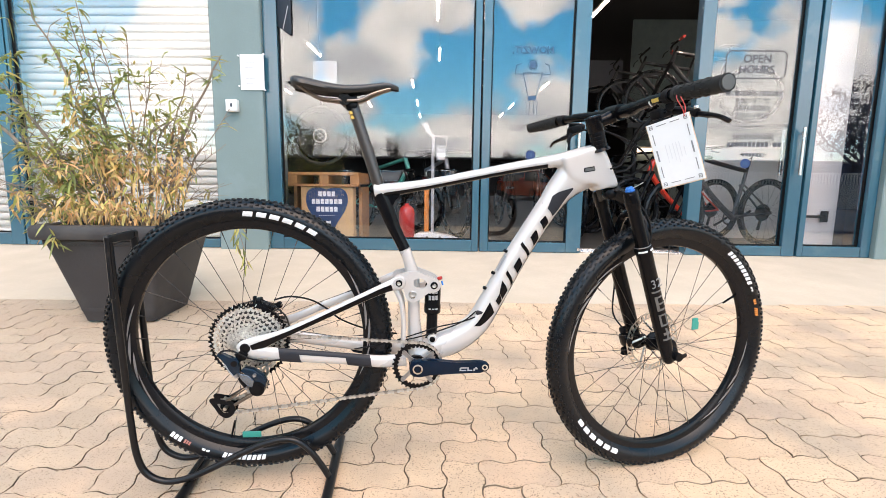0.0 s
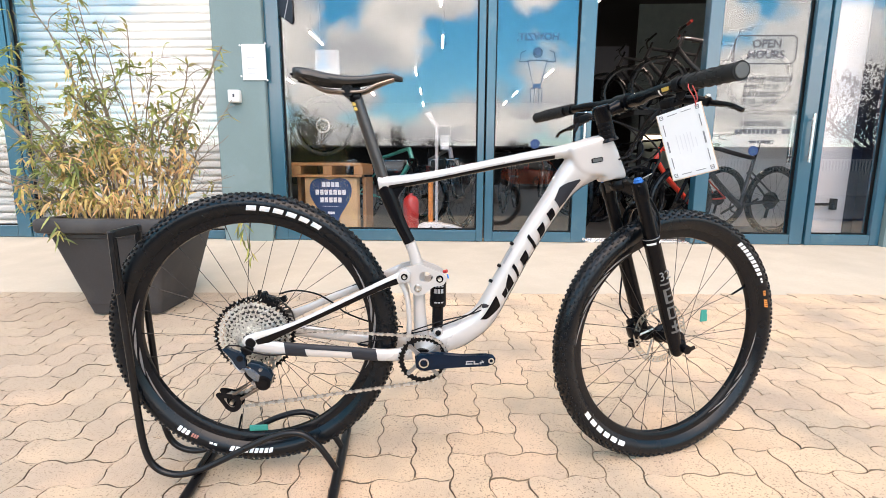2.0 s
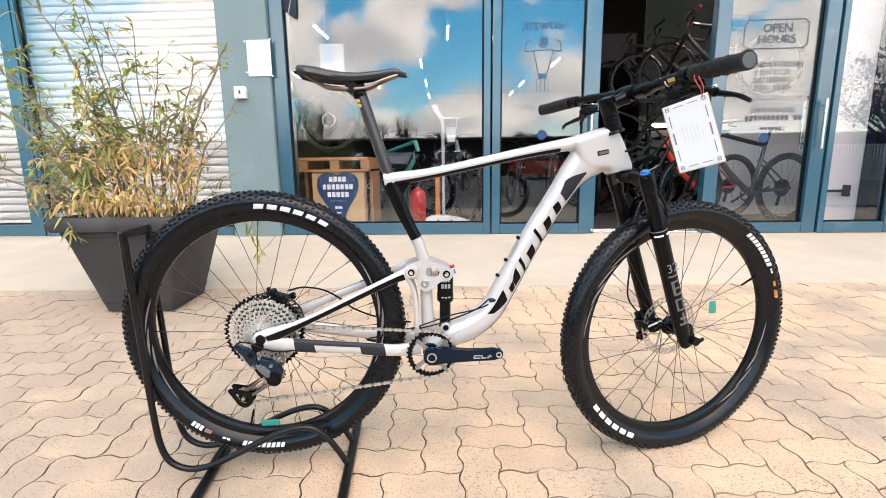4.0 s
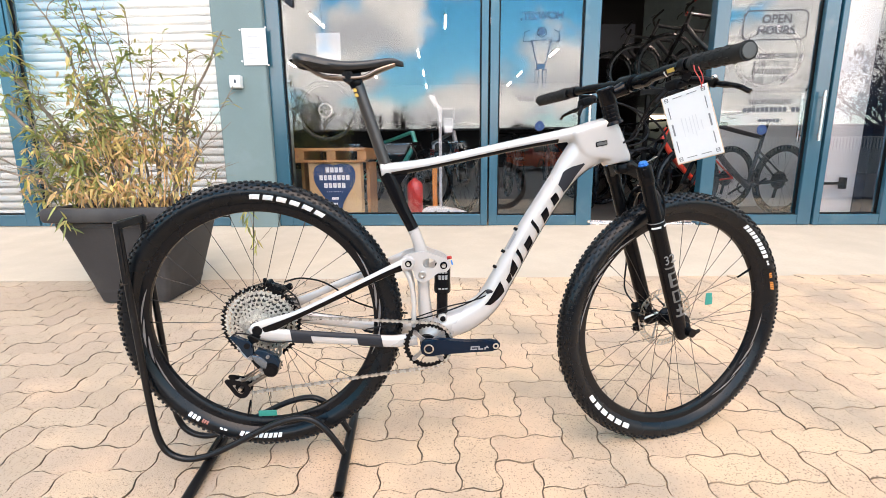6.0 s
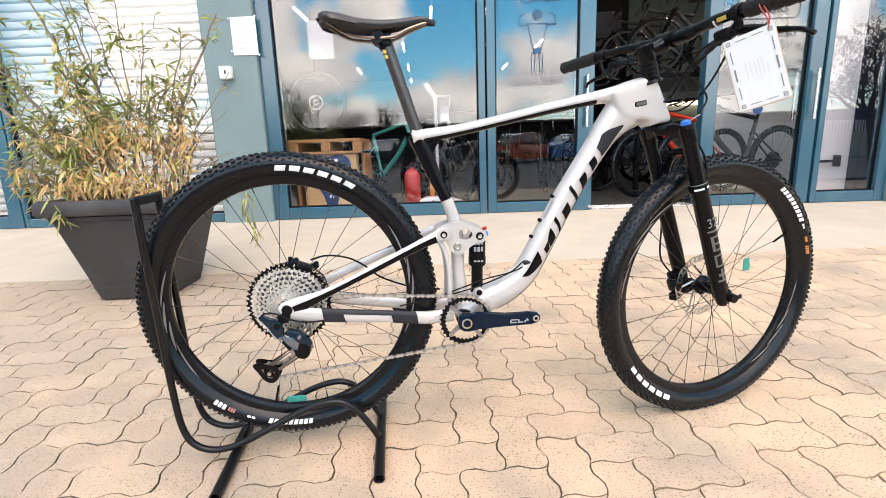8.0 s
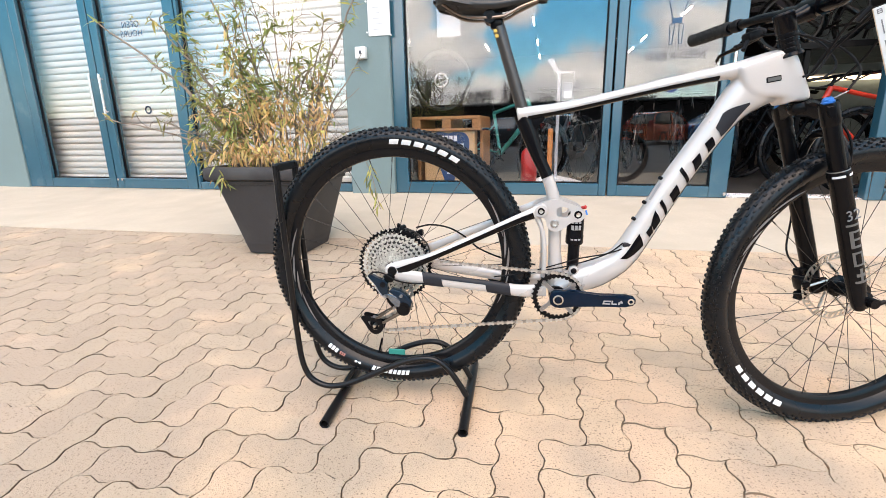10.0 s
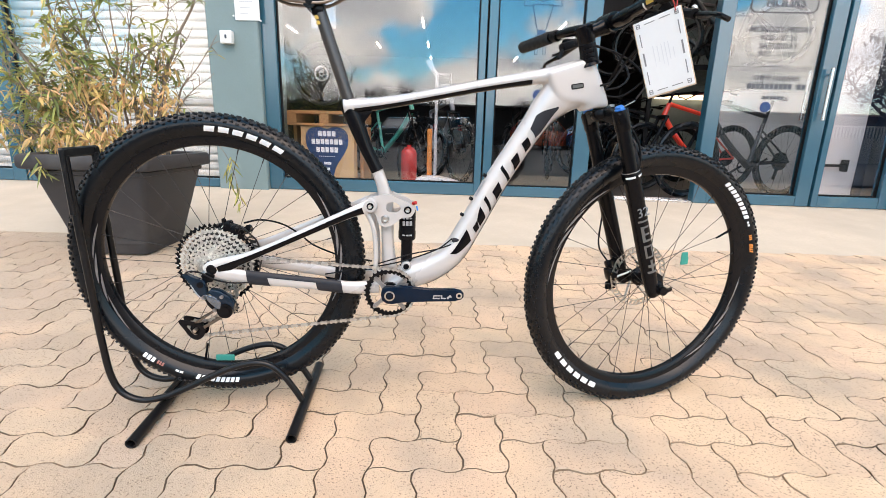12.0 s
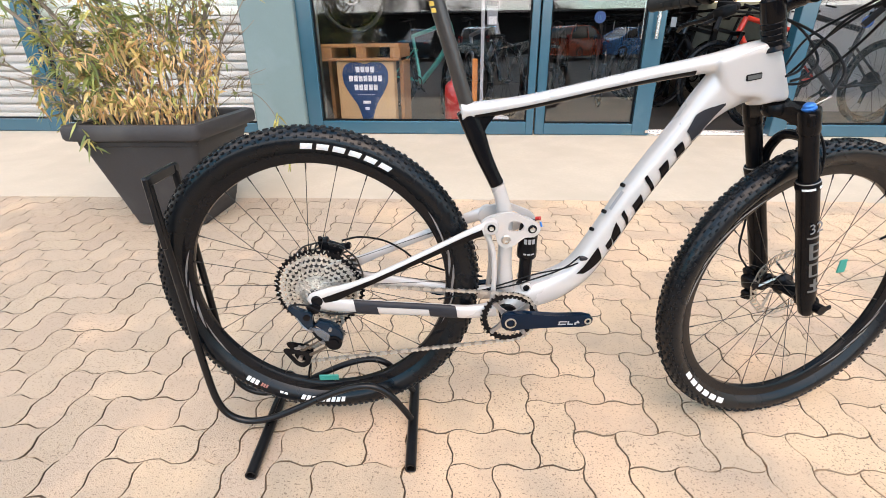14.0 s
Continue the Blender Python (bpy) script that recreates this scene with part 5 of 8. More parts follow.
def saddle(root):
    bm = bmesh.new()
    st = []
    n = 22
    for i in range(n + 1):
        t = i / n
        x = 0.128 + 0.258 * t
        half = 0.056 * (1 - max(0, (t - 0.12) / 0.88)) ** 1.7 + 0.015 + 0.004 * math.sin(math.pi * t)
        half *= min(1, (t + 0.015) / 0.08) ** 0.5 * min(1, (1.01 - t) / 0.05) ** 0.5
        zt = 0.667 - 0.034 * math.sin(math.pi * min(1, t / 0.9)) ** 1.2 * 0.45 - 0.012 * t - 0.009 * max(0, (t - 0.86) / 0.14) ** 1.5 - 0.004 * max(0, 1 - t / 0.18)
        drop = 0.018 * (1 - t) ** 0.6 + 0.0045
        ring = []
        for k in range(13):
            a = math.pi * k / 12
            yy = half * math.cos(a)
            zz = zt - drop * (1 - math.sin(a) ** 0.55)
            if abs(yy) < 0.012 and 0.2 < t < 0.75:
                zz -= 0.004
            ring.append((x, yy, zz))
        inner = [(x, y * 0.86, z - 0.006) for x, y, z in ring]
        st.append([bm.verts.new(p) for p in ring + inner[::-1]])
    for a, b in zip(st, st[1:]):
        m = len(a)
        for k in range(m):
            bm.faces.new((a[k], a[(k + 1) % m], b[(k + 1) % m], b[k]))
    bm.faces.new(st[0])
    bm.faces.new(st[-1])
    sd = part("saddle", bm, mat("black_saddle_cover", (0.014, 0.015, 0.016), 0.36, var=0.15, bump=0.04, bscale=300, spec=0.55), root, "slim black saddle with grey side panels", smooth=60)
    for s in (-1, 1):
        bm = bmesh.new()
        q = spline([(0.145, s * 0.03, 0.640), (0.185, s * 0.026, 0.616), (0.225, s * 0.022, 0.609), (0.285, s * 0.022, 0.609), (0.325, s * 0.020, 0.626), (0.365, s * 0.012, 0.640)], 6)
        tube(bm, q, 0.0035, 8)
        part("saddle_rail", bm, RAIL, sd, "steel saddle rail")
    bm = bmesh.new()
    box(bm, (0.15, 0, 0.642), (0.05, 0.085, 0.006), bevel=0.002)
    part("saddle_base", bm, PLASTIC, sd)


def cassette(root):
    rng = random.Random(4)
    cs = None
    teeth = (51, 45, 39, 33, 28, 24, 21, 18, 16, 14, 12, 10)
    for k, n in enumerate(teeth):
        r = 0.1035 * n / 51
        y = -0.0275 - k * 0.0034
        o = toothed(r, n, 0.0046)
        bm = bmesh.new()
        wd = 0.0078 if k else 0.0085
        inner = scaled(o, max(0.35, 1 - wd / r) if n > 14 else 0.4)
        ring_plate(bm, o, inner, y - 0.0009, y + 0.0009)
        ob = part("sprocket" if cs else "cassette", bm, BLACK if k == 0 else COG, cs or root, "" if cs else "twelve-step steel cassette", smooth=0)
        cs = cs or ob
        if n > 12:
            # shift ramps, rivets and cut-outs that break up the face
            ramps, cuts = bmesh.new(), bmesh.new()
            for j in range(n):
                a = 2 * math.pi * (j + 0.37 * k) / n
                rr = r - rng.uniform(0.0055, 0.0085)
                m = Matrix.Translation((rr * math.cos(a), y, rr * math.sin(a))) @ Matrix.Rotation(-a + rng.uniform(0.2, 1.2), 4, "Y")
                q = rng.random()
                if q < 0.34:
                    box(ramps, (0, 0, 0), (rng.uniform(0.003, 0.007), 0.0030, rng.uniform(0.002, 0.004)), m=m @ Matrix.Rotation(rng.uniform(-0.3, 0.3), 4, "X") @ Matrix.Rotation(rng.uniform(-0.3, 0.3), 4, "Z"))
                elif q < 0.46:
                    box(cuts, (0, 0, 0), (rng.uniform(0.003, 0.006), 0.0022, rng.uniform(0.0016, 0.003)), m=m)
            tagged(part("shift_ramp", ramps, CHAIN, cs, smooth=0), kind="stuff")
            tagged(part("cut_out", cuts, BLACK, cs, smooth=0), kind="stuff")
        if 12 < n:
            # carrier arms between this cog and the next
            bm = bmesh.new()
            for j in range(7):
                a = 2 * math.pi * (j + 0.13 * k) / 7
                p0, p1 = V((math.cos(a), 0, math.sin(a))) * (r - wd + 0.001), V((math.cos(a + 0.12), 0, math.sin(a + 0.12))) * max(0.016, r - wd - 0.012)
                rod(bm, p0 + V((0, y + 0.0014, 0)), p1 + V((0, y + 0.0014, 0)), 0.0022, 5)
            tagged(part("carrier_arm", bm, COG, cs, smooth=0), kind="stuff")
    # freehub cone: near black, to hold the shade between the cogs
    bm = bmesh.new()
    lathe(bm, [(0, 0.018), (0.080, 0.021), (0.050, 0.034), (0.026, 0.046), (0.018, 0.066), (0, 0.066)], 24, TO_Y)
    part("freehub", bm, mat("shaded_alloy", (0.035, 0.033, 0.03), 0.5, metal=0.3), cs)


def chain_run(bm, pts):
    """Links along a line: pairs of narrow and wide plates with rollers."""
    total = [0.0]
    for a, b in zip(pts, pts[1:]):
        total.append(total[-1] + (V(b) - V(a)).length)
    n = int(total[-1] / 0.0127)

    def at(d):
        for i in range(len(pts) - 1):
            if d <= total[i + 1] or i == len(pts) - 2:
                f = (d - total[i]) / (total[i + 1] - total[i])
                return V(pts[i]).lerp(V(pts[i + 1]), f)
    for k in range(n):
        a, b = at(k * 0.0127), at((k + 1) * 0.0127)
        d = (b - a).normalized()
        w = 0.0031 if k % 2 else 0.0021
        mid = (a + b) / 2
        side = V((0, 1, 0))
        up = d.cross(side)
        for s in (-1, 1):
            vs = []
            for y in (-0.0004, 0.0004):
                for u, v in ((-0.0090, -0.0014), (-0.0064, -0.0046), (-0.002, -0.0024), (0.002, -0.0024), (0.0064, -0.0046), (0.0090, -0.0014), (0.0090, 0.0014), (0.0064, 0.0046), (0.002, 0.0024), (-0.002, 0.0024), (-0.0064, 0.0046), (-0.0090, 0.0014)):
                    vs.append(bm.verts.new(mid + d * u + up * v + side * (s * w + y)))
            faces = [bm.faces.new(vs[:12]), bm.faces.new(vs[12:][::-1])]
            for e in range(12):
                faces.append(bm.faces.new((vs[e], vs[(e + 1) % 12], vs[12 + (e + 1) % 12], vs[12 + e])))
            for f in faces:
                f.material_index = 0 if k % 2 else 1
        rod(bm, a + side * -0.0035, a + side * 0.0035, 0.0024, 6)


BB = V((0.434, 0, -0.064))


def drivetrain(root):
    # chainring with four arms
    o = toothed(0.0665, 32, 0.0045)
    bm = bmesh.new()
    ring_plate(bm, o, scaled(o, 0.81), -0.0595, -0.0565, Matrix.Translation(BB))
    ring = part("chainring", bm, BLACK, root, "black narrow-wide chainring", smooth=0)
    bm = bmesh.new()
    for a in (42, 132, 222, 312):
        u = V((math.cos(radians(a)), 0, math.sin(radians(a))))
        s = V((-u.z, 0, u.x))
        p = BB + V((0, -0.052, 0))
        vs = []
        for y in (-0.012, -0.006):
            for d, w in ((0.008, 0.010), (0.033, 0.0042), (0.052, 0.0052), (0.052, -0.0052), (0.033, -0.0042), (0.008, -0.010)):
                vs.append(bm.verts.new(p + u * d + s * w + V((0, y, 0))))
        bm.faces.new(vs[:6])
        bm.faces.new(vs[6:][::-1])
        for e in range(6):
            bm.faces.new((vs[e], vs[(e + 1) % 6], vs[6 + (e + 1) % 6], vs[6 + e]))
        rod(bm, p + u * 0.052 + V((0, -0.014, 0)), p + u * 0.052 + V((0, -0.004, 0)), 0.0052, 10)
    part("spider", bm, SPIDER, ring, "grey alloy spider arms")
    # crank arms
    for s in (-1, 1):
        bm = bmesh.new()
        arm = [(-0.022, 0.0), (-0.019, 0.014), (-0.008, 0.022), (0.006, 0.0215), (0.03, 0.0165), (0.10, 0.0135), (0.165, 0.0135), (0.180, 0.0115), (0.187, 0.004), (0.187, -0.004), (0.180, -0.0115), (0.165, -0.0135), (0.10, -0.0145), (0.03, -0.0175), (0.006, -0.0215), (-0.008, -0.022), (-0.019, -0.014)]
        if s > 0:
            arm = [(-x, z) for x, z in arm][::-1]
        arm = [(x, z * 1.08) for x, z in arm]
        prism(bm, arm, s * 0.066, s * 0.082, 0.0045, Matrix.Translation(BB + V((0, 0, 0.0015))))
        crank = part("crank_arm", bm, NAVY, root, "navy blue crank arm with no pedal")
        bm = bmesh.new()
        mm = Matrix.Translation(BB) @ Matrix.Rotation(radians(-90 if s > 0 else 90), 4, "X")
        lathe(bm, [(0.0130, 0.080), (0.0130, 0.084), (0.0098, 0.0845), (0.0094, 0.080)], 22, mm)
        ring_ob = part("crank_bolt", bm, SILVER, crank, "steel crank bolt ring")
        bm = bmesh.new()
        lathe(bm, [(0.0096, 0.0825), (0.0075, 0.0825), (0.0065, 0.079), (0, 0.078)], 20, mm)
        part("bolt_socket", bm, BLACK, ring_ob)
        bm = bmesh.new()
        mm = Matrix.Translation(BB + V((-s * 0.175, 0, 0.0015))) @ Matrix.Rotation(radians(-90 if s > 0 else 90), 4, "X")
        lathe(bm, [(0.008, 0.0815), (0.008, 0.0828), (0.0045, 0.0828), (0.004, 0.078), (0, 0.078)], 16, mm)
        part("pedal_thread", bm, SILVER, crank)
        if s < 0:
            bm = bmesh.new()
            for k, (x0, x1, z0, z1) in enumerate(((0.108, 0.126, -0.007, -0.004), (0.109, 0.112, -0.004, 0.002), (0.111, 0.128, 0.0, 0.003), (0.129, 0.1325, -0.007, 0.003), (0.1325, 0.142, -0.007, -0.004), (0.145, 0.149, -0.007, -0.001), (0.150, 0.154, -0.002, 0.003), (0.147, 0.156, -0.003, 0.0))):
                box(bm, (BB.x + (x0 + x1) / 2, -0.0823, BB.z + (z0 + z1) / 2), (x1 - x0, 0.0008, z1 - z0))
            part("crank_print", bm, GREY_PRINT, crank, smooth=0)
    bm = bmesh.new()
    rod(bm, BB + V((0, -0.066, 0)), BB + V((0, 0.066, 0)), 0.015, 20)
    rod(bm, BB + V((0, -0.046, 0)), BB + V((0, 0.046, 0)), 0.022, 22)
    part("bottom_bracket", bm, BLACK, root)
    # chain: over the ring, along both runs and round the pulleys
    y0, y1 = -0.046, -0.058
    pts = [(0.0, y0, 0.031), (0.03, y0, 0.026)]
    for a in range(92, -93, -12):
        pts.append((BB.x + 0.0635 * math.cos(radians(a)), y1, BB.z + 0.0635 * math.sin(radians(a))))
    pts += [(-0.053, y0, -0.190)]
    for a in range(-100, -270, -20):
        pts.append((-0.059 + 0.021 * math.cos(radians(a)), y0, -0.169 + 0.021 * math.sin(radians(a))))
    pts += [(-0.03, y0, -0.149), (0.012, y0, -0.122), (0.034, y0, -0.098), (0.048, y0, -0.078), (0.047, y0, -0.056), (0.033, y0, -0.018)]
    # inner links in a darker steel, for contrast along the chain
    bm = bmesh.new()
    chain_run(bm, pts)
    part("chain", bm, [CHAIN, mat("darker_inner_links", (0.40, 0.38, 0.355), 0.35, metal=0.85, var=0.15)], root, "clean steel chain", smooth=0)
    # derailleur: upper knuckle, two links, clutch, open cage
    bm = bmesh.new()
    prism(bm, [(-0.062, -0.014), (-0.054, -0.006), (-0.038, -0.016), (-0.026, -0.024), (-0.016, -0.022), (-0.008, -0.034), (-0.010, -0.058), (-0.006, -0.070), (-0.018, -0.074), (-0.030, -0.064), (-0.038, -0.048), (-0.044, -0.030)], -0.088, -0.076, 0.0025)
    der = part("rear_derailleur", bm, STEELBLUE, root, "navy blue rear derailleur with a black cage")
    bm = bmesh.new()
    prism(bm, [(-0.022, -0.016), (-0.004, -0.006), (0.012, -0.016), (0.004, -0.032), (-0.012, -0.034)], -0.080, -0.070, 0.002)
    part("hanger", bm, BLACK, der)
    bm = bmesh.new()
    rod(bm, (-0.020, -0.091, -0.036), (-0.020, -0.087, -0.036), 0.0075, 14)
    part("pivot_bolt", bm, BLACK, der)
    for x, z in ((-0.014, -0.066), (0.030, -0.064), (0.010, -0.098)):
        bm = bmesh.new()
        rod(bm, (x, -0.0985, z), (x, -0.086, z), 0.0042, 10)
        part("link_pin", bm, SPIDER, der)
    # pale strip that draws the highlight along the knuckle's lower edge
    bm = bmesh.new()
    tube(bm, [(-0.043, -0.0885, -0.036), (-0.034, -0.0885, -0.054), (-0.024, -0.0885, -0.068), (-0.010, -0.0885, -0.073)], 0.0016, 6)
    part("knuckle_edge", bm, SPIDER, der)
    bm = bmesh.new()
    prism(bm, [(0.004, -0.046), (0.026, -0.052), (0.046, -0.066), (0.056, -0.086), (0.052, -0.104), (0.036, -0.110), (0.020, -0.104), (0.026, -0.080), (0.012, -0.062), (-0.006, -0.056)], -0.092, -0.072, 0.003)
    part("parallelogram", bm, STEELBLUE, der)
    bm = bmesh.new()
    prism(bm, [(-0.014, -0.074), (-0.002, -0.070), (0.018, -0.094), (0.016, -0.106), (0.002, -0.100), (-0.008, -0.088)], -0.090, -0.078, 0.002)
    part("lower_link", bm, BLACK, der)
    # outer link face: its sky highlight is put into the pale colour
    bm = bmesh.new()
    prism(bm, [(-0.008, -0.058), (0.014, -0.064), (0.028, -0.078), (0.024, -0.096), (0.014, -0.094), (0.000, -0.078), (-0.008, -0.068)], -0.0965, -0.092, 0.0015)
    part("link_plate", bm, mat("highlight_blue_alloy", (0.20, 0.24, 0.29), 0.22, metal=0.8, var=0.1), der, "alloy outer link with a painted highlight")
    bm = bmesh.new()
    rod(bm, (0.034, -0.096, -0.101), (0.034, -0.060, -0.101), 0.0185, 20)
    rod(bm, (0.034, -0.099, -0.101), (0.034, -0.096, -0.101), 0.012, 16)
    part("clutch_housing", bm, BLACK, der)
    PLX, PLZ = -0.059, -0.169
    for y in (-0.062, -0.036):
        bm = bmesh.new()
        for pts in ([(0.044, -0.112), (0.039, -0.119), (-0.034, -0.163), (-0.038, -0.156)], [(0.028, -0.094), (0.022, -0.098), (-0.058, -0.146), (-0.053, -0.151)]):
            prism(bm, pts, y - 0.0012, y + 0.0012, 0.0004)
        part("cage_arm", bm, RAIL, der)
        bm = bmesh.new()
        plate = [(p.x, p.z) for p in spline([(-0.034, 0, -0.160), (-0.037, 0, -0.182), (-0.054, 0, -0.194), (-0.072, 0, -0.186), (-0.084, 0, -0.166), (-0.096, 0, -0.146), (-0.088, 0, -0.139), (-0.064, 0, -0.144), (-0.044, 0, -0.148)], 3, closed=True)]
        hole = [(PLX + 0.5 * (x - PLX), PLZ + 0.5 * (z - PLZ)) for x, z in plate]
        ring_plate(bm, plate, hole, y - 0.0012, y + 0.0012)
        part("pulley_cage", bm, BLACK, der)
    for x, z, r, n in ((PLX, PLZ, 0.0215, 13), (0.030, -0.108, 0.0215, 13)):
        bm = bmesh.new()
        o = toothed(r, n, 0.004)
        ring_plate(bm, o, scaled(o, 0.62), -0.048, -0.044, Matrix.Translation((x, 0, z)))
        ring_plate(bm, circle(0, 0, 0.0085, 18), circle(0, 0, 0.004, 18), -0.049, -0.043, Matrix.Translation((x, 0, z)))
        for k in range(5):
            a = 2 * math.pi * k / 5
            rod(bm, (x + 0.008 * math.cos(a), -0.046, z + 0.008 * math.sin(a)), (x + 0.014 * math.cos(a), -0.046, z + 0.014 * math.sin(a)), 0.0019, 6)
        part("pulley_wheel", bm, PLASTIC, der, smooth=0)
        bm = bmesh.new()
        rod(bm, (x, -0.0645, z), (x, -0.034, z), 0.0048, 10)
        part("pulley_bolt", bm, SILVER, der)
    bm = bmesh.new()
    tube(bm, spline([(-0.052, -0.084, -0.022), (-0.048, -0.088, -0.004), (-0.020, -0.088, -0.004), (0.012, -0.086, -0.022), (0.05, -0.082, -0.032), (0.09, -0.074, -0.034)], 6), 0.0021, 7)
    part("gear_cable", bm, PLASTIC, der)
    # rear brake on the far stay, with its hose
    bm = bmesh.new()
    box(bm, (0, 0, 0), (0.050, 0.028, 0.022), bevel=0.006, seg=2, m=Matrix.Translation((0.024, 0.052, 0.070)) @ Matrix.Rotation(radians(20), 4, "Y"))
    box(bm, (0, 0, 0), (0.024, 0.030, 0.026), bevel=0.005, seg=2, m=Matrix.Translation((0.004, 0.050, 0.080)) @ Matrix.Rotation(radians(-15), 4, "Y"))
    box(bm, (0.052, 0.058, 0.069), (0.026, 0.016, 0.013), bevel=0.004)
    rod(bm, (-0.006, 0.05, 0.084), (-0.004, 0.046, 0.098), 0.0055, 10)
    rod(bm, (0.060, 0.05, 0.077), (0.060, 0.036, 0.079), 0.007, 12)
    rod(bm, (0.024, 0.034, 0.068), (0.024, 0.030, 0.068), 0.008, 12)
    rod(bm, (0.012, 0.036, 0.056), (0.042, 0.036, 0.048), 0.0035, 8)
    box(bm, (0.026, 0.04, 0.052), (0.03, 0.006, 0.020), bevel=0.002)
    br = part("rear_brake", bm, BLACK, root, "black disc brake caliper")
    bm = bmesh.new()
    tube(bm, spline([(0.046, 0.05, 0.088), (0.09, 0.046, 0.098), (0.145, 0.046, 0.088), (0.19, 0.048, 0.06), (0.225, 0.05, 0.03), (0.30, 0.05, 0.0), (0.38, 0.04, -0.01)], 6), 0.0025, 7)
    part("brake_hose", bm, PLASTIC, br)
    # lower hoses that run from the down tube to the rear
    for k, (sx, sz) in enumerate(((0.592, 0.072), (0.600, 0.06))):
        bm = bmesh.new()
        tube(bm, spline([(sx, -0.022, sz), (0.555, -0.028, 0.045), (0.49, -0.03, 0.02 + 0.012 * k), (0.43, -0.036, 0.005 + 0.01 * k), (0.35, -0.04, -0.008), (0.27, -0.045, -0.02)], 6), 0.0018, 7)
        part("frame_hose", bm, PLASTIC, root)
    bm = bmesh.new()
    box(bm, (0.604, -0.024, 0.068), (0.026, 0.010, 0.012), bevel=0.003, m=None)
    part("hose_port", bm, GREY_DECAL, root)


def bar_patch(bm, m, z0, z1, r, a0, a1):
    """A label wrapped part of the way round a bar."""
    last = None
    for k in range(8):
        a = radians(a0 + (a1 - a0) * k / 7)
        pair = [bm.verts.new(m @ V((r * math.cos(a), r * math.sin(a), z))) for z in (z0, z1)]
        if last:
            bm.faces.new((last[0], pair[0], pair[1], last[1]))
        last = pair


STEER = Matrix.Translation((1.1013, 0.008, -0.0615)) @ Matrix.Rotation(radians(-19.5), 4, "Y") @ Matrix.Rotation(radians(11.6), 4, "Z") @ Matrix.Rotation(radians(2.5), 4, "X")


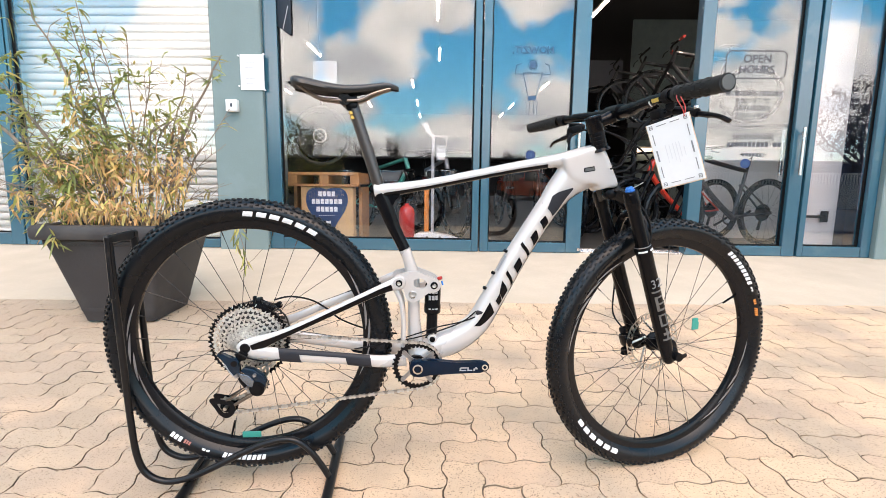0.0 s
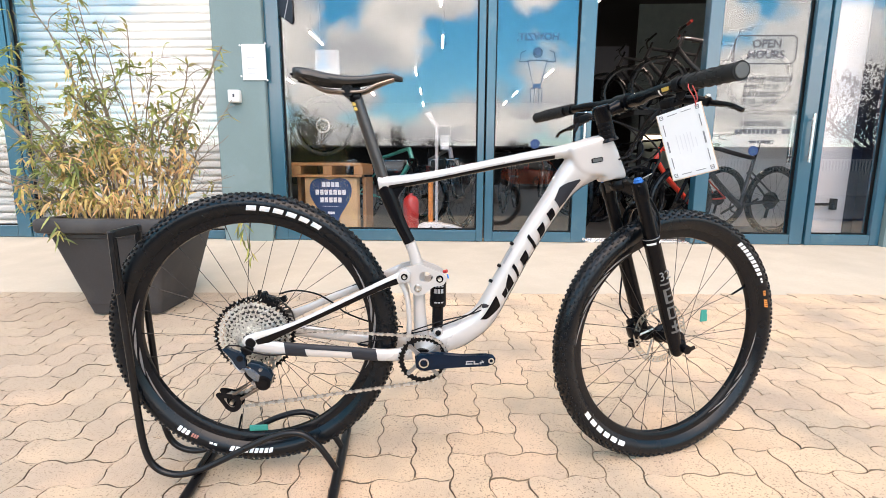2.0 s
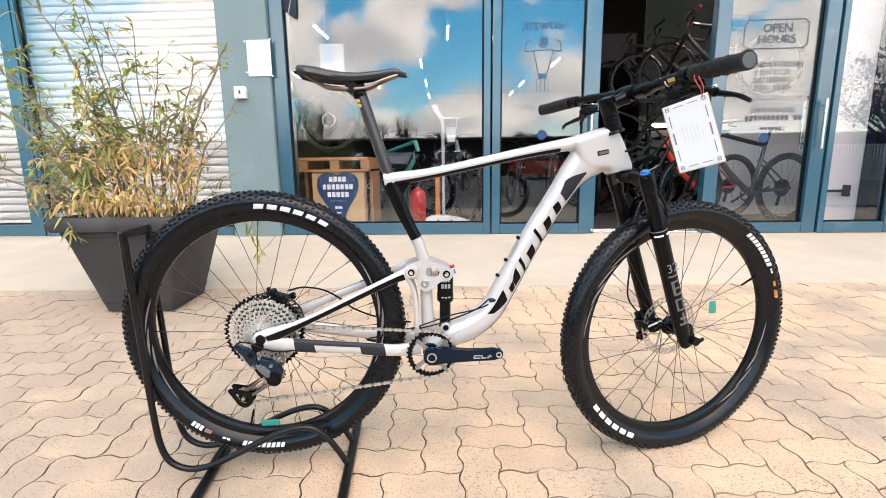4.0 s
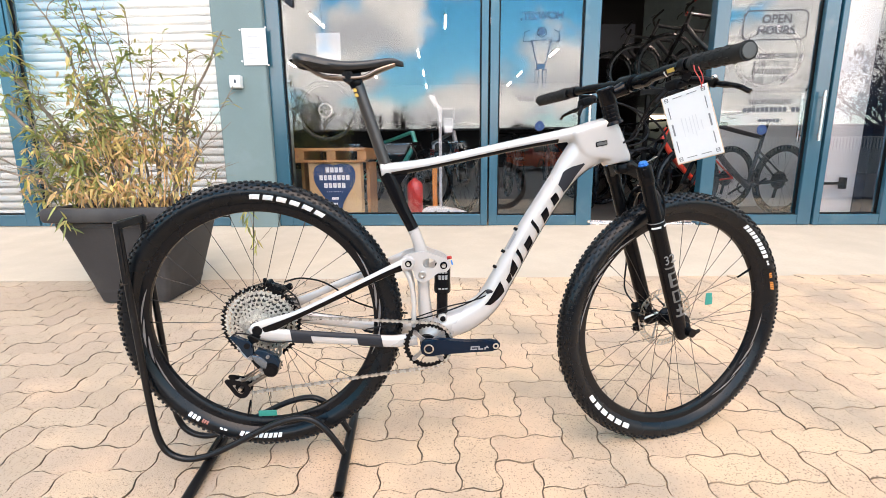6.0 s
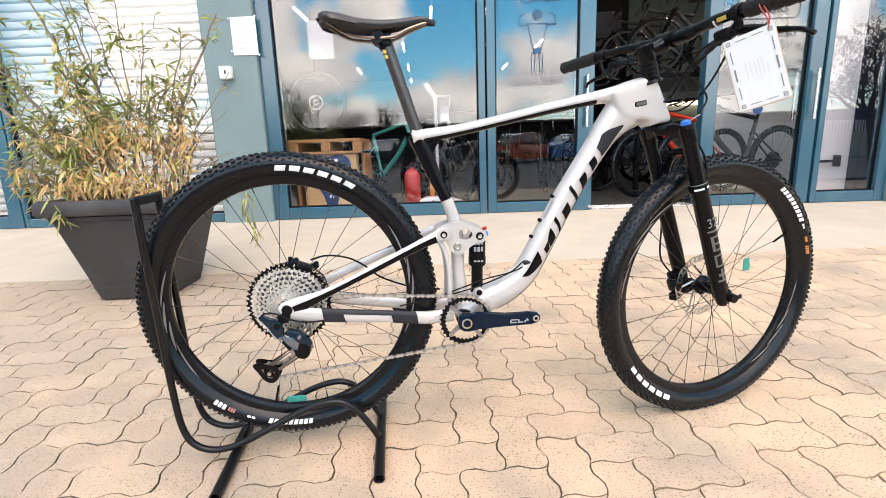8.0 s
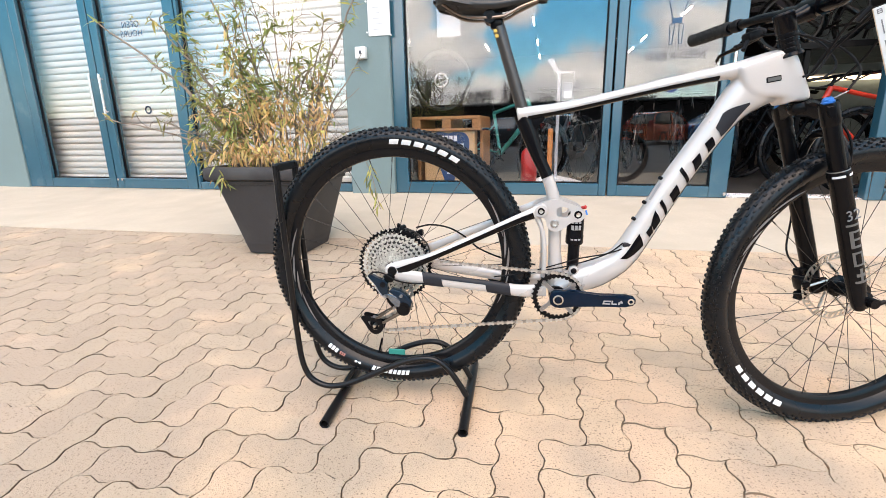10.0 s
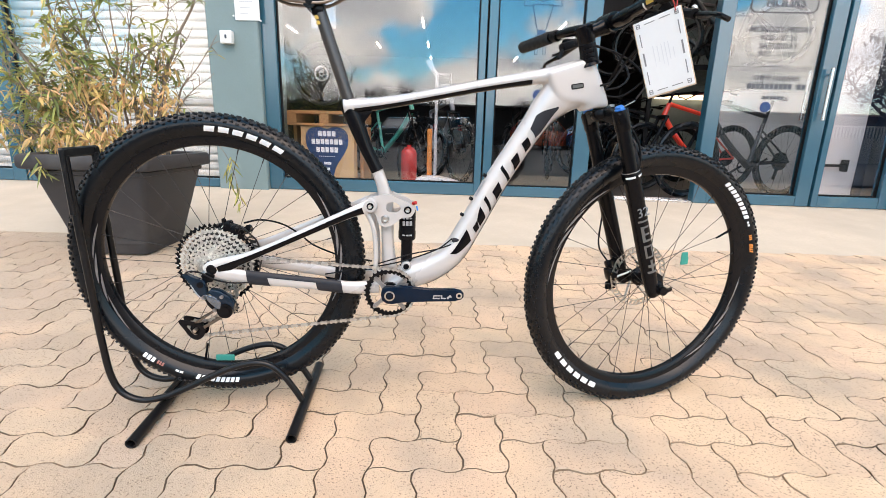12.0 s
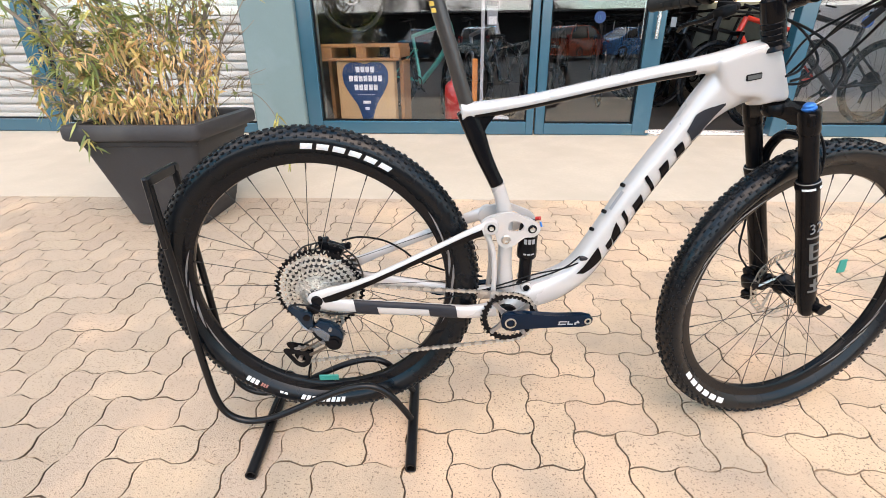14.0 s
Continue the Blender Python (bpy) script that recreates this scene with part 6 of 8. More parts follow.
def cockpit(root):
    S = STEER
    # fork
    bm = bmesh.new()
    for s in (-1, 1):
        lathe(bm, [(0, 0.0), (0.0172, 0.0), (0.0190, 0.006), (0.0192, 0.044), (0.0185, 0.049), (0.0, 0.049)], 24, Matrix.Translation((0.026, s * 0.0655, 0.432)))
    # slim bridge with an arched underside that flows into both legs
    arch = [(-0.083, 0.452), (-0.084, 0.474), (-0.078, 0.481), (-0.045, 0.483), (-0.020, 0.490), (0.020, 0.490), (0.045, 0.483), (0.078, 0.481), (0.084, 0.474), (0.083, 0.452), (0.055, 0.446), (0.046, 0.458), (0.030, 0.466), (0.0, 0.469), (-0.030, 0.466), (-0.046, 0.458), (-0.055, 0.446)]
    prism(bm, arch, -0.013, 0.013, 0.006, Matrix.Translation((0.023, 0, 0)) @ Matrix.Rotation(radians(90), 4, "Z"))
    lathe(bm, [(0, 0.0), (0.024, 0.0), (0.027, 0.006), (0.027, 0.014), (0.022, 0.022), (0, 0.022)], 24, Matrix.Translation((0.020, 0, 0.468)))
    fork = part("fork", bm, BLACK, root, "black suspension fork crown", m=S @ Matrix.Translation((-0.016, 0, 0)))
    for s in (-1, 1):
        bm = bmesh.new()
        rod(bm, (0.026, s * 0.0655, 0.30), (0.026, s * 0.0655, 0.44), 0.0170, 20)
        part("stanchion", bm, BLACK, fork, "gloss black stanchion")
        bm = bmesh.new()
        lathe(bm, [(0, -0.016), (0.010, -0.016), (0.015, -0.008), (0.0165, 0.01), (0.0195, 0.05), (0.0205, 0.12), (0.0205, 0.31), (0.0225, 0.318), (0.0225, 0.327), (0.021, 0.332), (0.0175, 0.334), (0, 0.334)], 24, Matrix.Translation((0.026, s * 0.0655, 0.0)))
        low = part("fork_lower", bm, BLACK, fork, "black fork lower leg")
        bm = bmesh.new()
        lathe(bm, [(0.0212, 0.3305), (0.0216, 0.3315), (0.0214, 0.3325), (0.0205, 0.333)], 24, Matrix.Translation((0.026, s * 0.0655, 0.0)))
        part("seal_ring", bm, SPIDER, low)
        bm = bmesh.new()
        for a0, a1 in ((-1.25, -0.2), (0.15, 1.2)):
            for k in range(5):
                pts = [V((0.026 + 0.0228 * math.sin(a0 + (a1 - a0) * aa), s * (0.0655 + 0.0228 * math.cos(a0 + (a1 - a0) * aa)), zz)) for aa, zz in ((k / 5, 0.3185), ((k + 1) / 5, 0.3185), ((k + 1) / 5, 0.3235), (k / 5, 0.3235))]
                bm.faces.new([bm.verts.new(p) for p in pts])
        part("seal_print", bm, WHITE_DECAL, low, smooth=0)
        if s < 0:
            bm = bmesh.new()
            words("32", 0.034, mat("mid_grey_print", (0.17, 0.17, 0.175), 0.5), Matrix.Translation((0.026, -0.0655 - 0.0213, 0.228)), parent=low)
            marks = [(0.203, 0.208, -0.8, 0.8), (0.150, 0.156, -0.6, 0.5), (0.156, 0.192, -0.6, -0.25), (0.168, 0.173, -0.25, 0.4), (0.187, 0.192, -0.25, 0.5), (0.105, 0.14, -0.6, -0.35), (0.105, 0.14, 0.25, 0.5), (0.105, 0.110, -0.35, 0.25), (0.135, 0.14, -0.35, 0.25), (0.062, 0.068, -0.7, 0.6), (0.078, 0.086, -0.5, 0.5), (0.068, 0.098, -0.15, 0.15)]
            for z0, z1, a0, a1 in marks:
                n = 4
                for k in range(n):
                    pts = []
                    for aa, zz in ((k / n, z0), ((k + 1) / n, z0), ((k + 1) / n, z1), (k / n, z1)):
                        ang = a0 + (a1 - a0) * aa
                        pts.append(V((0.026 + 0.0209 * math.sin(ang), -0.0655 - 0.0209 * math.cos(ang), zz)))
                    bm.faces.new([bm.verts.new(p) for p in pts])
            part("fork_print", bm, FORK_PRINT, low, "plain grey blocks printed on the leg", smooth=0)
        bm = bmesh.new()
        box(bm, (0.040, s * 0.062, -0.002), (0.040, 0.018, 0.036), bevel=0.006, seg=2)
        part("fork_foot", bm, BLACK, low)
    # the lower arch before the legs
    bm = bmesh.new()
    tube(bm, spline([(0.036, -0.062, 0.312), (0.052, -0.058, 0.358), (0.062, -0.034, 0.394), (0.064, 0, 0.402), (0.062, 0.034, 0.394), (0.052, 0.058, 0.358), (0.036, 0.062, 0.312)], 5), 0.0105, 10)
    part("fork_arch", bm, BLACK, fork)
    bm = bmesh.new()
    rod(bm, (0.044, -0.082, 0.0), (0.044, 0.078, 0.0), 0.008, 14)
    rod(bm, (0.044, -0.090, 0.0), (0.044, -0.076, 0.0), 0.012, 16)
    box(bm, (0.058, -0.086, -0.004), (0.026, 0.007, 0.012), bevel=0.003, m=None)
    part("through_axle", bm, BLACK, fork, "black axle with a lever")
    bm = bmesh.new()
    lathe(bm, [(0, 0.480), (0.0125, 0.480), (0.0125, 0.4835), (0.0105, 0.485), (0.010, 0.489), (0.007, 0.492), (0, 0.493)], 20, Matrix.Translation((0.026, -0.0655, 0)))
    dial = part("lockout_dial", bm, BLUE_KNOB, fork, "blue anodised fork dial")
    bm = bmesh.new()
    rod(bm, (0.036, -0.070, 0.487), (0.062, -0.076, 0.492), 0.0014, 7)
    part("lockout_wire", bm, SILVER, dial, "short steel cable end")
    bm = bmesh.new()
    tube(bm, spline([(0.040, -0.040, 0.462), (0.054, -0.056, 0.430), (0.061, -0.066, 0.385), (0.054, -0.068, 0.345), (0.044, -0.066, 0.322)], 5), 0.0026, 7)
    part("leg_hose", bm, PLASTIC, fork)
    bm = bmesh.new()
    lathe(bm, [(0, 0.480), (0.014, 0.480), (0.013, 0.487), (0, 0.488)], 18, Matrix.Translation((0.026, 0.0655, 0)))
    part("air_cap", bm, BLUE_KNOB, fork)
    # front brake on the far leg
    bm = bmesh.new()
    box(bm, (-0.014, 0.052, 0.030), (0.026, 0.034, 0.040), bevel=0.008, seg=2)
    box(bm, (-0.010, 0.060, 0.058), (0.018, 0.018, 0.020), bevel=0.005, seg=2)
    box(bm, (0.010, 0.066, 0.016), (0.034, 0.012, 0.018), bevel=0.004)
    box(bm, (-0.024, 0.048, 0.000), (0.024, 0.024, 0.022), bevel=0.006, seg=2)
    rod(bm, (-0.036, 0.05, -0.008), (-0.026, 0.05, 0.008), 0.007, 10)
    rod(bm, (0.018, 0.06, 0.052), (-0.004, 0.056, 0.066), 0.005, 8)
    rod(bm, (-0.016, 0.034, 0.032), (-0.016, 0.029, 0.032), 0.009, 12)
    rod(bm, (0.030, 0.040, 0.006), (0.052, 0.040, 0.010), 0.010, 10)
    fb = part("front_brake", bm, BLACK, fork, "black front disc brake caliper")
    bm = bmesh.new()
    tube(bm, spline([(-0.012, 0.056, 0.066), (-0.02, 0.072, 0.12), (0.02, 0.088, 0.20), (0.036, 0.088, 0.30), (0.03, 0.078, 0.40), (0.02, 0.02, 0.50), (0.05, -0.03, 0.56), (0.07, -0.10, 0.63), (0.06, -0.20, 0.655)], 6), 0.0025, 7)
    part("front_hose", bm, PLASTIC, fb)
    bm = bmesh.new()
    rod(bm, (0.056, 0.043, -0.012), (0.064, 0.043, -0.012), 0.01, 10)
    part("warning_label", bm, ORANGE, fb)
    wheel(root, "front_wheel", S @ Matrix.Translation((0.044, 0, 0)) @ Matrix.Rotation(radians(19.5), 4, "Y"), "front wheel with black carbon rim, turned aside",
          [(229, 32, 6, 0.3235, 0.3365, WHITE_DECAL), (43, 24, 9, 0.3245, 0.3365, WHITE_DECAL), (15.0, 4.6, 4, 0.3255, 0.3345, ORANGE), (20.5, 3.0, 3, 0.3265, 0.3335, ORANGE), (28, 3, 2, 0.328, 0.333, WHITE_DECAL)], False)
    # spacers, stem, bar
    for k in range(4):
        bm = bmesh.new()
        lathe(bm, [(0, 0.0), (0.0190, 0.0), (0.0200, 0.0012), (0.0200, 0.0088), (0.0190, 0.010), (0, 0.010)], 22, Matrix.Translation((0, 0, 0.602 + 0.0102 * k)))
        part("headset_spacer", bm, BLACK, root, m=S)
    bm = bmesh.new()
    lathe(bm, [(0, 0.0), (0.026, 0.0), (0.024, 0.005), (0.0185, 0.0095), (0, 0.0095)], 24, Matrix.Translation((0, 0, 0.5935)))
    part("headset_cover", bm, BLACK, root, "black headset cover", m=S)
    bm = bmesh.new()
    lathe(bm, [(0, 0.0), (0.0195, 0.0), (0.0205, 0.002), (0.0205, 0.038), (0.018, 0.041), (0.0, 0.041)], 22, Matrix.Translation((0, 0, 0.643)))
    tube(bm, [(0.005, 0, 0.663), (0.03, 0, 0.665), (0.045, 0, 0.666), (0.058, 0, 0.667)], [0.0165, 0.0155, 0.017, 0.019], 16)
    rod(bm, (0.066, -0.025, 0.672), (0.066, 0.025, 0.672), 0.0205, 22)
    stem = part("stem", bm, FRAME_B, root, "black alloy stem", m=S)
    for s in (-1, 1):
        for z in (0.655, 0.683):
            bm = bmesh.new()
            rod(bm, (0.074, s * 0.018, z), (0.089, s * 0.018, z), 0.0042, 8)
            part("stem_bolt", bm, BLACK, stem)
    bm = bmesh.new()
    half = []
    for s in (-1, 1):
        half.append([(0.066, s * 0.0, 0.672), (0.066, s * 0.05, 0.672), (0.060, s * 0.12, 0.680), (0.045, s * 0.22, 0.687), (0.024, s * 0.375, 0.688)])
    pts = [p for p in half[0][::-1]] + half[1][1:]
    tube(bm, spline(pts, 5), [0.0108] * 8 + [0.0125] * 5 + [0.0158] * 15 + [0.0125] * 5 + [0.0108] * 8, 16)
    handlebar = part("handlebar", bm, FRAME_B, root, "black flat handlebar", m=S)
    for s in (-1, 1):
        a, b = V((0.0420, s * 0.244, 0.687)), V((0.0237, s * 0.380, 0.688))
        m, n = between(a, b)
        bm = bmesh.new()
        lathe(bm, [(0, -0.004), (0.0165, -0.004), (0.0172, 0.0), (0.0172, 0.008), (0.0155, 0.010), (0.0158, n * 0.5), (0.0162, n - 0.008), (0.0172, n - 0.004), (0.0172, n), (0.0, n)], 24, m)
        grip = part("grip", bm, GRIP, handlebar, "black ribbed rubber grip")
        bm = bmesh.new()
        for row in range(8):
            for j in range(9):
                if (row + j) % 2:
                    continue
                a0 = 2 * math.pi * j / 9
                d = 0.016 + row * 0.0125
                c = m @ V((0.0162 * math.cos(a0), 0.0162 * math.sin(a0), d))
                up = (m.to_3x3() @ V((math.cos(a0), math.sin(a0), 0))).normalized()
                ax = (m.to_3x3() @ V((0, 0, 1))).normalized()
                mm = Matrix.Translation(c) @ Matrix((ax, up.cross(ax), up)).transposed().to_4x4()
                box(bm, (0, 0, 0), (0.0105, 0.0085, 0.0013), m=mm)
        part("grip_ribs", bm, GRIP, grip, smooth=0)
        bm = bmesh.new()
        lathe(bm, [(0, n + 0.0005), (0.0125, n + 0.0005), (0.0135, n + 0.0015), (0.0125, n + 0.0025), (0, n + 0.0025)], 20, m)
        part("bar_plug", bm, BAR_END, grip, "grey bar end plug")
        # brake lever and clamp
        bm = bmesh.new()
        c = V((0.060, s * 0.212, 0.676))
        m2, n2 = between(V((0.0475, s * 0.204, 0.686)), V((0.0447, s * 0.224, 0.687)))
        lathe(bm, [(0.0125, 0), (0.0155, 0.002), (0.0155, n2 - 0.002), (0.0125, n2)], 18, m2)
        tube(bm, spline([(0.056, s * 0.20, 0.664), (0.078, s * 0.175, 0.652), (0.080, s * 0.215, 0.643), (0.074, s * 0.25, 0.636)], 4), 0.0095, 10)
        lv = part("brake_lever", bm, PLASTIC, handlebar, "black hydraulic brake lever")
        bm = bmesh.new()
        tube(bm, spline([(0.078, s * 0.24, 0.636), (0.074, s * 0.27, 0.630), (0.064, s * 0.305, 0.626), (0.056, s * 0.325, 0.622), (0.056, s * 0.342, 0.612)], 5), [0.0062] * 8 + [0.005] * 8 + [0.0045] * 5, 10)
        part("lever_blade", bm, BLACK, lv, "black lever blade")
        if s < 0:
            bm = bmesh.new()
            bmesh.ops.create_icosphere(bm, subdivisions=2, radius=0.0065, matrix=Matrix.Translation((0.078, s * 0.246, 0.646)))
            part("lever_adjuster", bm, SILVER, lv)
            bm = bmesh.new()
            m3, n3 = between(V((0.052, s * 0.172, 0.684)), V((0.0485, s * 0.198, 0.6855)))
            bar_patch(bm, m3, 0.0, n3, 0.0150, 165, 198)
            part("bar_sticker", bm, GOLD, handlebar, "yellow warning sticker round the bar")
            bm = bmesh.new()
            m3, n3 = between(V((0.054, s * 0.160, 0.683)), V((0.052, s * 0.172, 0.684)))
            bar_patch(bm, m3, 0.002, n3 - 0.004, 0.0166, 175, 226)
            part("bar_band", bm, WHITE_DECAL, handlebar)
        # shifter or lockout pod below the bar
        bm = bmesh.new()
        box(bm, (0.050, s * 0.175, 0.652), (0.036, 0.036, 0.022), bevel=0.007, seg=2)
        box(bm, (0.026, s * 0.19, 0.640), (0.030, 0.014, 0.008), bevel=0.003)
        rod(bm, (0.030, s * 0.165, 0.645), (0.008, s * 0.155, 0.628), 0.005, 8)
        part("shift_pod", bm, PLASTIC, handlebar, "black thumb lever pod")
    # cables from the bar to the frame, fork and head tube
    lines = [
        [(0.07, -0.155, 0.656), (0.10, -0.08, 0.62), (0.075, -0.02, 0.575), (0.03, -0.026, 0.545), (-0.004, -0.03, 0.545)],
        [(0.075, 0.15, 0.656), (0.115, 0.07, 0.60), (0.095, 0.0, 0.545), (0.05, -0.024, 0.528), (0.006, -0.030, 0.532)],
        [(0.085, -0.17, 0.66), (0.135, -0.09, 0.60), (0.13, -0.02, 0.53), (0.075, 0.01, 0.50), (0.02, 0.026, 0.52)],
        [(0.06, 0.16, 0.648), (0.10, 0.09, 0.62), (0.11, 0.0, 0.57), (0.10, -0.05, 0.52), (0.055, -0.066, 0.492)],
        [(0.10, -0.14, 0.655), (0.15, -0.05, 0.62), (0.13, 0.05, 0.57), (0.07, 0.05, 0.53), (0.015, 0.03, 0.535)],
    ]
    for pts in lines:
        bm = bmesh.new()
        tube(bm, spline(pts, 7), 0.0025, 7)
        part("control_cable", bm, PLASTIC, handlebar)


bike = build_bike()


# ---- hang tag on the bar ----
def hang_tag():
    t = thing("price_tag", TAG_AT, "white laminated price card with a dashed border tied to the handlebar", "tag")
    w, h = 0.076, 0.126
    bm = bmesh.new()
    box(bm, (0, 0, 0), (w, 0.0012, h), bevel=0.0004)
    part("card", bm, PAPER, t, smooth=0)
    bm = bmesh.new()
    box(bm, (0, 0.0016, -0.001), (w + 0.003, 0.0008, h + 0.002))
    part("backing_card", bm, mat("cream_card", (0.7, 0.52, 0.36), 0.7), t, "cream backing card", smooth=0)
    dk = mat("tag_print", (0.22, 0.22, 0.225), 0.6)
    lt = mat("tag_pale_print", (0.66, 0.66, 0.67), 0.6)
    bm = bmesh.new()
    for s in (-1, 1):
        for k in range(3):
            box(bm, (s * 0.031, -0.0009, -0.032 + k * 0.032), (0.0016 if k != 1 else 0.0028, 0.0004, 0.022))
        for k in range(2):
            box(bm, (-0.012 + k * 0.024, -0.0009, s * 0.056), (0.017, 0.0004, 0.0014))
        for q in (-1, 1):
            for a in ((0, 0.003, 0.006, 0.0012), (0, -0.003, 0.006, 0.0012), (-0.0026, 0, 0.0012, 0.007), (0.0026, 0.0, 0.0012, 0.006), (0, 0, 0.005, 0.001)):
                box(bm, (s * 0.031 + a[0], -0.0009, q * 0.056 + a[1]), (a[2], 0.0004, a[3]))
    part("border_print", bm, dk, t, smooth=0)
    bm = bmesh.new()
    for k, (x, z, ln) in enumerate(((-0.004, 0.030, 0.012), (0.002, 0.018, 0.02), (-0.002, 0.008, 0.026), (0.0, -0.002, 0.022), (0.002, -0.014, 0.018), (0.0, -0.026, 0.024))):
        box(bm, (z * 0.55, -0.0009, x), (0.0014, 0.0004, ln * 1.5))
    part("text_bars", bm, lt, t, smooth=0)
    bm = bmesh.new()
    tube(bm, spline([(0.030, -0.001, 0.058), (0.031, -0.006, 0.072), (0.026, -0.002, 0.090), (0.024, 0.012, 0.100)], 5), 0.0009, 6)
    tube(bm, spline([(0.030, 0.002, 0.058), (0.034, 0.006, 0.075), (0.030, 0.012, 0.095)], 5), 0.0009, 6)
    part("tie", bm, RED, t, "thin red tie")


TAG_O = V((0.536, 1.012, 0.888))
TAG_X = V((0.070, -0.055, 0.026)).normalized()
TAG_Z = V((-0.040, 0.010, 0.110))
TAG_Z = (TAG_Z - TAG_X * TAG_Z.dot(TAG_X)).normalized()
TAG_AT = Matrix.Translation(TAG_O) @ Matrix((TAG_X, TAG_Z.cross(TAG_X), TAG_Z)).transposed().to_4x4()
hang_tag()


# ---- floor stand ----
def floor_stand():
    st = thing("bike_stand", BIKE_AT, "black tubular steel floor stand holding the rear wheel", "bike stand")
    for s in (-1, 1):
        y = s * 0.052
        pts = [(-0.304, y, 0.262), (-0.303, y, 0.10), (-0.300, y, -0.06), (-0.297, y, -0.20), (-0.290, y, -0.30), (-0.268, y, -0.352), (-0.222, y, -0.374), (-0.165, y, -0.366), (-0.10, y, -0.338), (-0.03, y, -0.302), (0.03, y, -0.276), (0.082, y, -0.265), (0.120, y, -0.274), (0.150, y, -0.302), (0.178, y, -0.345), (0.196, y, -0.378)]
        bm = bmesh.new()
        tube(bm, spline(pts, 6), 0.0085, 12)
        part("side_hoop", bm, STAND, st, "bent black steel hoop")
    bm = bmesh.new()
    box(bm, (-0.306, 0, 0.268), (0.012, 0.125, 0.022), bevel=0.003)
    part("top_bar", bm, STAND, st)
    for s in (-1, 1):
        bm = bmesh.new()
        box(bm, (-0.304, s * 0.055, 0.20), (0.012, 0.020, 0.155), bevel=0.003)
        part("flat_upright", bm, STAND, st)
    for x, y0, y1 in ((0.200, -0.190, 0.160), (-0.175, -0.200, 0.150)):
        bm = bmesh.new()
        m, n = between((x + (0.004 if x < 0 else 0), y0, -0.3965), (x, y1, -0.393))
        lathe(bm, [(0.0095, 0.002), (0.0105, 0.0), (0.0135, 0.0), (0.0135, n), (0.0, n)], 18, m)
        lathe(bm, [(0.0095, 0.002), (0.0095, 0.05), (0.0, 0.05)], 18, m)
        part("foot_tube", bm, STAND, st, "open-ended black foot tube")
    bm = bmesh.new()
    rod(bm, (-0.172, -0.05, -0.372), (-0.172, 0.05, -0.372), 0.007, 10)
    part("cross_rod", bm, STAND, st)


floor_stand()

# ---- planter and shrub ----
POT_C = V((-1.70, 2.685))


def planter():
    z0 = 0.058
    p = thing("planter", Matrix.Translation((POT_C.x, POT_C.y, z0)) @ Matrix.Rotation(radians(3), 4, "Z"), "large square black plastic planter with a rolled rim", "planter")

    def ring(bm, h, z, r=0.03):
        vs = []
        for sx, sy, a0 in ((1, 1, 0), (-1, 1, 90), (-1, -1, 180), (1, -1, 270)):
            for k in range(4):
                a = radians(a0 + 30 * k)
                vs.append(bm.verts.new((sx * (h - r) + r * math.cos(a), sy * (h - r) + r * math.sin(a), z)))
        return vs

    def skin(bm, prof, cap0=False, cap1=False):
        rings = [ring(bm, h, z) for h, z in prof]
        for a, b in zip(rings, rings[1:]):
            n = len(a)
            for k in range(n):
                bm.faces.new((a[k], a[(k + 1) % n], b[(k + 1) % n], b[k]))
        if cap0:
            bm.faces.new(rings[0][::-1])
        if cap1:
            bm.faces.new(rings[-1])
    bm = bmesh.new()
    skin(bm, [(0.178, 0.0), (0.185, 0.004), (0.282, 0.43), (0.292, 0.433), (0.294, 0.452), (0.287, 0.456), (0.288, 0.462), (0.25, 0.462), (0.20, 0.06)], True, True)
    part("tub", bm, POT, p)
    bm = bmesh.new()
    skin(bm, [(0.286, 0.459), (0.306, 0.457), (0.324, 0.462), (0.330, 0.474), (0.330, 0.515), (0.322, 0.530), (0.305, 0.535), (0.278, 0.530), (0.266, 0.515), (0.262, 0.463)], False, False)
    part("rim", bm, POT, p, "thick rolled planter rim")
    bm = bmesh.new()
    n = 14
    g = [[bm.verts.new((-0.26 + 0.52 * i / n, -0.26 + 0.52 * j / n, 0.478 + 0.03 * noise.noise((i * 0.6, j * 0.6, 1)))) for j in range(n + 1)] for i in range(n + 1)]
    for i in range(n):
        for j in range(n):
            bm.faces.new((g[i][j], g[i + 1][j], g[i + 1][j + 1], g[i][j + 1]))
    part("soil", bm, SOIL, p, "dry soil")
    return z0


def leaf(bm, base, d, up, ln, wd, bend, mi=0):
    """One narrow bent leaf: three quads with a fold."""
    d = d.normalized()
    s = d.cross(up)
    if s.length < 1e-4:
        s = d.orthogonal()
    s.normalize()
    nrm = s.cross(d)
    rows = []
    curl = 0.35 * bend * math.sin(base.x * 311 + base.z * 173)
    for t, w in ((0.0, 0.15), (0.3, 0.95), (0.62, 0.8), (1.0, 0.04)):
        c = base + d * (ln * t) + s * (curl * ln * t * t) + V((0, 0, -bend * ln * t * t))
        rows.append([bm.verts.new(c - s * (wd * w / 2) + nrm * (wd * 0.12 * w)), bm.verts.new(c), bm.verts.new(c + s * (wd * w / 2) + nrm * (wd * 0.12 * w))])
    for a, b in zip(rows, rows[1:]):
        for k in (0, 1):
            f = bm.faces.new((a[k], a[k + 1], b[k + 1], b[k]))
            f.material_index = mi


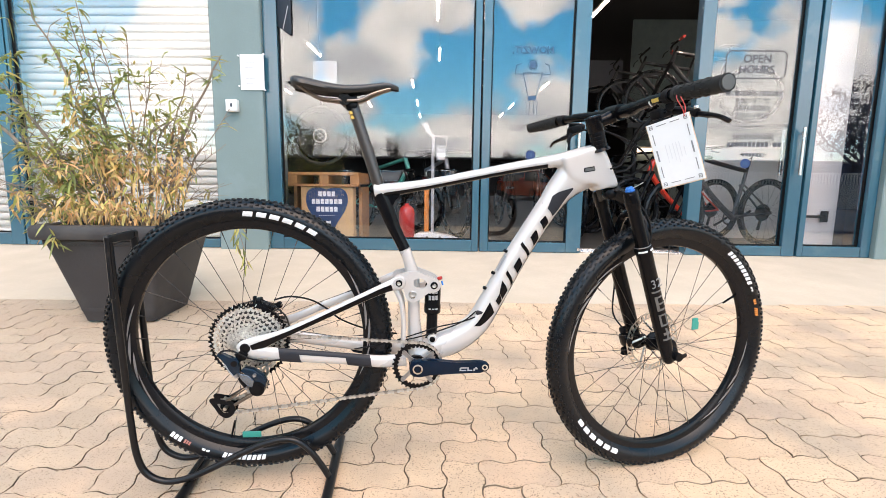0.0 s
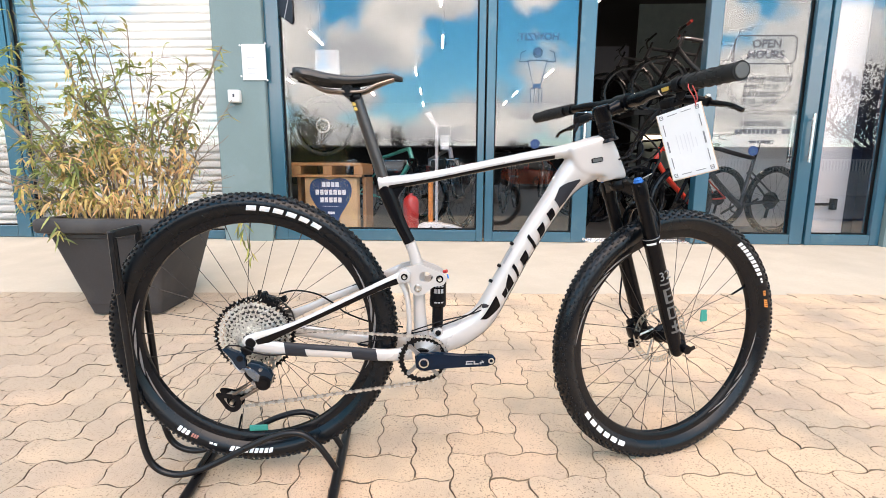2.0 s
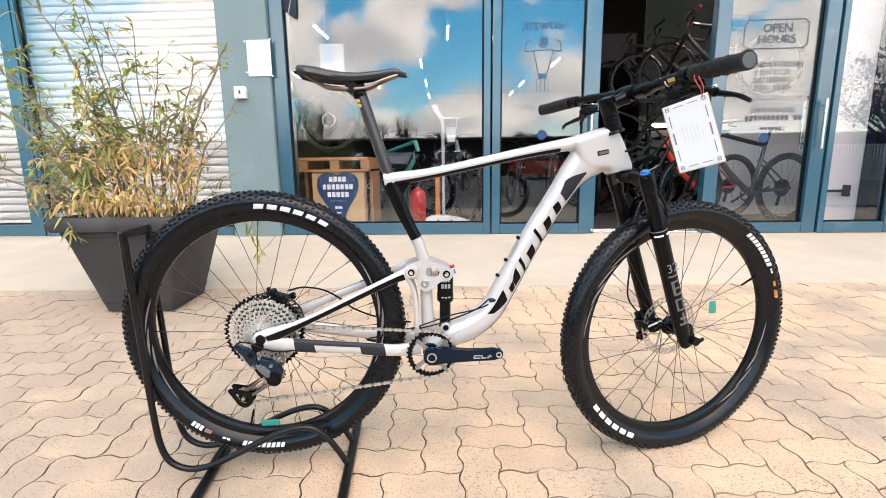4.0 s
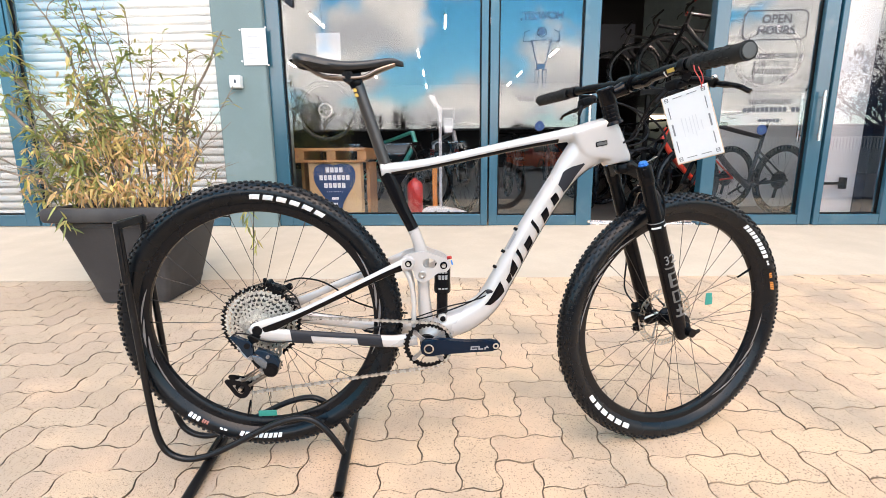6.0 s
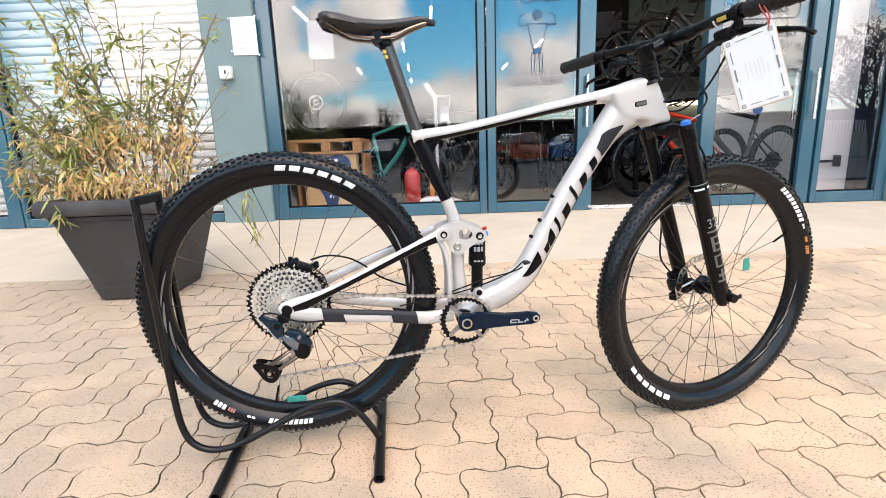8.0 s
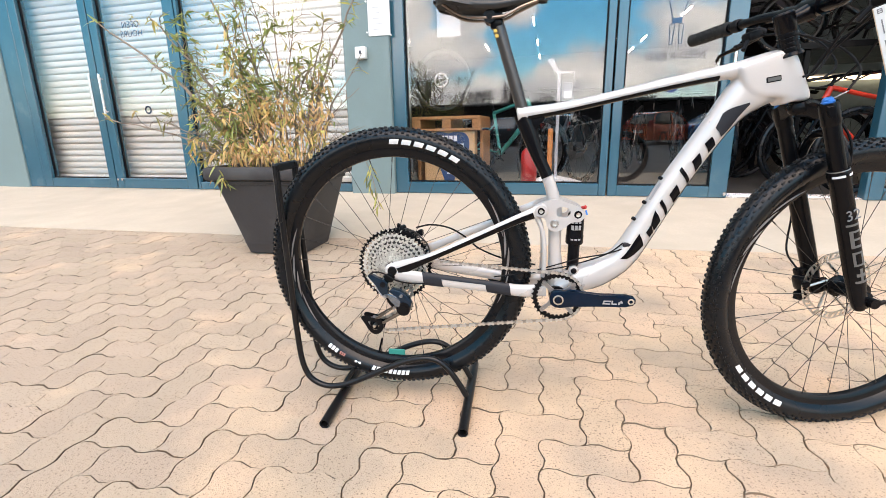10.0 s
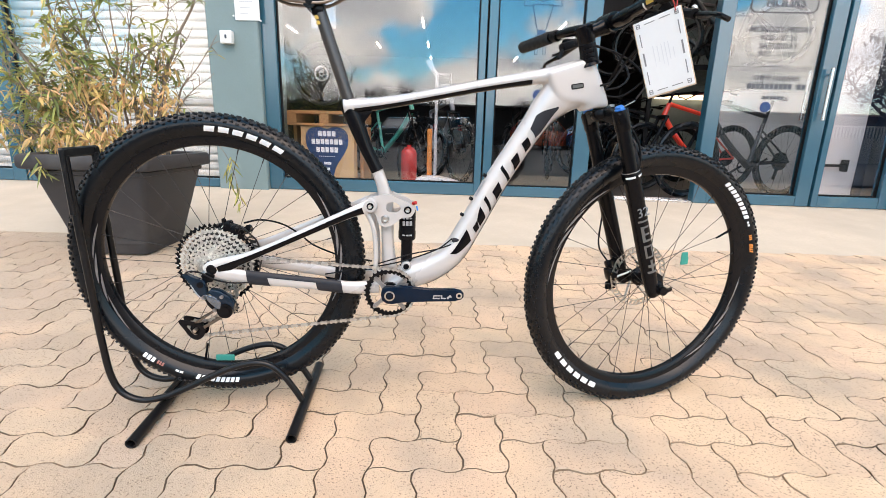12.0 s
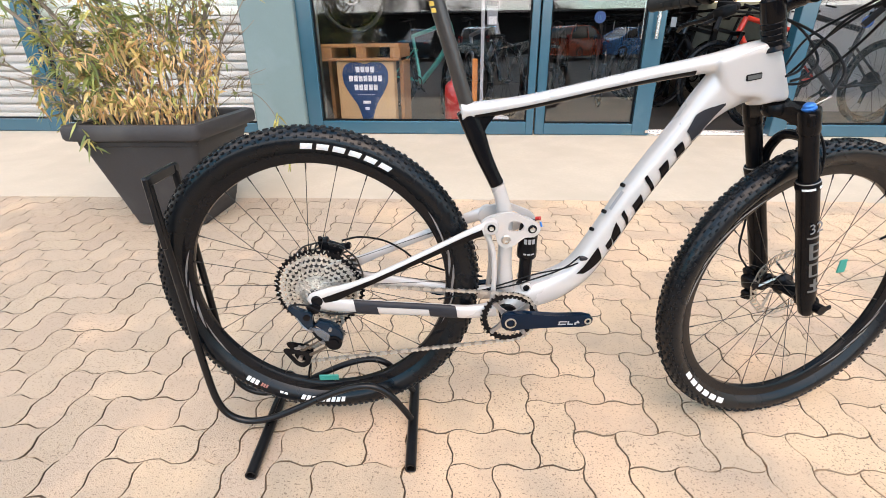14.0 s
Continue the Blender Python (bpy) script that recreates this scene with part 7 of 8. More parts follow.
def shrub(z0):
    rng = random.Random(23)
    root = thing("potted_shrub", Matrix.Translation((POT_C.x, POT_C.y, z0 + 0.49)), "straggly shrub with narrow green leaves and dried yellow lower growth", "shrub")
    green, dry = bmesh.new(), bmesh.new()

    def put(bm, p, d, big=1.0, yellow=0.25, bend=0.75, wide=1.0):
        leaf(bm, p, d, V((rng.gauss(0, 0.5), rng.gauss(0, 0.5), 1)), rng.uniform(0.042, 0.098) * big, rng.uniform(0.0095, 0.0185) * wide, rng.uniform(0.0, bend), 1 if rng.random() < yellow else 0)

    def tuft(p, d, n, big=1.0, yellow=0.3):
        """A rosette of leaves at a shoot's end."""
        for _ in range(n):
            put(green, p - d * rng.uniform(0, 0.05), d * 0.35 + V((rng.gauss(0, 0.9), rng.gauss(0, 0.9), rng.gauss(0.12, 0.6))), big, yellow)

    # stems: foot, end, thickness, how leafy
    stems = [
        ((-0.12, -0.05), (-0.42, -0.08, 1.20), 0.0075, 0.75), ((-0.08, 0.02), (-0.24, -0.04, 1.13), 0.006, 0.7), ((-0.02, 0.05), (-0.14, 0.04, 1.06), 0.005, 0.5),
        ((0.0, 0.0), (0.00, 0.06, 1.07), 0.005, 0.35), ((0.02, 0.05), (0.14, 0.06, 0.92), 0.005, 0.35), ((0.16, 0.0), (0.52, 0.06, 0.95), 0.0105, 0.5),
        ((0.18, 0.02), (0.33, 0.06, 0.86), 0.006, 0.6), ((0.20, 0.05), (0.50, 0.17, 0.68), 0.0045, 0.05), ((0.20, 0.08), (0.47, 0.17, 0.49), 0.004, 0.04),
        ((0.17, 0.1), (0.42, 0.08, 0.70), 0.004, 0.1), ((0.20, 0.0), (0.47, 0.12, 0.26), 0.003, 0.0), ((-0.16, -0.08), (-0.60, -0.08, 0.80), 0.007, 0.8),
        ((-0.18, -0.05), (-1.19, -0.08, 0.93), 0.011, 0.32), ((-0.17, 0.0), (-0.80, -0.04, 0.95), 0.0085, 0.55), ((-0.19, -0.1), (-1.18, -0.14, 0.34), 0.0075, 0.16),
        ((-0.20, -0.08), (-0.76, -0.1, 0.30), 0.005, 0.7), ((-0.20, -0.12), (-0.52, -0.14, 0.13), 0.004, 0.9), ((-0.18, 0.05), (-0.64, -0.04, 0.64), 0.005, 0.7),
        ((-0.12, 0.08), (-0.38, 0.05, 0.95), 0.005, 0.6), ((-0.05, -0.1), (-0.22, -0.1, 0.70), 0.006, 0.8), ((0.03, -0.12), (-0.02, -0.15, 0.56), 0.005, 0.9),
        ((0.14, -0.05), (0.30, -0.06, 0.64), 0.006, 0.9), ((0.10, -0.08), (0.20, -0.1, 0.56), 0.005, 0.7), ((-0.12, -0.16), (-0.16, -0.22, 0.32), 0.004, 0.9),
        ((-0.17, -0.15), (-0.42, -0.18, 0.45), 0.005, 0.9), ((-0.1, 0.1), (-0.30, 0.1, 1.26), 0.005, 0.5), ((0.19, -0.04), (0.33, -0.05, 0.5), 0.006, 0.3)]
    for k, (f, e, thick, leafy) in enumerate(stems):
        b, e = V((f[0], f[1], -0.02)), V(e)
        out = V((e.x, e.y, 0)) * 0.10
        mid = b.lerp(e, 0.5) + V((rng.uniform(-0.03, 0.03), rng.uniform(-0.03, 0.03), 0.05)) - out
        q = spline([b, b.lerp(mid, 0.55) + V((rng.uniform(-0.02, 0.02), 0, 0.015)), mid, e], 6)
        q = [p + 0.02 * min(1, p.z * 4) * V((noise.noise(p * 8 + V((k, 0, 0))), noise.noise(p * 8 + V((0, k, 0))), noise.noise(p * 8 + V((0, 0, k))))) for p in q]
        n = len(q)
        wood = bmesh.new()
        tube(wood, q, [1.5 * thick * (1 - 0.72 * i / (n - 1)) for i in range(n)], 6)
        shoots = []
        for j in range(int(12 + 14 * leafy) if leafy > 0.02 else 5):
            i = rng.randint(n // 3, n - 2)
            d = (q[i + 1] - q[i]).normalized()
            side = V((rng.gauss(0, 1), rng.gauss(0, 0.8), rng.gauss(0.1, 0.7))).normalized()
            ln = rng.uniform(0.06, 0.24) * (1.15 - 0.5 * i / n)
            w = V((rng.gauss(0, 0.2), rng.gauss(0, 0.2), rng.gauss(0, 0.2)))
            tw = spline([q[i], q[i] + (d * 0.8 + side).normalized() * ln * 0.5, q[i] + (d * 0.5 + side + w).normalized() * ln], 4)
            tube(wood, tw, [0.0025 * (1 - 0.6 * a / (len(tw) - 1)) for a in range(len(tw))], 5)
            shoots.append(tw)
            if rng.random() < 0.8:
                m = len(tw) // 2
                fork = [tw[m], tw[m] + (side + V((rng.gauss(0, 0.8), rng.gauss(0, 0.8), rng.gauss(0.2, 0.6)))).normalized() * ln * 0.5]
                tube(wood, fork, [0.0014, 0.0008], 4)
                shoots.append(fork)
        part("stem", wood, TWIG, root)
        for line in shoots:
            d = (line[-1] - line[-2]).normalized()
            p = line[-1]
            if rng.random() < leafy * 0.66 + 0.05:
                low = p.z < 0.38 and rng.random() < 0.4
                if low:
                    for _ in range(5):
                        put(dry, p, V((rng.gauss(0, 0.7), rng.gauss(0, 0.5), rng.gauss(-0.4, 0.6))), 0.6, 0.2)
                else:
                    tuft(p, d, rng.randint(2, 4), rng.uniform(0.4, 1.0))
            for i in range(1, len(line)):
                if rng.random() < leafy * 0.16:
                    put(green, line[i], d * 0.5 + V((rng.gauss(0, 0.7), rng.gauss(0, 0.7), rng.gauss(0, 0.5))), 0.85)
        for i in range(n // 2, n):
            for _ in range(2):
                if rng.random() < leafy * 0.22:
                    d = (q[i] - q[i - 1]).normalized()
                    put(green, q[i].lerp(q[i - 1], rng.random()), d * 0.6 + V((rng.gauss(0, 0.6), rng.gauss(0, 0.6), rng.gauss(0, 0.5))))
        if leafy > 0.1:
            tuft(q[-1], (q[-1] - q[-2]).normalized(), 5 if leafy < 0.5 else 7, 1.0)
    # fuller heads of green where several shoots meet
    for c, n, sp in (((-0.21, -0.10, 0.64), 8, 0.05), ((-0.24, -0.10, 0.58), 5, 0.05), ((-0.02, -0.15, 0.50), 9, 0.07), ((0.06, -0.14, 0.44), 5, 0.05), ((0.33, -0.04, 0.59), 7, 0.05), ((0.20, -0.1, 0.50), 6, 0.06),
                     ((-0.15, -0.20, 0.26), 8, 0.06), ((-0.10, -0.18, 0.31), 5, 0.05), ((-0.55, -0.08, 0.71), 7, 0.06), ((-0.41, -0.15, 0.41), 8, 0.06), ((-0.30, -0.18, 0.32), 7, 0.06), ((-0.48, -0.12, 0.54), 6, 0.06), ((-0.36, -0.16, 0.15), 5, 0.05), ((0.15, -0.14, 0.14), 4, 0.03), ((-0.30, -0.04, 0.86), 5, 0.06), ((0.0, 0.02, 0.84), 4, 0.06), ((-0.28, -0.16, 0.06), 5, 0.04), ((-0.40, -0.08, 1.08), 4, 0.07), ((-0.22, -0.04, 1.00), 4, 0.07), ((-0.62, -0.06, 0.84), 4, 0.07), ((-0.50, -0.08, 0.94), 4, 0.07), ((-0.78, -0.06, 0.80), 3, 0.06), ((-0.70, -0.10, 0.52), 4, 0.07), ((-0.12, 0.0, 0.88), 3, 0.06)):
        for _ in range(n * 7 // 10):
            p = V(c) + V((rng.gauss(0, sp), rng.gauss(0, sp), rng.gauss(0, sp)))
            d = V((rng.gauss(0, 1), rng.gauss(-0.2, 0.8), rng.gauss(0.3, 0.7))).normalized()
            tuft(p, d, rng.randint(5, 9), 0.95, 0.22)
    # dried growth: hanging bunches over the soil and up the middle
    for c, n, sp, up in (((-0.14, -0.2, 0.08), 130, (0.10, 0.05, 0.05), 0.3), ((0.03, -0.2, 0.09), 150, (0.10, 0.05, 0.06), 0.3), ((0.15, -0.15, 0.05), 60, (0.06, 0.06, 0.04), 0.4), ((-0.05, -0.14, 0.30), 110, (0.06, 0.05, 0.07), 0.5), ((0.04, -0.12, 0.36), 60, (0.05, 0.05, 0.06), 0.5), ((0.17, -0.08, 0.30), 110, (0.07, 0.05, 0.09), 0.5), ((0.32, -0.04, 0.36), 70, (0.025, 0.03, 0.10), 0.5), ((0.26, -0.06, 0.2), 40, (0.03, 0.03, 0.1), 0.5), ((-0.20, -0.1, 0.70), 26, (0.03, 0.03, 0.08), 0.5), ((-0.18, -0.1, 0.5), 40, (0.05, 0.05, 0.08), 0.5), ((0.07, 0.02, 0.6), 24, (0.06, 0.05, 0.08), 0.5)):
        for _ in range(n):
            p = V(c) + V((rng.gauss(0, sp[0]), rng.gauss(0, sp[1]), abs(rng.gauss(0, sp[2])) if c[2] < 0.1 else rng.gauss(0, sp[2])))
            p.x, p.y = max(-0.30, min(0.36, p.x)), max(-0.27, min(0.2, p.y))
            d = V((rng.gauss(0, 0.8), rng.gauss(0, 0.7), 0.8 if rng.random() < up else -0.8))
            leaf(dry, p, d, V((rng.gauss(0, 0.6), 1, 0.2)), rng.uniform(0.025, 0.062), rng.uniform(0.009, 0.018), rng.uniform(0, 0.9), 0 if rng.random() < 0.85 else 1)
    # pale dead canes
    wood = bmesh.new()
    for _ in range(34):
        b = V((rng.uniform(-0.22, 0.24), rng.uniform(-0.2, 0.12), -0.01))
        e = b + V((rng.gauss(0, 0.10) + b.x * 0.5, rng.gauss(0, 0.06), rng.uniform(0.2, 0.62)))
        tube(wood, [b, b.lerp(e, 0.5) + V((rng.gauss(0, 0.015), rng.gauss(0, 0.015), 0)), e], [0.0028, 0.0022, 0.001], 5)
    tagged(part("dead_cane_tangle", wood, LEAF_D, root, "thin dead straw-coloured canes"), kind="stuff")
    # one spray hanging over the rim, another trailing by the pillar
    for o, n in ((V((-0.20, -0.33, 0.06)), 13), (V((0.44, 0.31, 0.02)), 22)):
        for k in range(n):
            t = k / n
            p = o + V((0.06 * t + rng.gauss(0, 0.015), -0.02 * t + rng.gauss(0, 0.015), -0.12 * t if o.x < 0 else -0.30 * t))
            leaf(green, p, V((rng.gauss(0, 0.6), rng.gauss(-0.2, 0.5), -0.8)), V((0, 1, 0)), rng.uniform(0.04, 0.09), 0.012, 0.2, 0 if rng.random() < 0.5 else 1)
    wood = bmesh.new()
    tube(wood, spline([(0.12, 0.1, 0.0), (0.32, 0.22, 0.14), (0.43, 0.31, 0.02), (0.51, 0.31, -0.28)], 7), 0.0022, 5)
    part("stem", wood, TWIG, root)
    tagged(part("green_leaves", green, [LEAF, LEAF_Y], root, "narrow green leaves", smooth=0), kind="stuff")
    tagged(part("dried_leaves", dry, [LEAF_D, LEAF_Y], root, "dried yellow-brown leaves", smooth=0), kind="stuff")


shrub(planter())


# ---- inside the shop ----
def ceiling_tubes():
    spots = [(-2.95, 9.9), (-3.0, 16.8), (-5.15, 14.4), (-0.18, 7.5), (-0.25, 10.2), (-1.12, 13.3), (-1.25, 16.5), (-1.4, 19.6), (2.65, 13.5), (2.1, 17.0), (1.95, 19.3), (2.40, 7.5)]
    first = thing("strip_light", Matrix.Translation((spots[0][0], spots[0][1], 3.6)), "lit fluorescent strip light hung under the dark ceiling", "strip light", "strip lights in the shop")
    bm = bmesh.new()
    box(bm, *bx(-0.03, 0.03, 0.13, 1.09, 0.025, 0.06), bevel=0.006)
    rod(bm, (0, 0.25, 0.055), (0, 0.25, 0.6), 0.0015, 6)
    rod(bm, (0, 0.97, 0.055), (0, 0.97, 0.6), 0.0015, 6)
    part("fitting", bm, WHITE, first)
    bm = bmesh.new()
    rod(bm, (0, 0.15, 0), (0, 1.07, 0), 0.013, 10)
    part("tube", bm, TUBE_GLOW, first, "glowing tube")
    for x, y in spots[1:]:
        copy_thing(first, Matrix.Translation((x, y, 3.6)) @ Matrix.Rotation(radians(3.0), 4, "Z"))
    # two unseen fill lights, added to brighten the panel behind the bikes
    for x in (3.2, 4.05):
        near = thing("strip_light", Matrix.Translation((x, 4.75, 3.6)), "unseen fill strip light added inside the shop door", "strip light", "strip lights in the shop")
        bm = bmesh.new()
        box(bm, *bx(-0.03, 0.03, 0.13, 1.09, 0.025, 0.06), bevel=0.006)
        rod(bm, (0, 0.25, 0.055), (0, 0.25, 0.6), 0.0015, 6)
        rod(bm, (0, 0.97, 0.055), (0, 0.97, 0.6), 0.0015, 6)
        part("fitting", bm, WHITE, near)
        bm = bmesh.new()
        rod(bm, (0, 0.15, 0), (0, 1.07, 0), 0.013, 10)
        part("tube", bm, FILL_TUBE, near, "glowing tube")


ceiling_tubes()


def shop_bike(m, colour, label, name="stock_bike", group="stock bikes", plain=False):
    """A display bicycle of fewer parts. Local x forward, wheels 0.73 m."""
    b = thing(name, m, label, "bicycle", group)
    R = 0.355
    for x in (0.0, 1.12):
        bm = bmesh.new()
        prof = [(R - 0.022 + 0.024 * math.cos(radians(a)), 0.024 * math.sin(radians(a))) for a in range(0, 360, 45)]
        lathe(bm, prof, 40, Matrix.Translation((x, 0, R)) @ TO_Y, close=True)
        t = part("wheel", bm, RUBBER, b, "wheel with black tyre")
        bm = bmesh.new()
        lathe(bm, [(0.29, 0.010), (0.315, 0.012), (0.315, -0.012), (0.29, -0.010)], 40, Matrix.Translation((x, 0, R)) @ TO_Y, close=True)
        lathe(bm, [(0.0, 0.04), (0.02, 0.04), (0.02, -0.04), (0, -0.04)], 12, Matrix.Translation((x, 0, R)) @ TO_Y)
        part("rim", bm, RIM, t)
        bm = bmesh.new()
        for k in range(20):
            a = 2 * math.pi * k / 20
            rod(bm, (x, 0.025 * (1 if k % 2 else -1), R), (x + 0.29 * math.cos(a), 0, R + 0.29 * math.sin(a)), 0.0012, 4)
        part("spokes", bm, BLACK, t, smooth=0)
    bm = bmesh.new()
    HT, HB, SB, ST_ = (0.87, 0, 0.90), (0.92, 0, 0.78), (0.42, 0, 0.30), (0.30, 0, 0.78)
    tube(bm, spline([HT, (0.6, 0, 0.84), ST_], 4), 0.021, 10)
    tube(bm, spline([HB, (0.72, 0, 0.55), SB], 5), 0.028, 10)
    rod(bm, HB, HT, 0.026, 12)
    rod(bm, SB, ST_, 0.018, 10)
    for s in (-1, 1):
        rod(bm, (0.40, s * 0.03, 0.32), (0.0, s * 0.06, R), 0.010, 8)
        rod(bm, (0.34, s * 0.03, 0.64), (0.0, s * 0.06, R), 0.009, 8)
    part("frame", bm, colour, b)
    bm = bmesh.new()
    for s in (-1, 1):
        rod(bm, (0.93, s * 0.06, 0.76), (1.12, s * 0.06, R), 0.018, 10)
    box(bm, (0.93, 0, 0.765), (0.05, 0.15, 0.035), bevel=0.01)
    rod(bm, (0.915, 0, 0.78), (0.85, 0, 0.98), 0.014, 10)
    part("fork", bm, BLACK, b)
    bm = bmesh.new()
    tube(bm, spline([(0.86, -0.37, 0.99), (0.91, -0.1, 0.985), (0.92, 0, 0.98), (0.91, 0.1, 0.985), (0.86, 0.37, 0.99)], 4), 0.013, 8)
    for s in (-1, 1):
        tube(bm, [(0.93, s * 0.2, 0.98), (0.97, s * 0.24, 0.95), (0.97, s * 0.33, 0.93)], 0.006, 6)
    part("handlebar", bm, BLACK, b)
    bm = bmesh.new()
    rod(bm, ST_, (0.255, 0, 0.93), 0.014, 10)
    prism(bm, [(0.10, 0.955), (0.15, 0.968), (0.37, 0.955), (0.375, 0.943), (0.22, 0.938), (0.13, 0.925)], -0.035, 0.035, 0.01)
    part("saddle", bm, PLASTIC, b)
    bm = bmesh.new()
    o = toothed(0.075, 32, 0.004)
    ring_plate(bm, o, scaled(o, 0.8), -0.05, -0.046, Matrix.Translation((0.42, 0, 0.30)))
    part("chainring", bm, BLACK, b)
    for s in (-1, 1):
        bm = bmesh.new()
        rod(bm, (0.42, s * 0.07, 0.30), (0.42 - s * 0.14, s * 0.075, 0.30 + s * 0.08), 0.011, 8)
        part("crank_arm", bm, BLACK, b)
    bm = bmesh.new()
    o = toothed(0.09, 40, 0.004)
    ring_plate(bm, o, scaled(o, 0.25), -0.05, -0.03, Matrix.Translation((0, 0, R)))
    part("cassette", bm, BLACK, b)
    bm = bmesh.new()
    rod(bm, (0.0, -0.05, 0.30), (0.03, -0.05, 0.17), 0.014, 8)
    part("derailleur", bm, BLACK, b)
    if "row" in group:
        bm = bmesh.new()
        box(bm, (0.95, -0.16, 0.90), (0.07, 0.004, 0.10), bevel=0.001, m=None)
        part("tag", bm, PAPER, b, "white price tag")
    return b


TEAL = mat("teal_paint", (0.05, 0.46, 0.38), 0.35, coat=0.3)
DARKPAINT = mat("dark_bike_paint", (0.022, 0.024, 0.028), 0.35, coat=0.3)
SF = 0.2


def stand_pose(x, y, turn, z=SF):
    return Matrix.Translation((x, y, z)) @ Matrix.Rotation(radians(turn), 4, "Z")


shop_bike(stand_pose(-1.14, 6.17, -40), TEAL, "teal mountain bike standing askew behind the shop window")
shop_bike(stand_pose(-0.41, 6.34, -62), mat("grey_bike_paint", (0.25, 0.26, 0.28), 0.35, coat=0.3), "grey mountain bike standing askew behind the shop window")
shop_bike(stand_pose(3.376, 5.1, 195), DARKPAINT, "black mountain bike standing behind the glass door")
shop_bike(stand_pose(3.12, 5.62, 197), mat("red_bike_paint", (0.80, 0.055, 0.03), 0.35, coat=0.3), "red mountain bike standing inside the doorway")
dark = shop_bike(stand_pose(1.22, 6.2, 82), DARKPAINT, "dark mountain bike in a row inside the shop", group="row of bikes in the shop")
for x, y, a in ((1.5, 7.6, 80), (1.85, 7.8, 76), (2.2, 8.0, 79), (0.8, 7.4, 74), (2.6, 8.2, 77), (2.95, 6.50, 196), (2.9, 6.92, 198), (2.85, 7.35, 197), (1.62, 5.75, 84)):
    copy_thing(dark, stand_pose(x, y, a))
up = shop_bike(stand_pose(3.5, 6.62, 166, 1.58), DARKPAINT, "dark mountain bike on a raised rack against a grey wall", group="bikes on the raised rack")
copy_thing(up, stand_pose(3.3, 7.1, 164, 1.58))
red_grips = shop_bike(stand_pose(3.70, 6.12, 166, 1.58), DARKPAINT, "dark bike with red grips on a raised rack", group="bikes on the raised rack")
for s in (-1, 1):
    bm = bmesh.new()
    rod(bm, (0.877, s * 0.25, 0.989), (0.859, s * 0.375, 0.990), 0.0175, 12)
    part("grip", bm, RED, red_grips, "red rubber grip")


def hung_wheel():
    """A spare wheel on a long hook, with a white disc at its hub."""
    w = thing("hanging_wheel", Matrix.Translation((-1.54, 5.9, 1.376)), "spare bicycle wheel with a white brake disc hanging from a hook", "bicycle wheel")
    bm = bmesh.new()
    lathe(bm, [(0.333 + 0.024 * math.cos(radians(a)), 0.024 * math.sin(radians(a))) for a in range(0, 360, 45)], 48, TO_Y, close=True)
    part("tyre", bm, mat("dusty_tyre_rubber", (0.05, 0.06, 0.065), 0.6, var=0.2), w)
    bm = bmesh.new()
    lathe(bm, [(0.29, 0.010), (0.315, 0.012), (0.315, -0.012), (0.29, -0.010)], 48, TO_Y, close=True)
    part("rim", bm, RIM, w)
    bm = bmesh.new()
    lathe(bm, [(0.0, 0.05), (0.012, 0.05), (0.02, 0.03), (0.02, -0.03), (0.012, -0.05), (0, -0.05)], 14, TO_Y)
    part("hub", bm, BLACK, w)
    for k in range(16):
        a = 2 * math.pi * k / 16
        bm = bmesh.new()
        rod(bm, (0.018 * math.cos(a + 1), 0.025 * (1 if k % 2 else -1), 0.018 * math.sin(a + 1)), (0.29 * math.cos(a), 0, 0.29 * math.sin(a)), 0.0012, 5)
        part("spoke", bm, BLACK, w, smooth=0)
    bm = bmesh.new()
    ring_plate(bm, circle(0, 0, 0.086, 36), circle(0, 0, 0.068, 36), -0.040, -0.037)
    ring_plate(bm, circle(0, 0, 0.030, 24), circle(0, 0, 0.018, 24), -0.040, -0.037)
    for k in range(6):
        a = 2 * math.pi * k / 6
        rod(bm, (0.026 * math.cos(a - 0.5), -0.0385, 0.026 * math.sin(a - 0.5)), (0.070 * math.cos(a), -0.0385, 0.070 * math.sin(a)), 0.004, 6)
    part("brake_disc", bm, WHITE, w, "white spoked brake disc")
    bm = bmesh.new()
    tube(bm, spline([(-0.02, -0.03, 0.285), (0.0, 0, 0.280), (0.02, 0.03, 0.30), (0.012, 0.03, 0.42), (0.0, 0, 0.5), (0, 0, 2.55)], 5), 0.008, 8)
    part("hook", bm, BLACK, w, "long black hook")


hung_wheel()


def boxed(*r):
    bm = bmesh.new()
    box(bm, *bx(*r), bevel=0.003)
    return bm


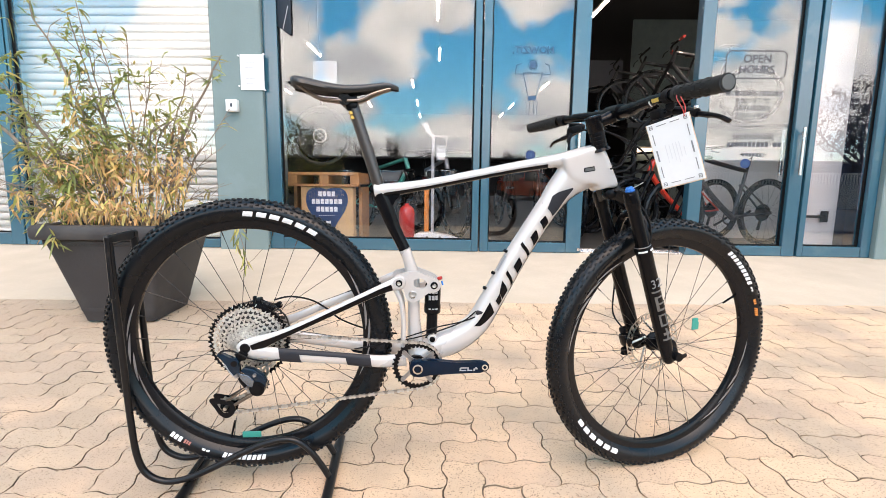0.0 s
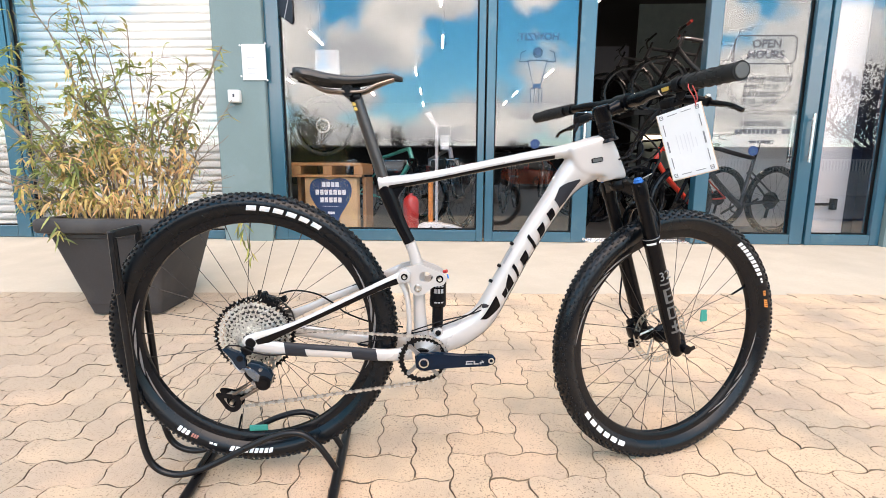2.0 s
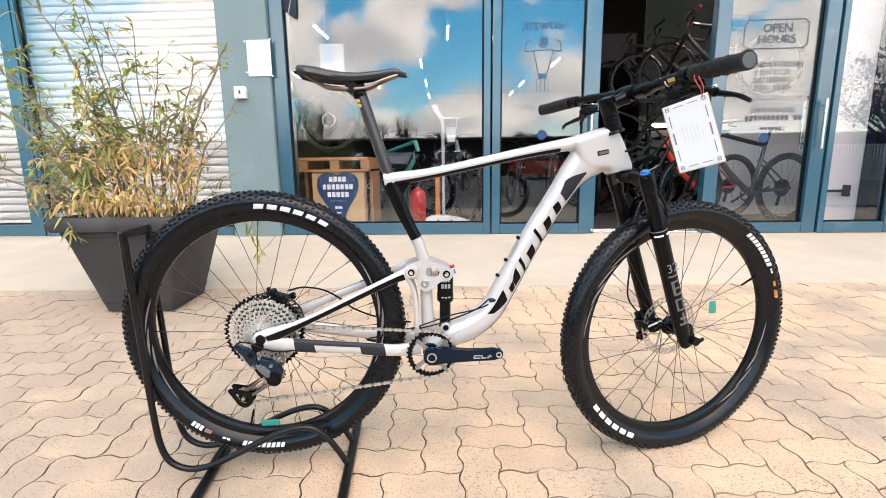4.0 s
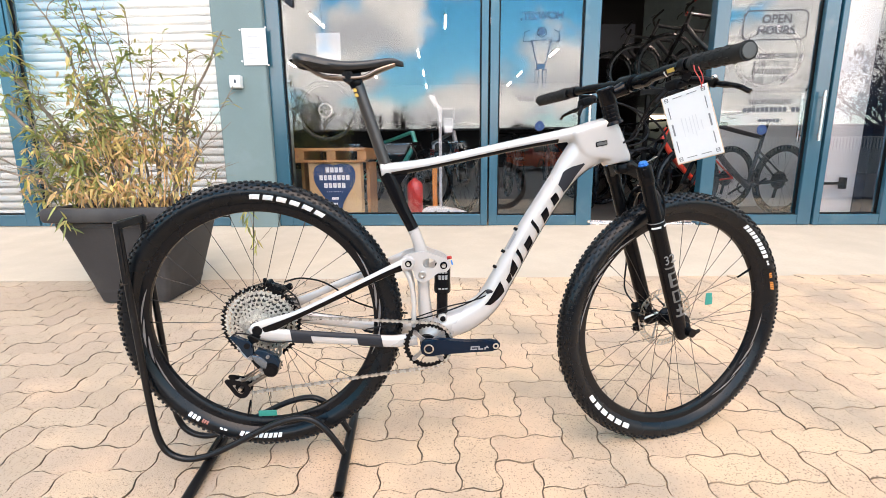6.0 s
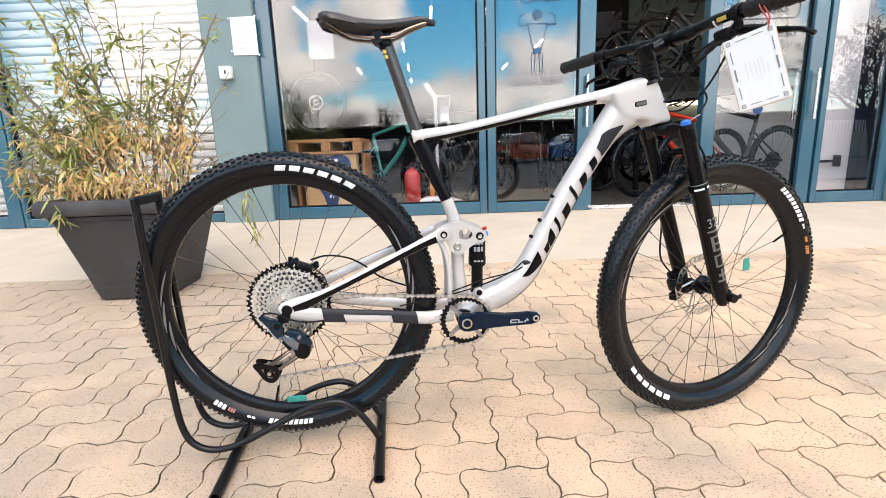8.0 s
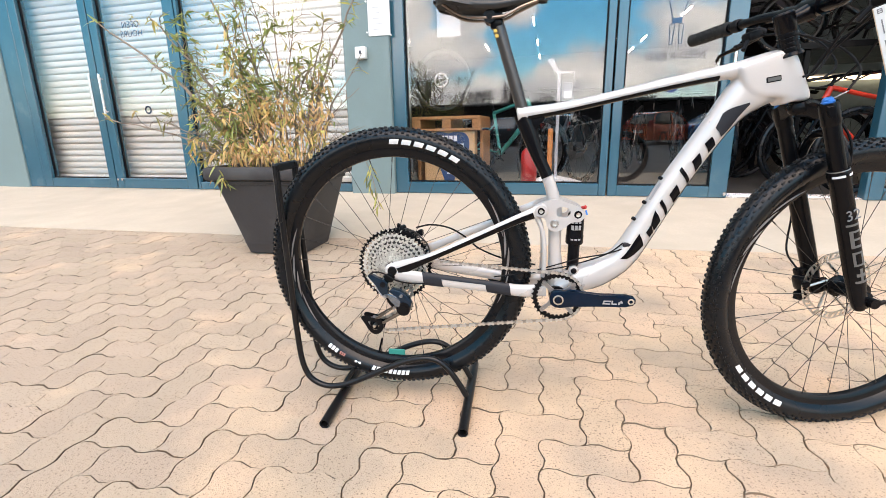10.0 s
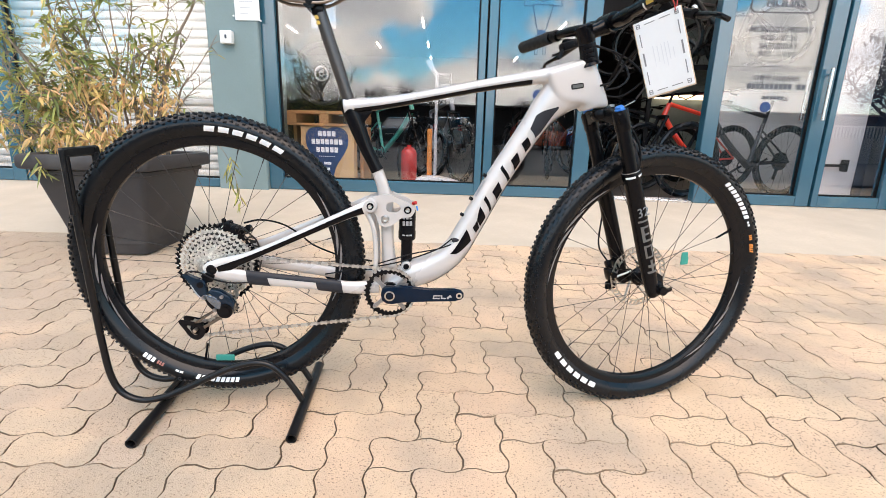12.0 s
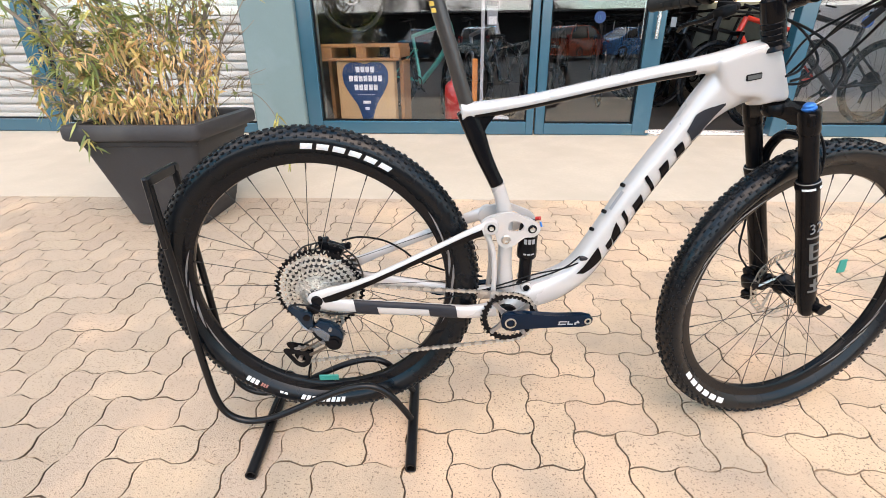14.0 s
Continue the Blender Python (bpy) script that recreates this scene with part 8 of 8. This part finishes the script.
def inner_wall():
    """White inner door behind the narrow pane, and a lit strip deep inside."""
    s = thing("lit_shelf_strip", Matrix(), "warm strip light along the back partition of the shop", "strip light")
    part("housing", boxed(3.9, 5.6, 10.2, 10.29, 1.60, 1.64), WHITE, s)
    part("tube", boxed(3.92, 5.58, 10.19, 10.28, 1.52, 1.597), glow_mat("warm_tube", (1.0, 0.86, 0.6), 2.5), s, "warm glowing strip")
    bm = boxed(3.846, 3.868, 4.482, 4.90, GZ, 2.72)
    tagged(part("trim_reveal", bm, mat("navy_lining", (0.010, 0.015, 0.035), 0.5, var=0.3, scale=3, world_space=True)), "dark navy lining board on the end reveal of the shop front", "lining", kind="structure")
    bm = boxed(3.752, 3.844, 4.664, 4.696, GZ, 2.72)
    tagged(part("trim_side_board", bm, mat("navy_side_board", (0.012, 0.018, 0.04), 0.5, var=0.3, scale=3, world_space=True)), "dark navy board beside the inner door", "lining", kind="structure")
    w = thing("inner_door", Matrix(), "white inner door with a black push bar", "door")
    part("leaf", boxed(3.28, 3.75, 4.66, 4.70, 0.21, 2.75), mat("pale_door_paint", (0.52, 0.52, 0.52), 0.5, var=0.04, world_space=True), w)
    part("push_bar", boxed(3.30, 3.625, 4.595, 4.618, 0.540, 0.564), BLACK, w, "black push bar")
    part("bar_bracket", boxed(3.600, 3.627, 4.59, 4.659, 0.500, 0.605), BLACK, w)


inner_wall()


def rack():
    r = thing("raised_bike_rack", Matrix(), "dark steel rack that carries bikes above head height", "bike rack")
    for x in (2.3, 4.2):
        part("post", boxed(x, x + 0.05, 6.05, 6.1, 0.2, 1.52), BLACK, r)
        part("post", boxed(x, x + 0.05, 7.2, 7.25, 0.2, 1.52), BLACK, r)
    bm = bmesh.new()
    box(bm, *bx(2.2, 4.4, 6.0, 7.6, 1.52, 1.58))
    part("deck", bm, BLACK, r)
    bm = bmesh.new()
    box(bm, *bx(3.7, 8.6, 10.3, 10.35, 0.2, 4.18))
    tagged(part("partition", bm, mat("grey_partition", (0.19, 0.255, 0.265), 0.8, world_space=True)), "plain grey partition inside the shop", "partition", kind="structure")
    bm = bmesh.new()
    box(bm, *bx(2.45, 3.3, 9.6, 9.65, 2.6, 3.2))
    part("hanging_sign", bm, INK, r, "black hanging sign board")


rack()


def window_goods():
    # pallet-board counter with a carton and a heart-shaped sign
    y0 = 4.66
    p = thing("pallet_shelf", Matrix(), "low shelf made of pine pallet boards behind the shop window", "shelf")
    bm = bmesh.new()
    box(bm, *bx(-1.52, -0.83, y0, y0 + 0.10, 0.885, 0.915), bevel=0.004)
    part("top_board", bm, PINE, p)
    bm = bmesh.new()
    box(bm, *bx(-1.52, -0.83, y0 + 0.11, y0 + 0.55, 0.885, 0.913), bevel=0.004)
    part("top_board", bm, PINE, p)
    for x in (-1.52, -1.21, -0.91):
        bm = bmesh.new()
        box(bm, *bx(x, x + 0.09, y0 + 0.004, y0 + 0.54, 0.80, 0.885), bevel=0.004)
        part("pallet_block", bm, PINE, p)
    bm = bmesh.new()
    box(bm, *bx(-1.52, -0.83, y0 - 0.004, y0 + 0.10, 0.775, 0.80), bevel=0.004)
    part("lower_board", bm, PINE, p)
    for x in (-1.52, -0.86):
        bm = bmesh.new()
        box(bm, *bx(x, x + 0.035, y0 + 0.16, y0 + 0.54, 0.2, 0.775), bevel=0.003)
        part("leg_board", bm, PINE, p)
    c = thing("cardboard_box", Matrix(), "brown cardboard box with a blue heart-shaped sign, under the pallet shelf", "box")
    bm = bmesh.new()
    box(bm, *bx(-1.40, -0.885, y0 + 0.02, y0 + 0.15, 0.2, 0.772), bevel=0.004)
    part("carton", bm, CARTON, c)
    yb = y0 + 0.019
    pts = [(0, -0.44), (-0.035, -0.425), (-0.055, -0.36), (-0.09, -0.26), (-0.155, -0.16), (-0.20, -0.07), (-0.205, 0.02), (-0.175, 0.075), (-0.12, 0.10), (-0.06, 0.10), (0, 0.085), (0.06, 0.10), (0.12, 0.10), (0.175, 0.075), (0.205, 0.02), (0.20, -0.07), (0.155, -0.16), (0.09, -0.26), (0.055, -0.36), (0.035, -0.425)]
    bm = bmesh.new()
    prism(bm, [(-1.145 + q.x, 0.665 + q.z) for q in spline([(x, 0, z) for x, z in pts], 3, closed=True)], yb - 0.003, yb)
    part("heart_sign", bm, SIGN_BLUE, c, "dark blue heart-shaped sign", smooth=0)
    for z, n, w in ((0.705, 4, 0.034), (0.63, 7, 0.034), (0.555, 5, 0.034)):
        bm = bmesh.new()
        for k in range(n):
            x = -1.145 + (k - (n - 1) / 2) * 0.044
            box(bm, *bx(x - w / 2, x + w / 2, yb - 0.0045, yb - 0.003, z - 0.024, z + 0.024))
        part("sign_bar", bm, WHITE_DECAL, c, smooth=0)
    bm = bmesh.new()
    for k in range(9):
        box(bm, *bx(-1.225 + k * 0.018, -1.215 + k * 0.018, yb - 0.0045, yb - 0.003, 0.49, 0.495))
    box(bm, *bx(-1.18, -1.11, yb - 0.0045, yb - 0.003, 0.415, 0.44))
    box(bm, *bx(-1.165, -1.125, yb - 0.0045, yb - 0.003, 0.36, 0.385))
    part("sign_bar", bm, WHITE_DECAL, c, smooth=0)
    # fire extinguisher
    e = thing("fire_extinguisher", Matrix.Translation((-0.37, 4.80, SF + 0.03)), "red fire extinguisher with a black head standing on the shop floor", "extinguisher")
    bm = bmesh.new()
    lathe(bm, [(0, 0), (0.07, 0.0), (0.078, 0.012), (0.078, 0.30), (0.07, 0.335), (0.045, 0.362), (0.022, 0.372), (0.022, 0.39), (0, 0.39)], 28)
    part("cylinder", bm, RED, e)
    bm = bmesh.new()
    rod(bm, (0, 0, 0.385), (0, 0, 0.415), 0.02, 12)
    box(bm, (0.03, 0, 0.425), (0.10, 0.02, 0.014), bevel=0.003)
    box(bm, (0.03, 0, 0.452), (0.11, 0.02, 0.008), bevel=0.002, m=None)
    part("valve_head", bm, BLACK, e)
    bm = bmesh.new()
    tube(bm, spline([(-0.02, 0, 0.40), (-0.09, -0.02, 0.38), (-0.105, -0.03, 0.25), (-0.09, -0.03, 0.08)], 6), 0.009, 8)
    part("hose", bm, PLASTIC, e)
    # white pump stand
    s = thing("display_stand", Matrix.Translation((-0.115, 4.86, SF + 0.045)), "white floor display stand with a flat wedge base", "stand")
    bm = bmesh.new()
    prism(bm, [(-0.23, 0.0), (-0.225, 0.03), (-0.13, 0.075), (0.02, 0.078), (0.16, 0.05), (0.26, 0.02), (0.26, 0.0)], -0.09, 0.09, 0.008)
    part("base", bm, WHITE, s)
    bm = bmesh.new()
    box(bm, (0, 0, 0.555), (0.030, 0.025, 1.0), bevel=0.004)
    part("pole", bm, DIM_WHITE, s)
    bm = bmesh.new()
    prism(bm, [(-0.115, 1.155), (-0.055, 1.175), (-0.03, 1.09), (0.014, 1.05), (-0.010, 1.022), (-0.065, 1.075)], -0.010, 0.010, 0.003)
    box(bm, (0.070, 0, 1.038), (0.14, 0.014, 0.014), bevel=0.004)
    box(bm, (0.134, 0, 0.985), (0.012, 0.012, 0.11), bevel=0.004)
    part("head", bm, DIM_WHITE, s)
    bm = bmesh.new()
    box(bm, (0.080, -0.015, 0.875), (0.09, 0.010, 0.145), bevel=0.004)
    pouch = part("card_holder", bm, mat("grey_clear_plastic", (0.34, 0.36, 0.38), 0.2, var=0.1), s, "grey plastic card pouch")
    bm = bmesh.new()
    box(bm, (0.083, -0.021, 0.842), (0.07, 0.003, 0.062))
    part("card", bm, PAPER, pouch, smooth=0)
    for x in (-0.05, 0.08):
        bm = bmesh.new()
        rod(bm, (x, -0.094, 0.035), (x, -0.09, 0.035), 0.012, 12)
        part("base_bolt", bm, INK, s)
    o = thing("orange_post", Matrix.Translation((-0.18, 4.95, SF)), "slim orange post standing on the shop floor", "post")
    bm = bmesh.new()
    box(bm, (0, 0, 0.29), (0.05, 0.03, 0.58), bevel=0.006)
    part("shaft", bm, ORANGE, o)
    # papers and hung things
    n = thing("window_poster", Matrix(), "white square poster stuck inside the shop window", "poster")
    bm = bmesh.new()
    box(bm, *bx(-1.18, -0.965, FY + 0.062, FY + 0.066, 1.585, 1.895))
    part("sheet", bm, mat("poster_paper", (0.36, 0.36, 0.36), 0.7), n, smooth=0)
    bm = bmesh.new()
    y = FY + 0.061
    for a in ((-1.165, -1.15, 1.68, 1.87), (-1.15, -1.04, 1.855, 1.87), (-1.055, -1.04, 1.78, 1.855), (-1.15, -1.04, 1.765, 1.78), (-1.12, -1.07, 1.80, 1.83), (-1.0, -0.985, 1.62, 1.88)):
        box(bm, *bx(a[0], a[1], y - 0.0005, y, a[2], a[3]))
    part("poster_bars", bm, mat("pale_grey_print", (0.27, 0.275, 0.29), 0.7), n, smooth=0)
    tv = thing("window_plate", Matrix(), "dark navy plate fixed high on the shop window", "plate")
    bm = bmesh.new()
    prism(bm, [(-1.473, 2.60), (-1.473, 2.175), (-1.366, 2.098), (-1.353, 2.12), (-1.353, 2.60)], 4.402, 4.422, 0.003)
    part("board", bm, mat("navy_board", (0.012, 0.018, 0.028), 0.4, spec=0.25), tv)
    bm = bmesh.new()
    prism(bm, [(-1.43, 2.14), (-1.424, 2.136), (-1.372, 2.34), (-1.379, 2.34)], 4.4005, 4.4035)
    part("edge_line", bm, GREY_PRINT, tv, smooth=0)
    k = thing("floor_tool", Matrix.Translation((-0.72, 4.6, SF + 0.052)) @ Matrix.Rotation(radians(10), 4, "Z"), "small steel spanner on the window ledge", "spanner")
    bm = bmesh.new()
    box(bm, (0, 0, 0.01), (0.16, 0.018, 0.008), bevel=0.003)
    lathe(bm, [(0.012, 0), (0.022, 0), (0.022, 0.01), (0.012, 0.01)], 12, Matrix.Translation((0.09, 0, 0.005)), close=True)
    part("shaft", bm, ALU, k)
    lg = wall("window_ledge", -1.47, 0.30, 4.485, 4.66, 0.2, 0.25, STEEL_BLUE, "blue window ledge inside the shop", "ledge")


window_goods()


# ---- behind the camera: car park, wall, trees ----
def car(m, paint, label, sedan):
    c = thing("parked_car", m, label, "car", "parked cars")
    L = 4.4 if sedan else 3.9
    if sedan:
        low = [(-2.2, 0.45), (-2.17, 0.86), (-1.45, 0.96), (0.85, 0.92), (1.95, 0.76), (2.18, 0.58), (2.2, 0.32), (1.75, 0.22), (-1.9, 0.22), (-2.17, 0.32)]
        cab = [(-1.45, 0.94), (-0.72, 1.38), (-0.2, 1.44), (0.35, 1.40), (1.12, 0.90)]
    else:
        low = [(-1.95, 0.45), (-1.93, 0.92), (-1.78, 0.97), (0.75, 0.92), (1.70, 0.78), (1.93, 0.58), (1.95, 0.32), (1.6, 0.22), (-1.7, 0.22), (-1.93, 0.32)]
        cab = [(-1.82, 0.95), (-1.52, 1.42), (-0.9, 1.50), (0.15, 1.46), (1.05, 0.90)]
    bm = bmesh.new()
    prism(bm, [(q.x, q.z) for q in spline([(x, 0, z) for x, z in low], 3, closed=True)], -0.84, 0.84, 0.10)
    body = part("body", bm, paint, c)
    bm = bmesh.new()
    q = [(p.x, p.z) for p in spline([(x, 0, z) for x, z in cab], 4)]
    prism(bm, q, -0.70, 0.70, 0.09)
    for v in bm.verts:
        v.co.y *= 1.0 - 0.16 * max(0, (v.co.z - 0.95) / 0.5)
    part("cabin_glass", bm, mat("dark_car_glass", (0.01, 0.012, 0.014), 0.08, spec=0.8), c, "dark car windows")
    bm = bmesh.new()
    for y in (-1, 1):
        tube(bm, [(x, y * 0.71 * (1.0 - 0.16 * max(0, (z - 0.95) / 0.5)), z) for x, z in q], 0.035, 6)
        rod(bm, (-0.35, y * 0.725, 0.92), (-0.35, y * 0.60, 1.44), 0.035, 6)
    tp = [p for p in q if p[1] > 1.36]
    for a, b in zip(tp, tp[1:]):
        vs = [bm.verts.new((x, s * 0.60, z + 0.02)) for x, z in (a, b) for s in (-1, 1)]
        bm.faces.new((vs[0], vs[1], vs[3], vs[2]))
    part("roof_and_pillars", bm, paint, c)
    for x in (-L * 0.31, L * 0.31):
        for y in (-1, 1):
            bm = bmesh.new()
            lathe(bm, [(0, 0.0), (0.20, 0.0), (0.22, 0.02), (0.30, 0.01), (0.315, -0.03), (0.315, -0.17), (0.28, -0.2), (0, -0.2)], 24, Matrix.Translation((x, y * 0.83, 0.315)) @ Matrix.Rotation(radians(-90 if y > 0 else 90), 4, "X"))
            w = part("wheel", bm, RUBBER, c)
            bm = bmesh.new()
            lathe(bm, [(0, 0.008), (0.17, 0.008), (0.19, 0.018), (0.2, 0.004)], 20, Matrix.Translation((x, y * 0.83, 0.315)) @ Matrix.Rotation(radians(-90 if y > 0 else 90), 4, "X"))
            part("rim", bm, SILVER, w)
    for y in (-1, 1):
        bm = bmesh.new()
        box(bm, (-L / 2 + 0.04, y * 0.66, 0.80 if sedan else 0.98), (0.10, 0.22, 0.14 if sedan else 0.30), bevel=0.02)
        part("tail_light", bm, RED, c)
        bm = bmesh.new()
        box(bm, (L / 2 - 0.10, y * 0.6, 0.64), (0.16, 0.34, 0.13), bevel=0.03)
        part("headlight", bm, WHITE, c)
    bm = bmesh.new()
    box(bm, (-L / 2 - 0.01, 0, 0.62), (0.03, 0.5, 0.11), bevel=0.004)
    part("number_plate", bm, WHITE, c)
    return c


CAR_RED = mat("red_car_paint", (0.72, 0.10, 0.03), 0.25, coat=0.8)
CAR_BLUE = mat("blue_car_paint", (0.03, 0.27, 0.66), 0.25, coat=0.8)
CAR_SILVER = mat("silver_car_paint", (0.5, 0.51, 0.52), 0.25, metal=0.6, coat=0.8)
CAR_DARK = mat("dark_car_paint", (0.03, 0.03, 0.035), 0.25, coat=0.8)
car(stand_pose(4.25, -17.2, -48, 0.008), CAR_RED, "red hatchback parked on the asphalt", False)
car(stand_pose(7.2, -18.6, -28, 0.008), CAR_BLUE, "blue saloon car parked on the asphalt", True)
car(stand_pose(-0.4, -17.5, -75, 0.008), CAR_SILVER, "silver hatchback parked on the asphalt", False)
car(stand_pose(-3.4, -17.6, -80, 0.008), CAR_DARK, "dark saloon car parked on the asphalt", True)
car(stand_pose(-6.4, -17.8, -85, 0.008), CAR_SILVER, "silver saloon car parked on the asphalt", True)


def boundary():
    bm = bmesh.new()
    box(bm, *bx(-60, 60, -30.4, -30.0, -0.1, 2.75), bevel=0.02)
    tagged(part("wall_boundary", bm, mat("dark_boundary", (0.02, 0.022, 0.026), 0.7, world_space=True)), "long dark boundary wall across the car park", "wall", kind="structure")
    bm = bmesh.new()
    box(bm, *bx(-60, 60, -30.6, -28.6, 2.754, 2.86), bevel=0.02)
    tagged(part("carport_roof", bm, mat("pale_roof_edge", (0.3, 0.3, 0.3), 0.6, world_space=True)), "pale carport roof edge along the boundary wall", "roof", kind="structure")


boundary()


def low_partition():
    """Pale low panel behind the bikes that stand inside the door leaf."""
    p = thing("low_partition", Matrix(), "pale painted low panel behind the stock bikes", "partition")
    part("panel", boxed(2.93, 4.55, 5.86, 5.89, SF + 0.003, 1.28), mat("pale_panel_paint", (0.86, 0.86, 0.84), 0.6, var=0.05, scale=3, world_space=True), p)
    part("capping", boxed(2.92, 4.56, 5.85, 5.90, 1.28, 1.305), WHITE, p)


low_partition()


def palisade():
    f = thing("picket_fence", Matrix(), "white picket fence on a pale low wall beside the car park", "fence")
    part("low_wall", boxed(8.2, 17.0, -10.3, -10.1, -0.05, 0.95), mat("pale_render", (0.5, 0.5, 0.48), 0.8, world_space=True), f)
    part("rail", boxed(8.2, 17.0, -10.24, -10.16, 1.34, 1.40), WHITE, f)
    first = part("picket", boxed(0, 0.05, -10.22, -10.18, 0.954, 1.34), WHITE, f)
    first.location.x = 8.25
    for k in range(1, 72):
        o = new("picket", first.data)
        o.parent = f
        o.location.x = 8.25 + 0.12 * k


palisade()


def bare_tree(x, y, h, seed, leafy=None, count=0, name="bare_tree", label="leafless grey winter tree beyond the boundary wall"):
    rng = random.Random(seed)
    t = thing(name, Matrix.Translation((x, y, -0.02)), label, "tree", "trees beyond the car park")
    bm = bmesh.new()
    tips = []

    def grow(p, d, ln, r, lev):
        q = [p]
        for k in range(4):
            d = (d + V((rng.gauss(0, 0.12), rng.gauss(0, 0.12), 0.06))).normalized()
            q.append(q[-1] + d * ln / 4)
        tube(bm, q, [r * (1 - 0.11 * k) for k in range(5)], 5 if lev < 2 else 3, caps=False)
        tips.append(q[-1])
        tips.append(q[2])
        if lev < 5:
            for _ in range(rng.randint(2, 4) if lev else 5):
                i = rng.choice((2, 3, 4, 4))
                nd = (d * 0.8 + V((rng.gauss(0, 0.55), rng.gauss(0, 0.55), rng.gauss(0.15, 0.3)))).normalized()
                grow(q[i], nd, ln * rng.uniform(0.62, 0.8), r * 0.58, lev + 1)
    grow(V((0, 0, 0)), V((0, 0, 1)), h * 0.30, h * 0.022, 0)
    part("trunk", bm, BARK, t, smooth=0)
    if leafy:
        bm = bmesh.new()
        for _ in range(count):
            p = rng.choice(tips) + V((rng.gauss(0, 0.12), rng.gauss(0, 0.12), rng.gauss(0, 0.1)))
            leaf(bm, p, V((rng.gauss(0, 1), rng.gauss(0, 1), rng.gauss(0, 0.7))), V((0, 0, 1)), rng.uniform(0.07, 0.14) * h / 4, 0.05 * h / 4, 0.3)
        tagged(part("crown", bm, leafy, t, "small dark leaves", smooth=0), kind="stuff")
    return t


for k, (x, y, h) in enumerate(((-15, -42, 8.5), (-10.5, -44, 8.0), (-7.0, -43, 7.6), (-19.5, -43, 9.0), (-3.5, -46, 6.5))):
    bare_tree(x, y, h, 40 + k)
bare_tree(5.6, -35, 5.2, 60, LEAF_FAR, 2600, "leafy_tree", "round dark green tree beyond the boundary wall")
bare_tree(11.7, -4.6, 4.6, 61, LEAF_FAR, 1300, "young_tree", "young sparse-leaved tree at the side of the car park")
pave()
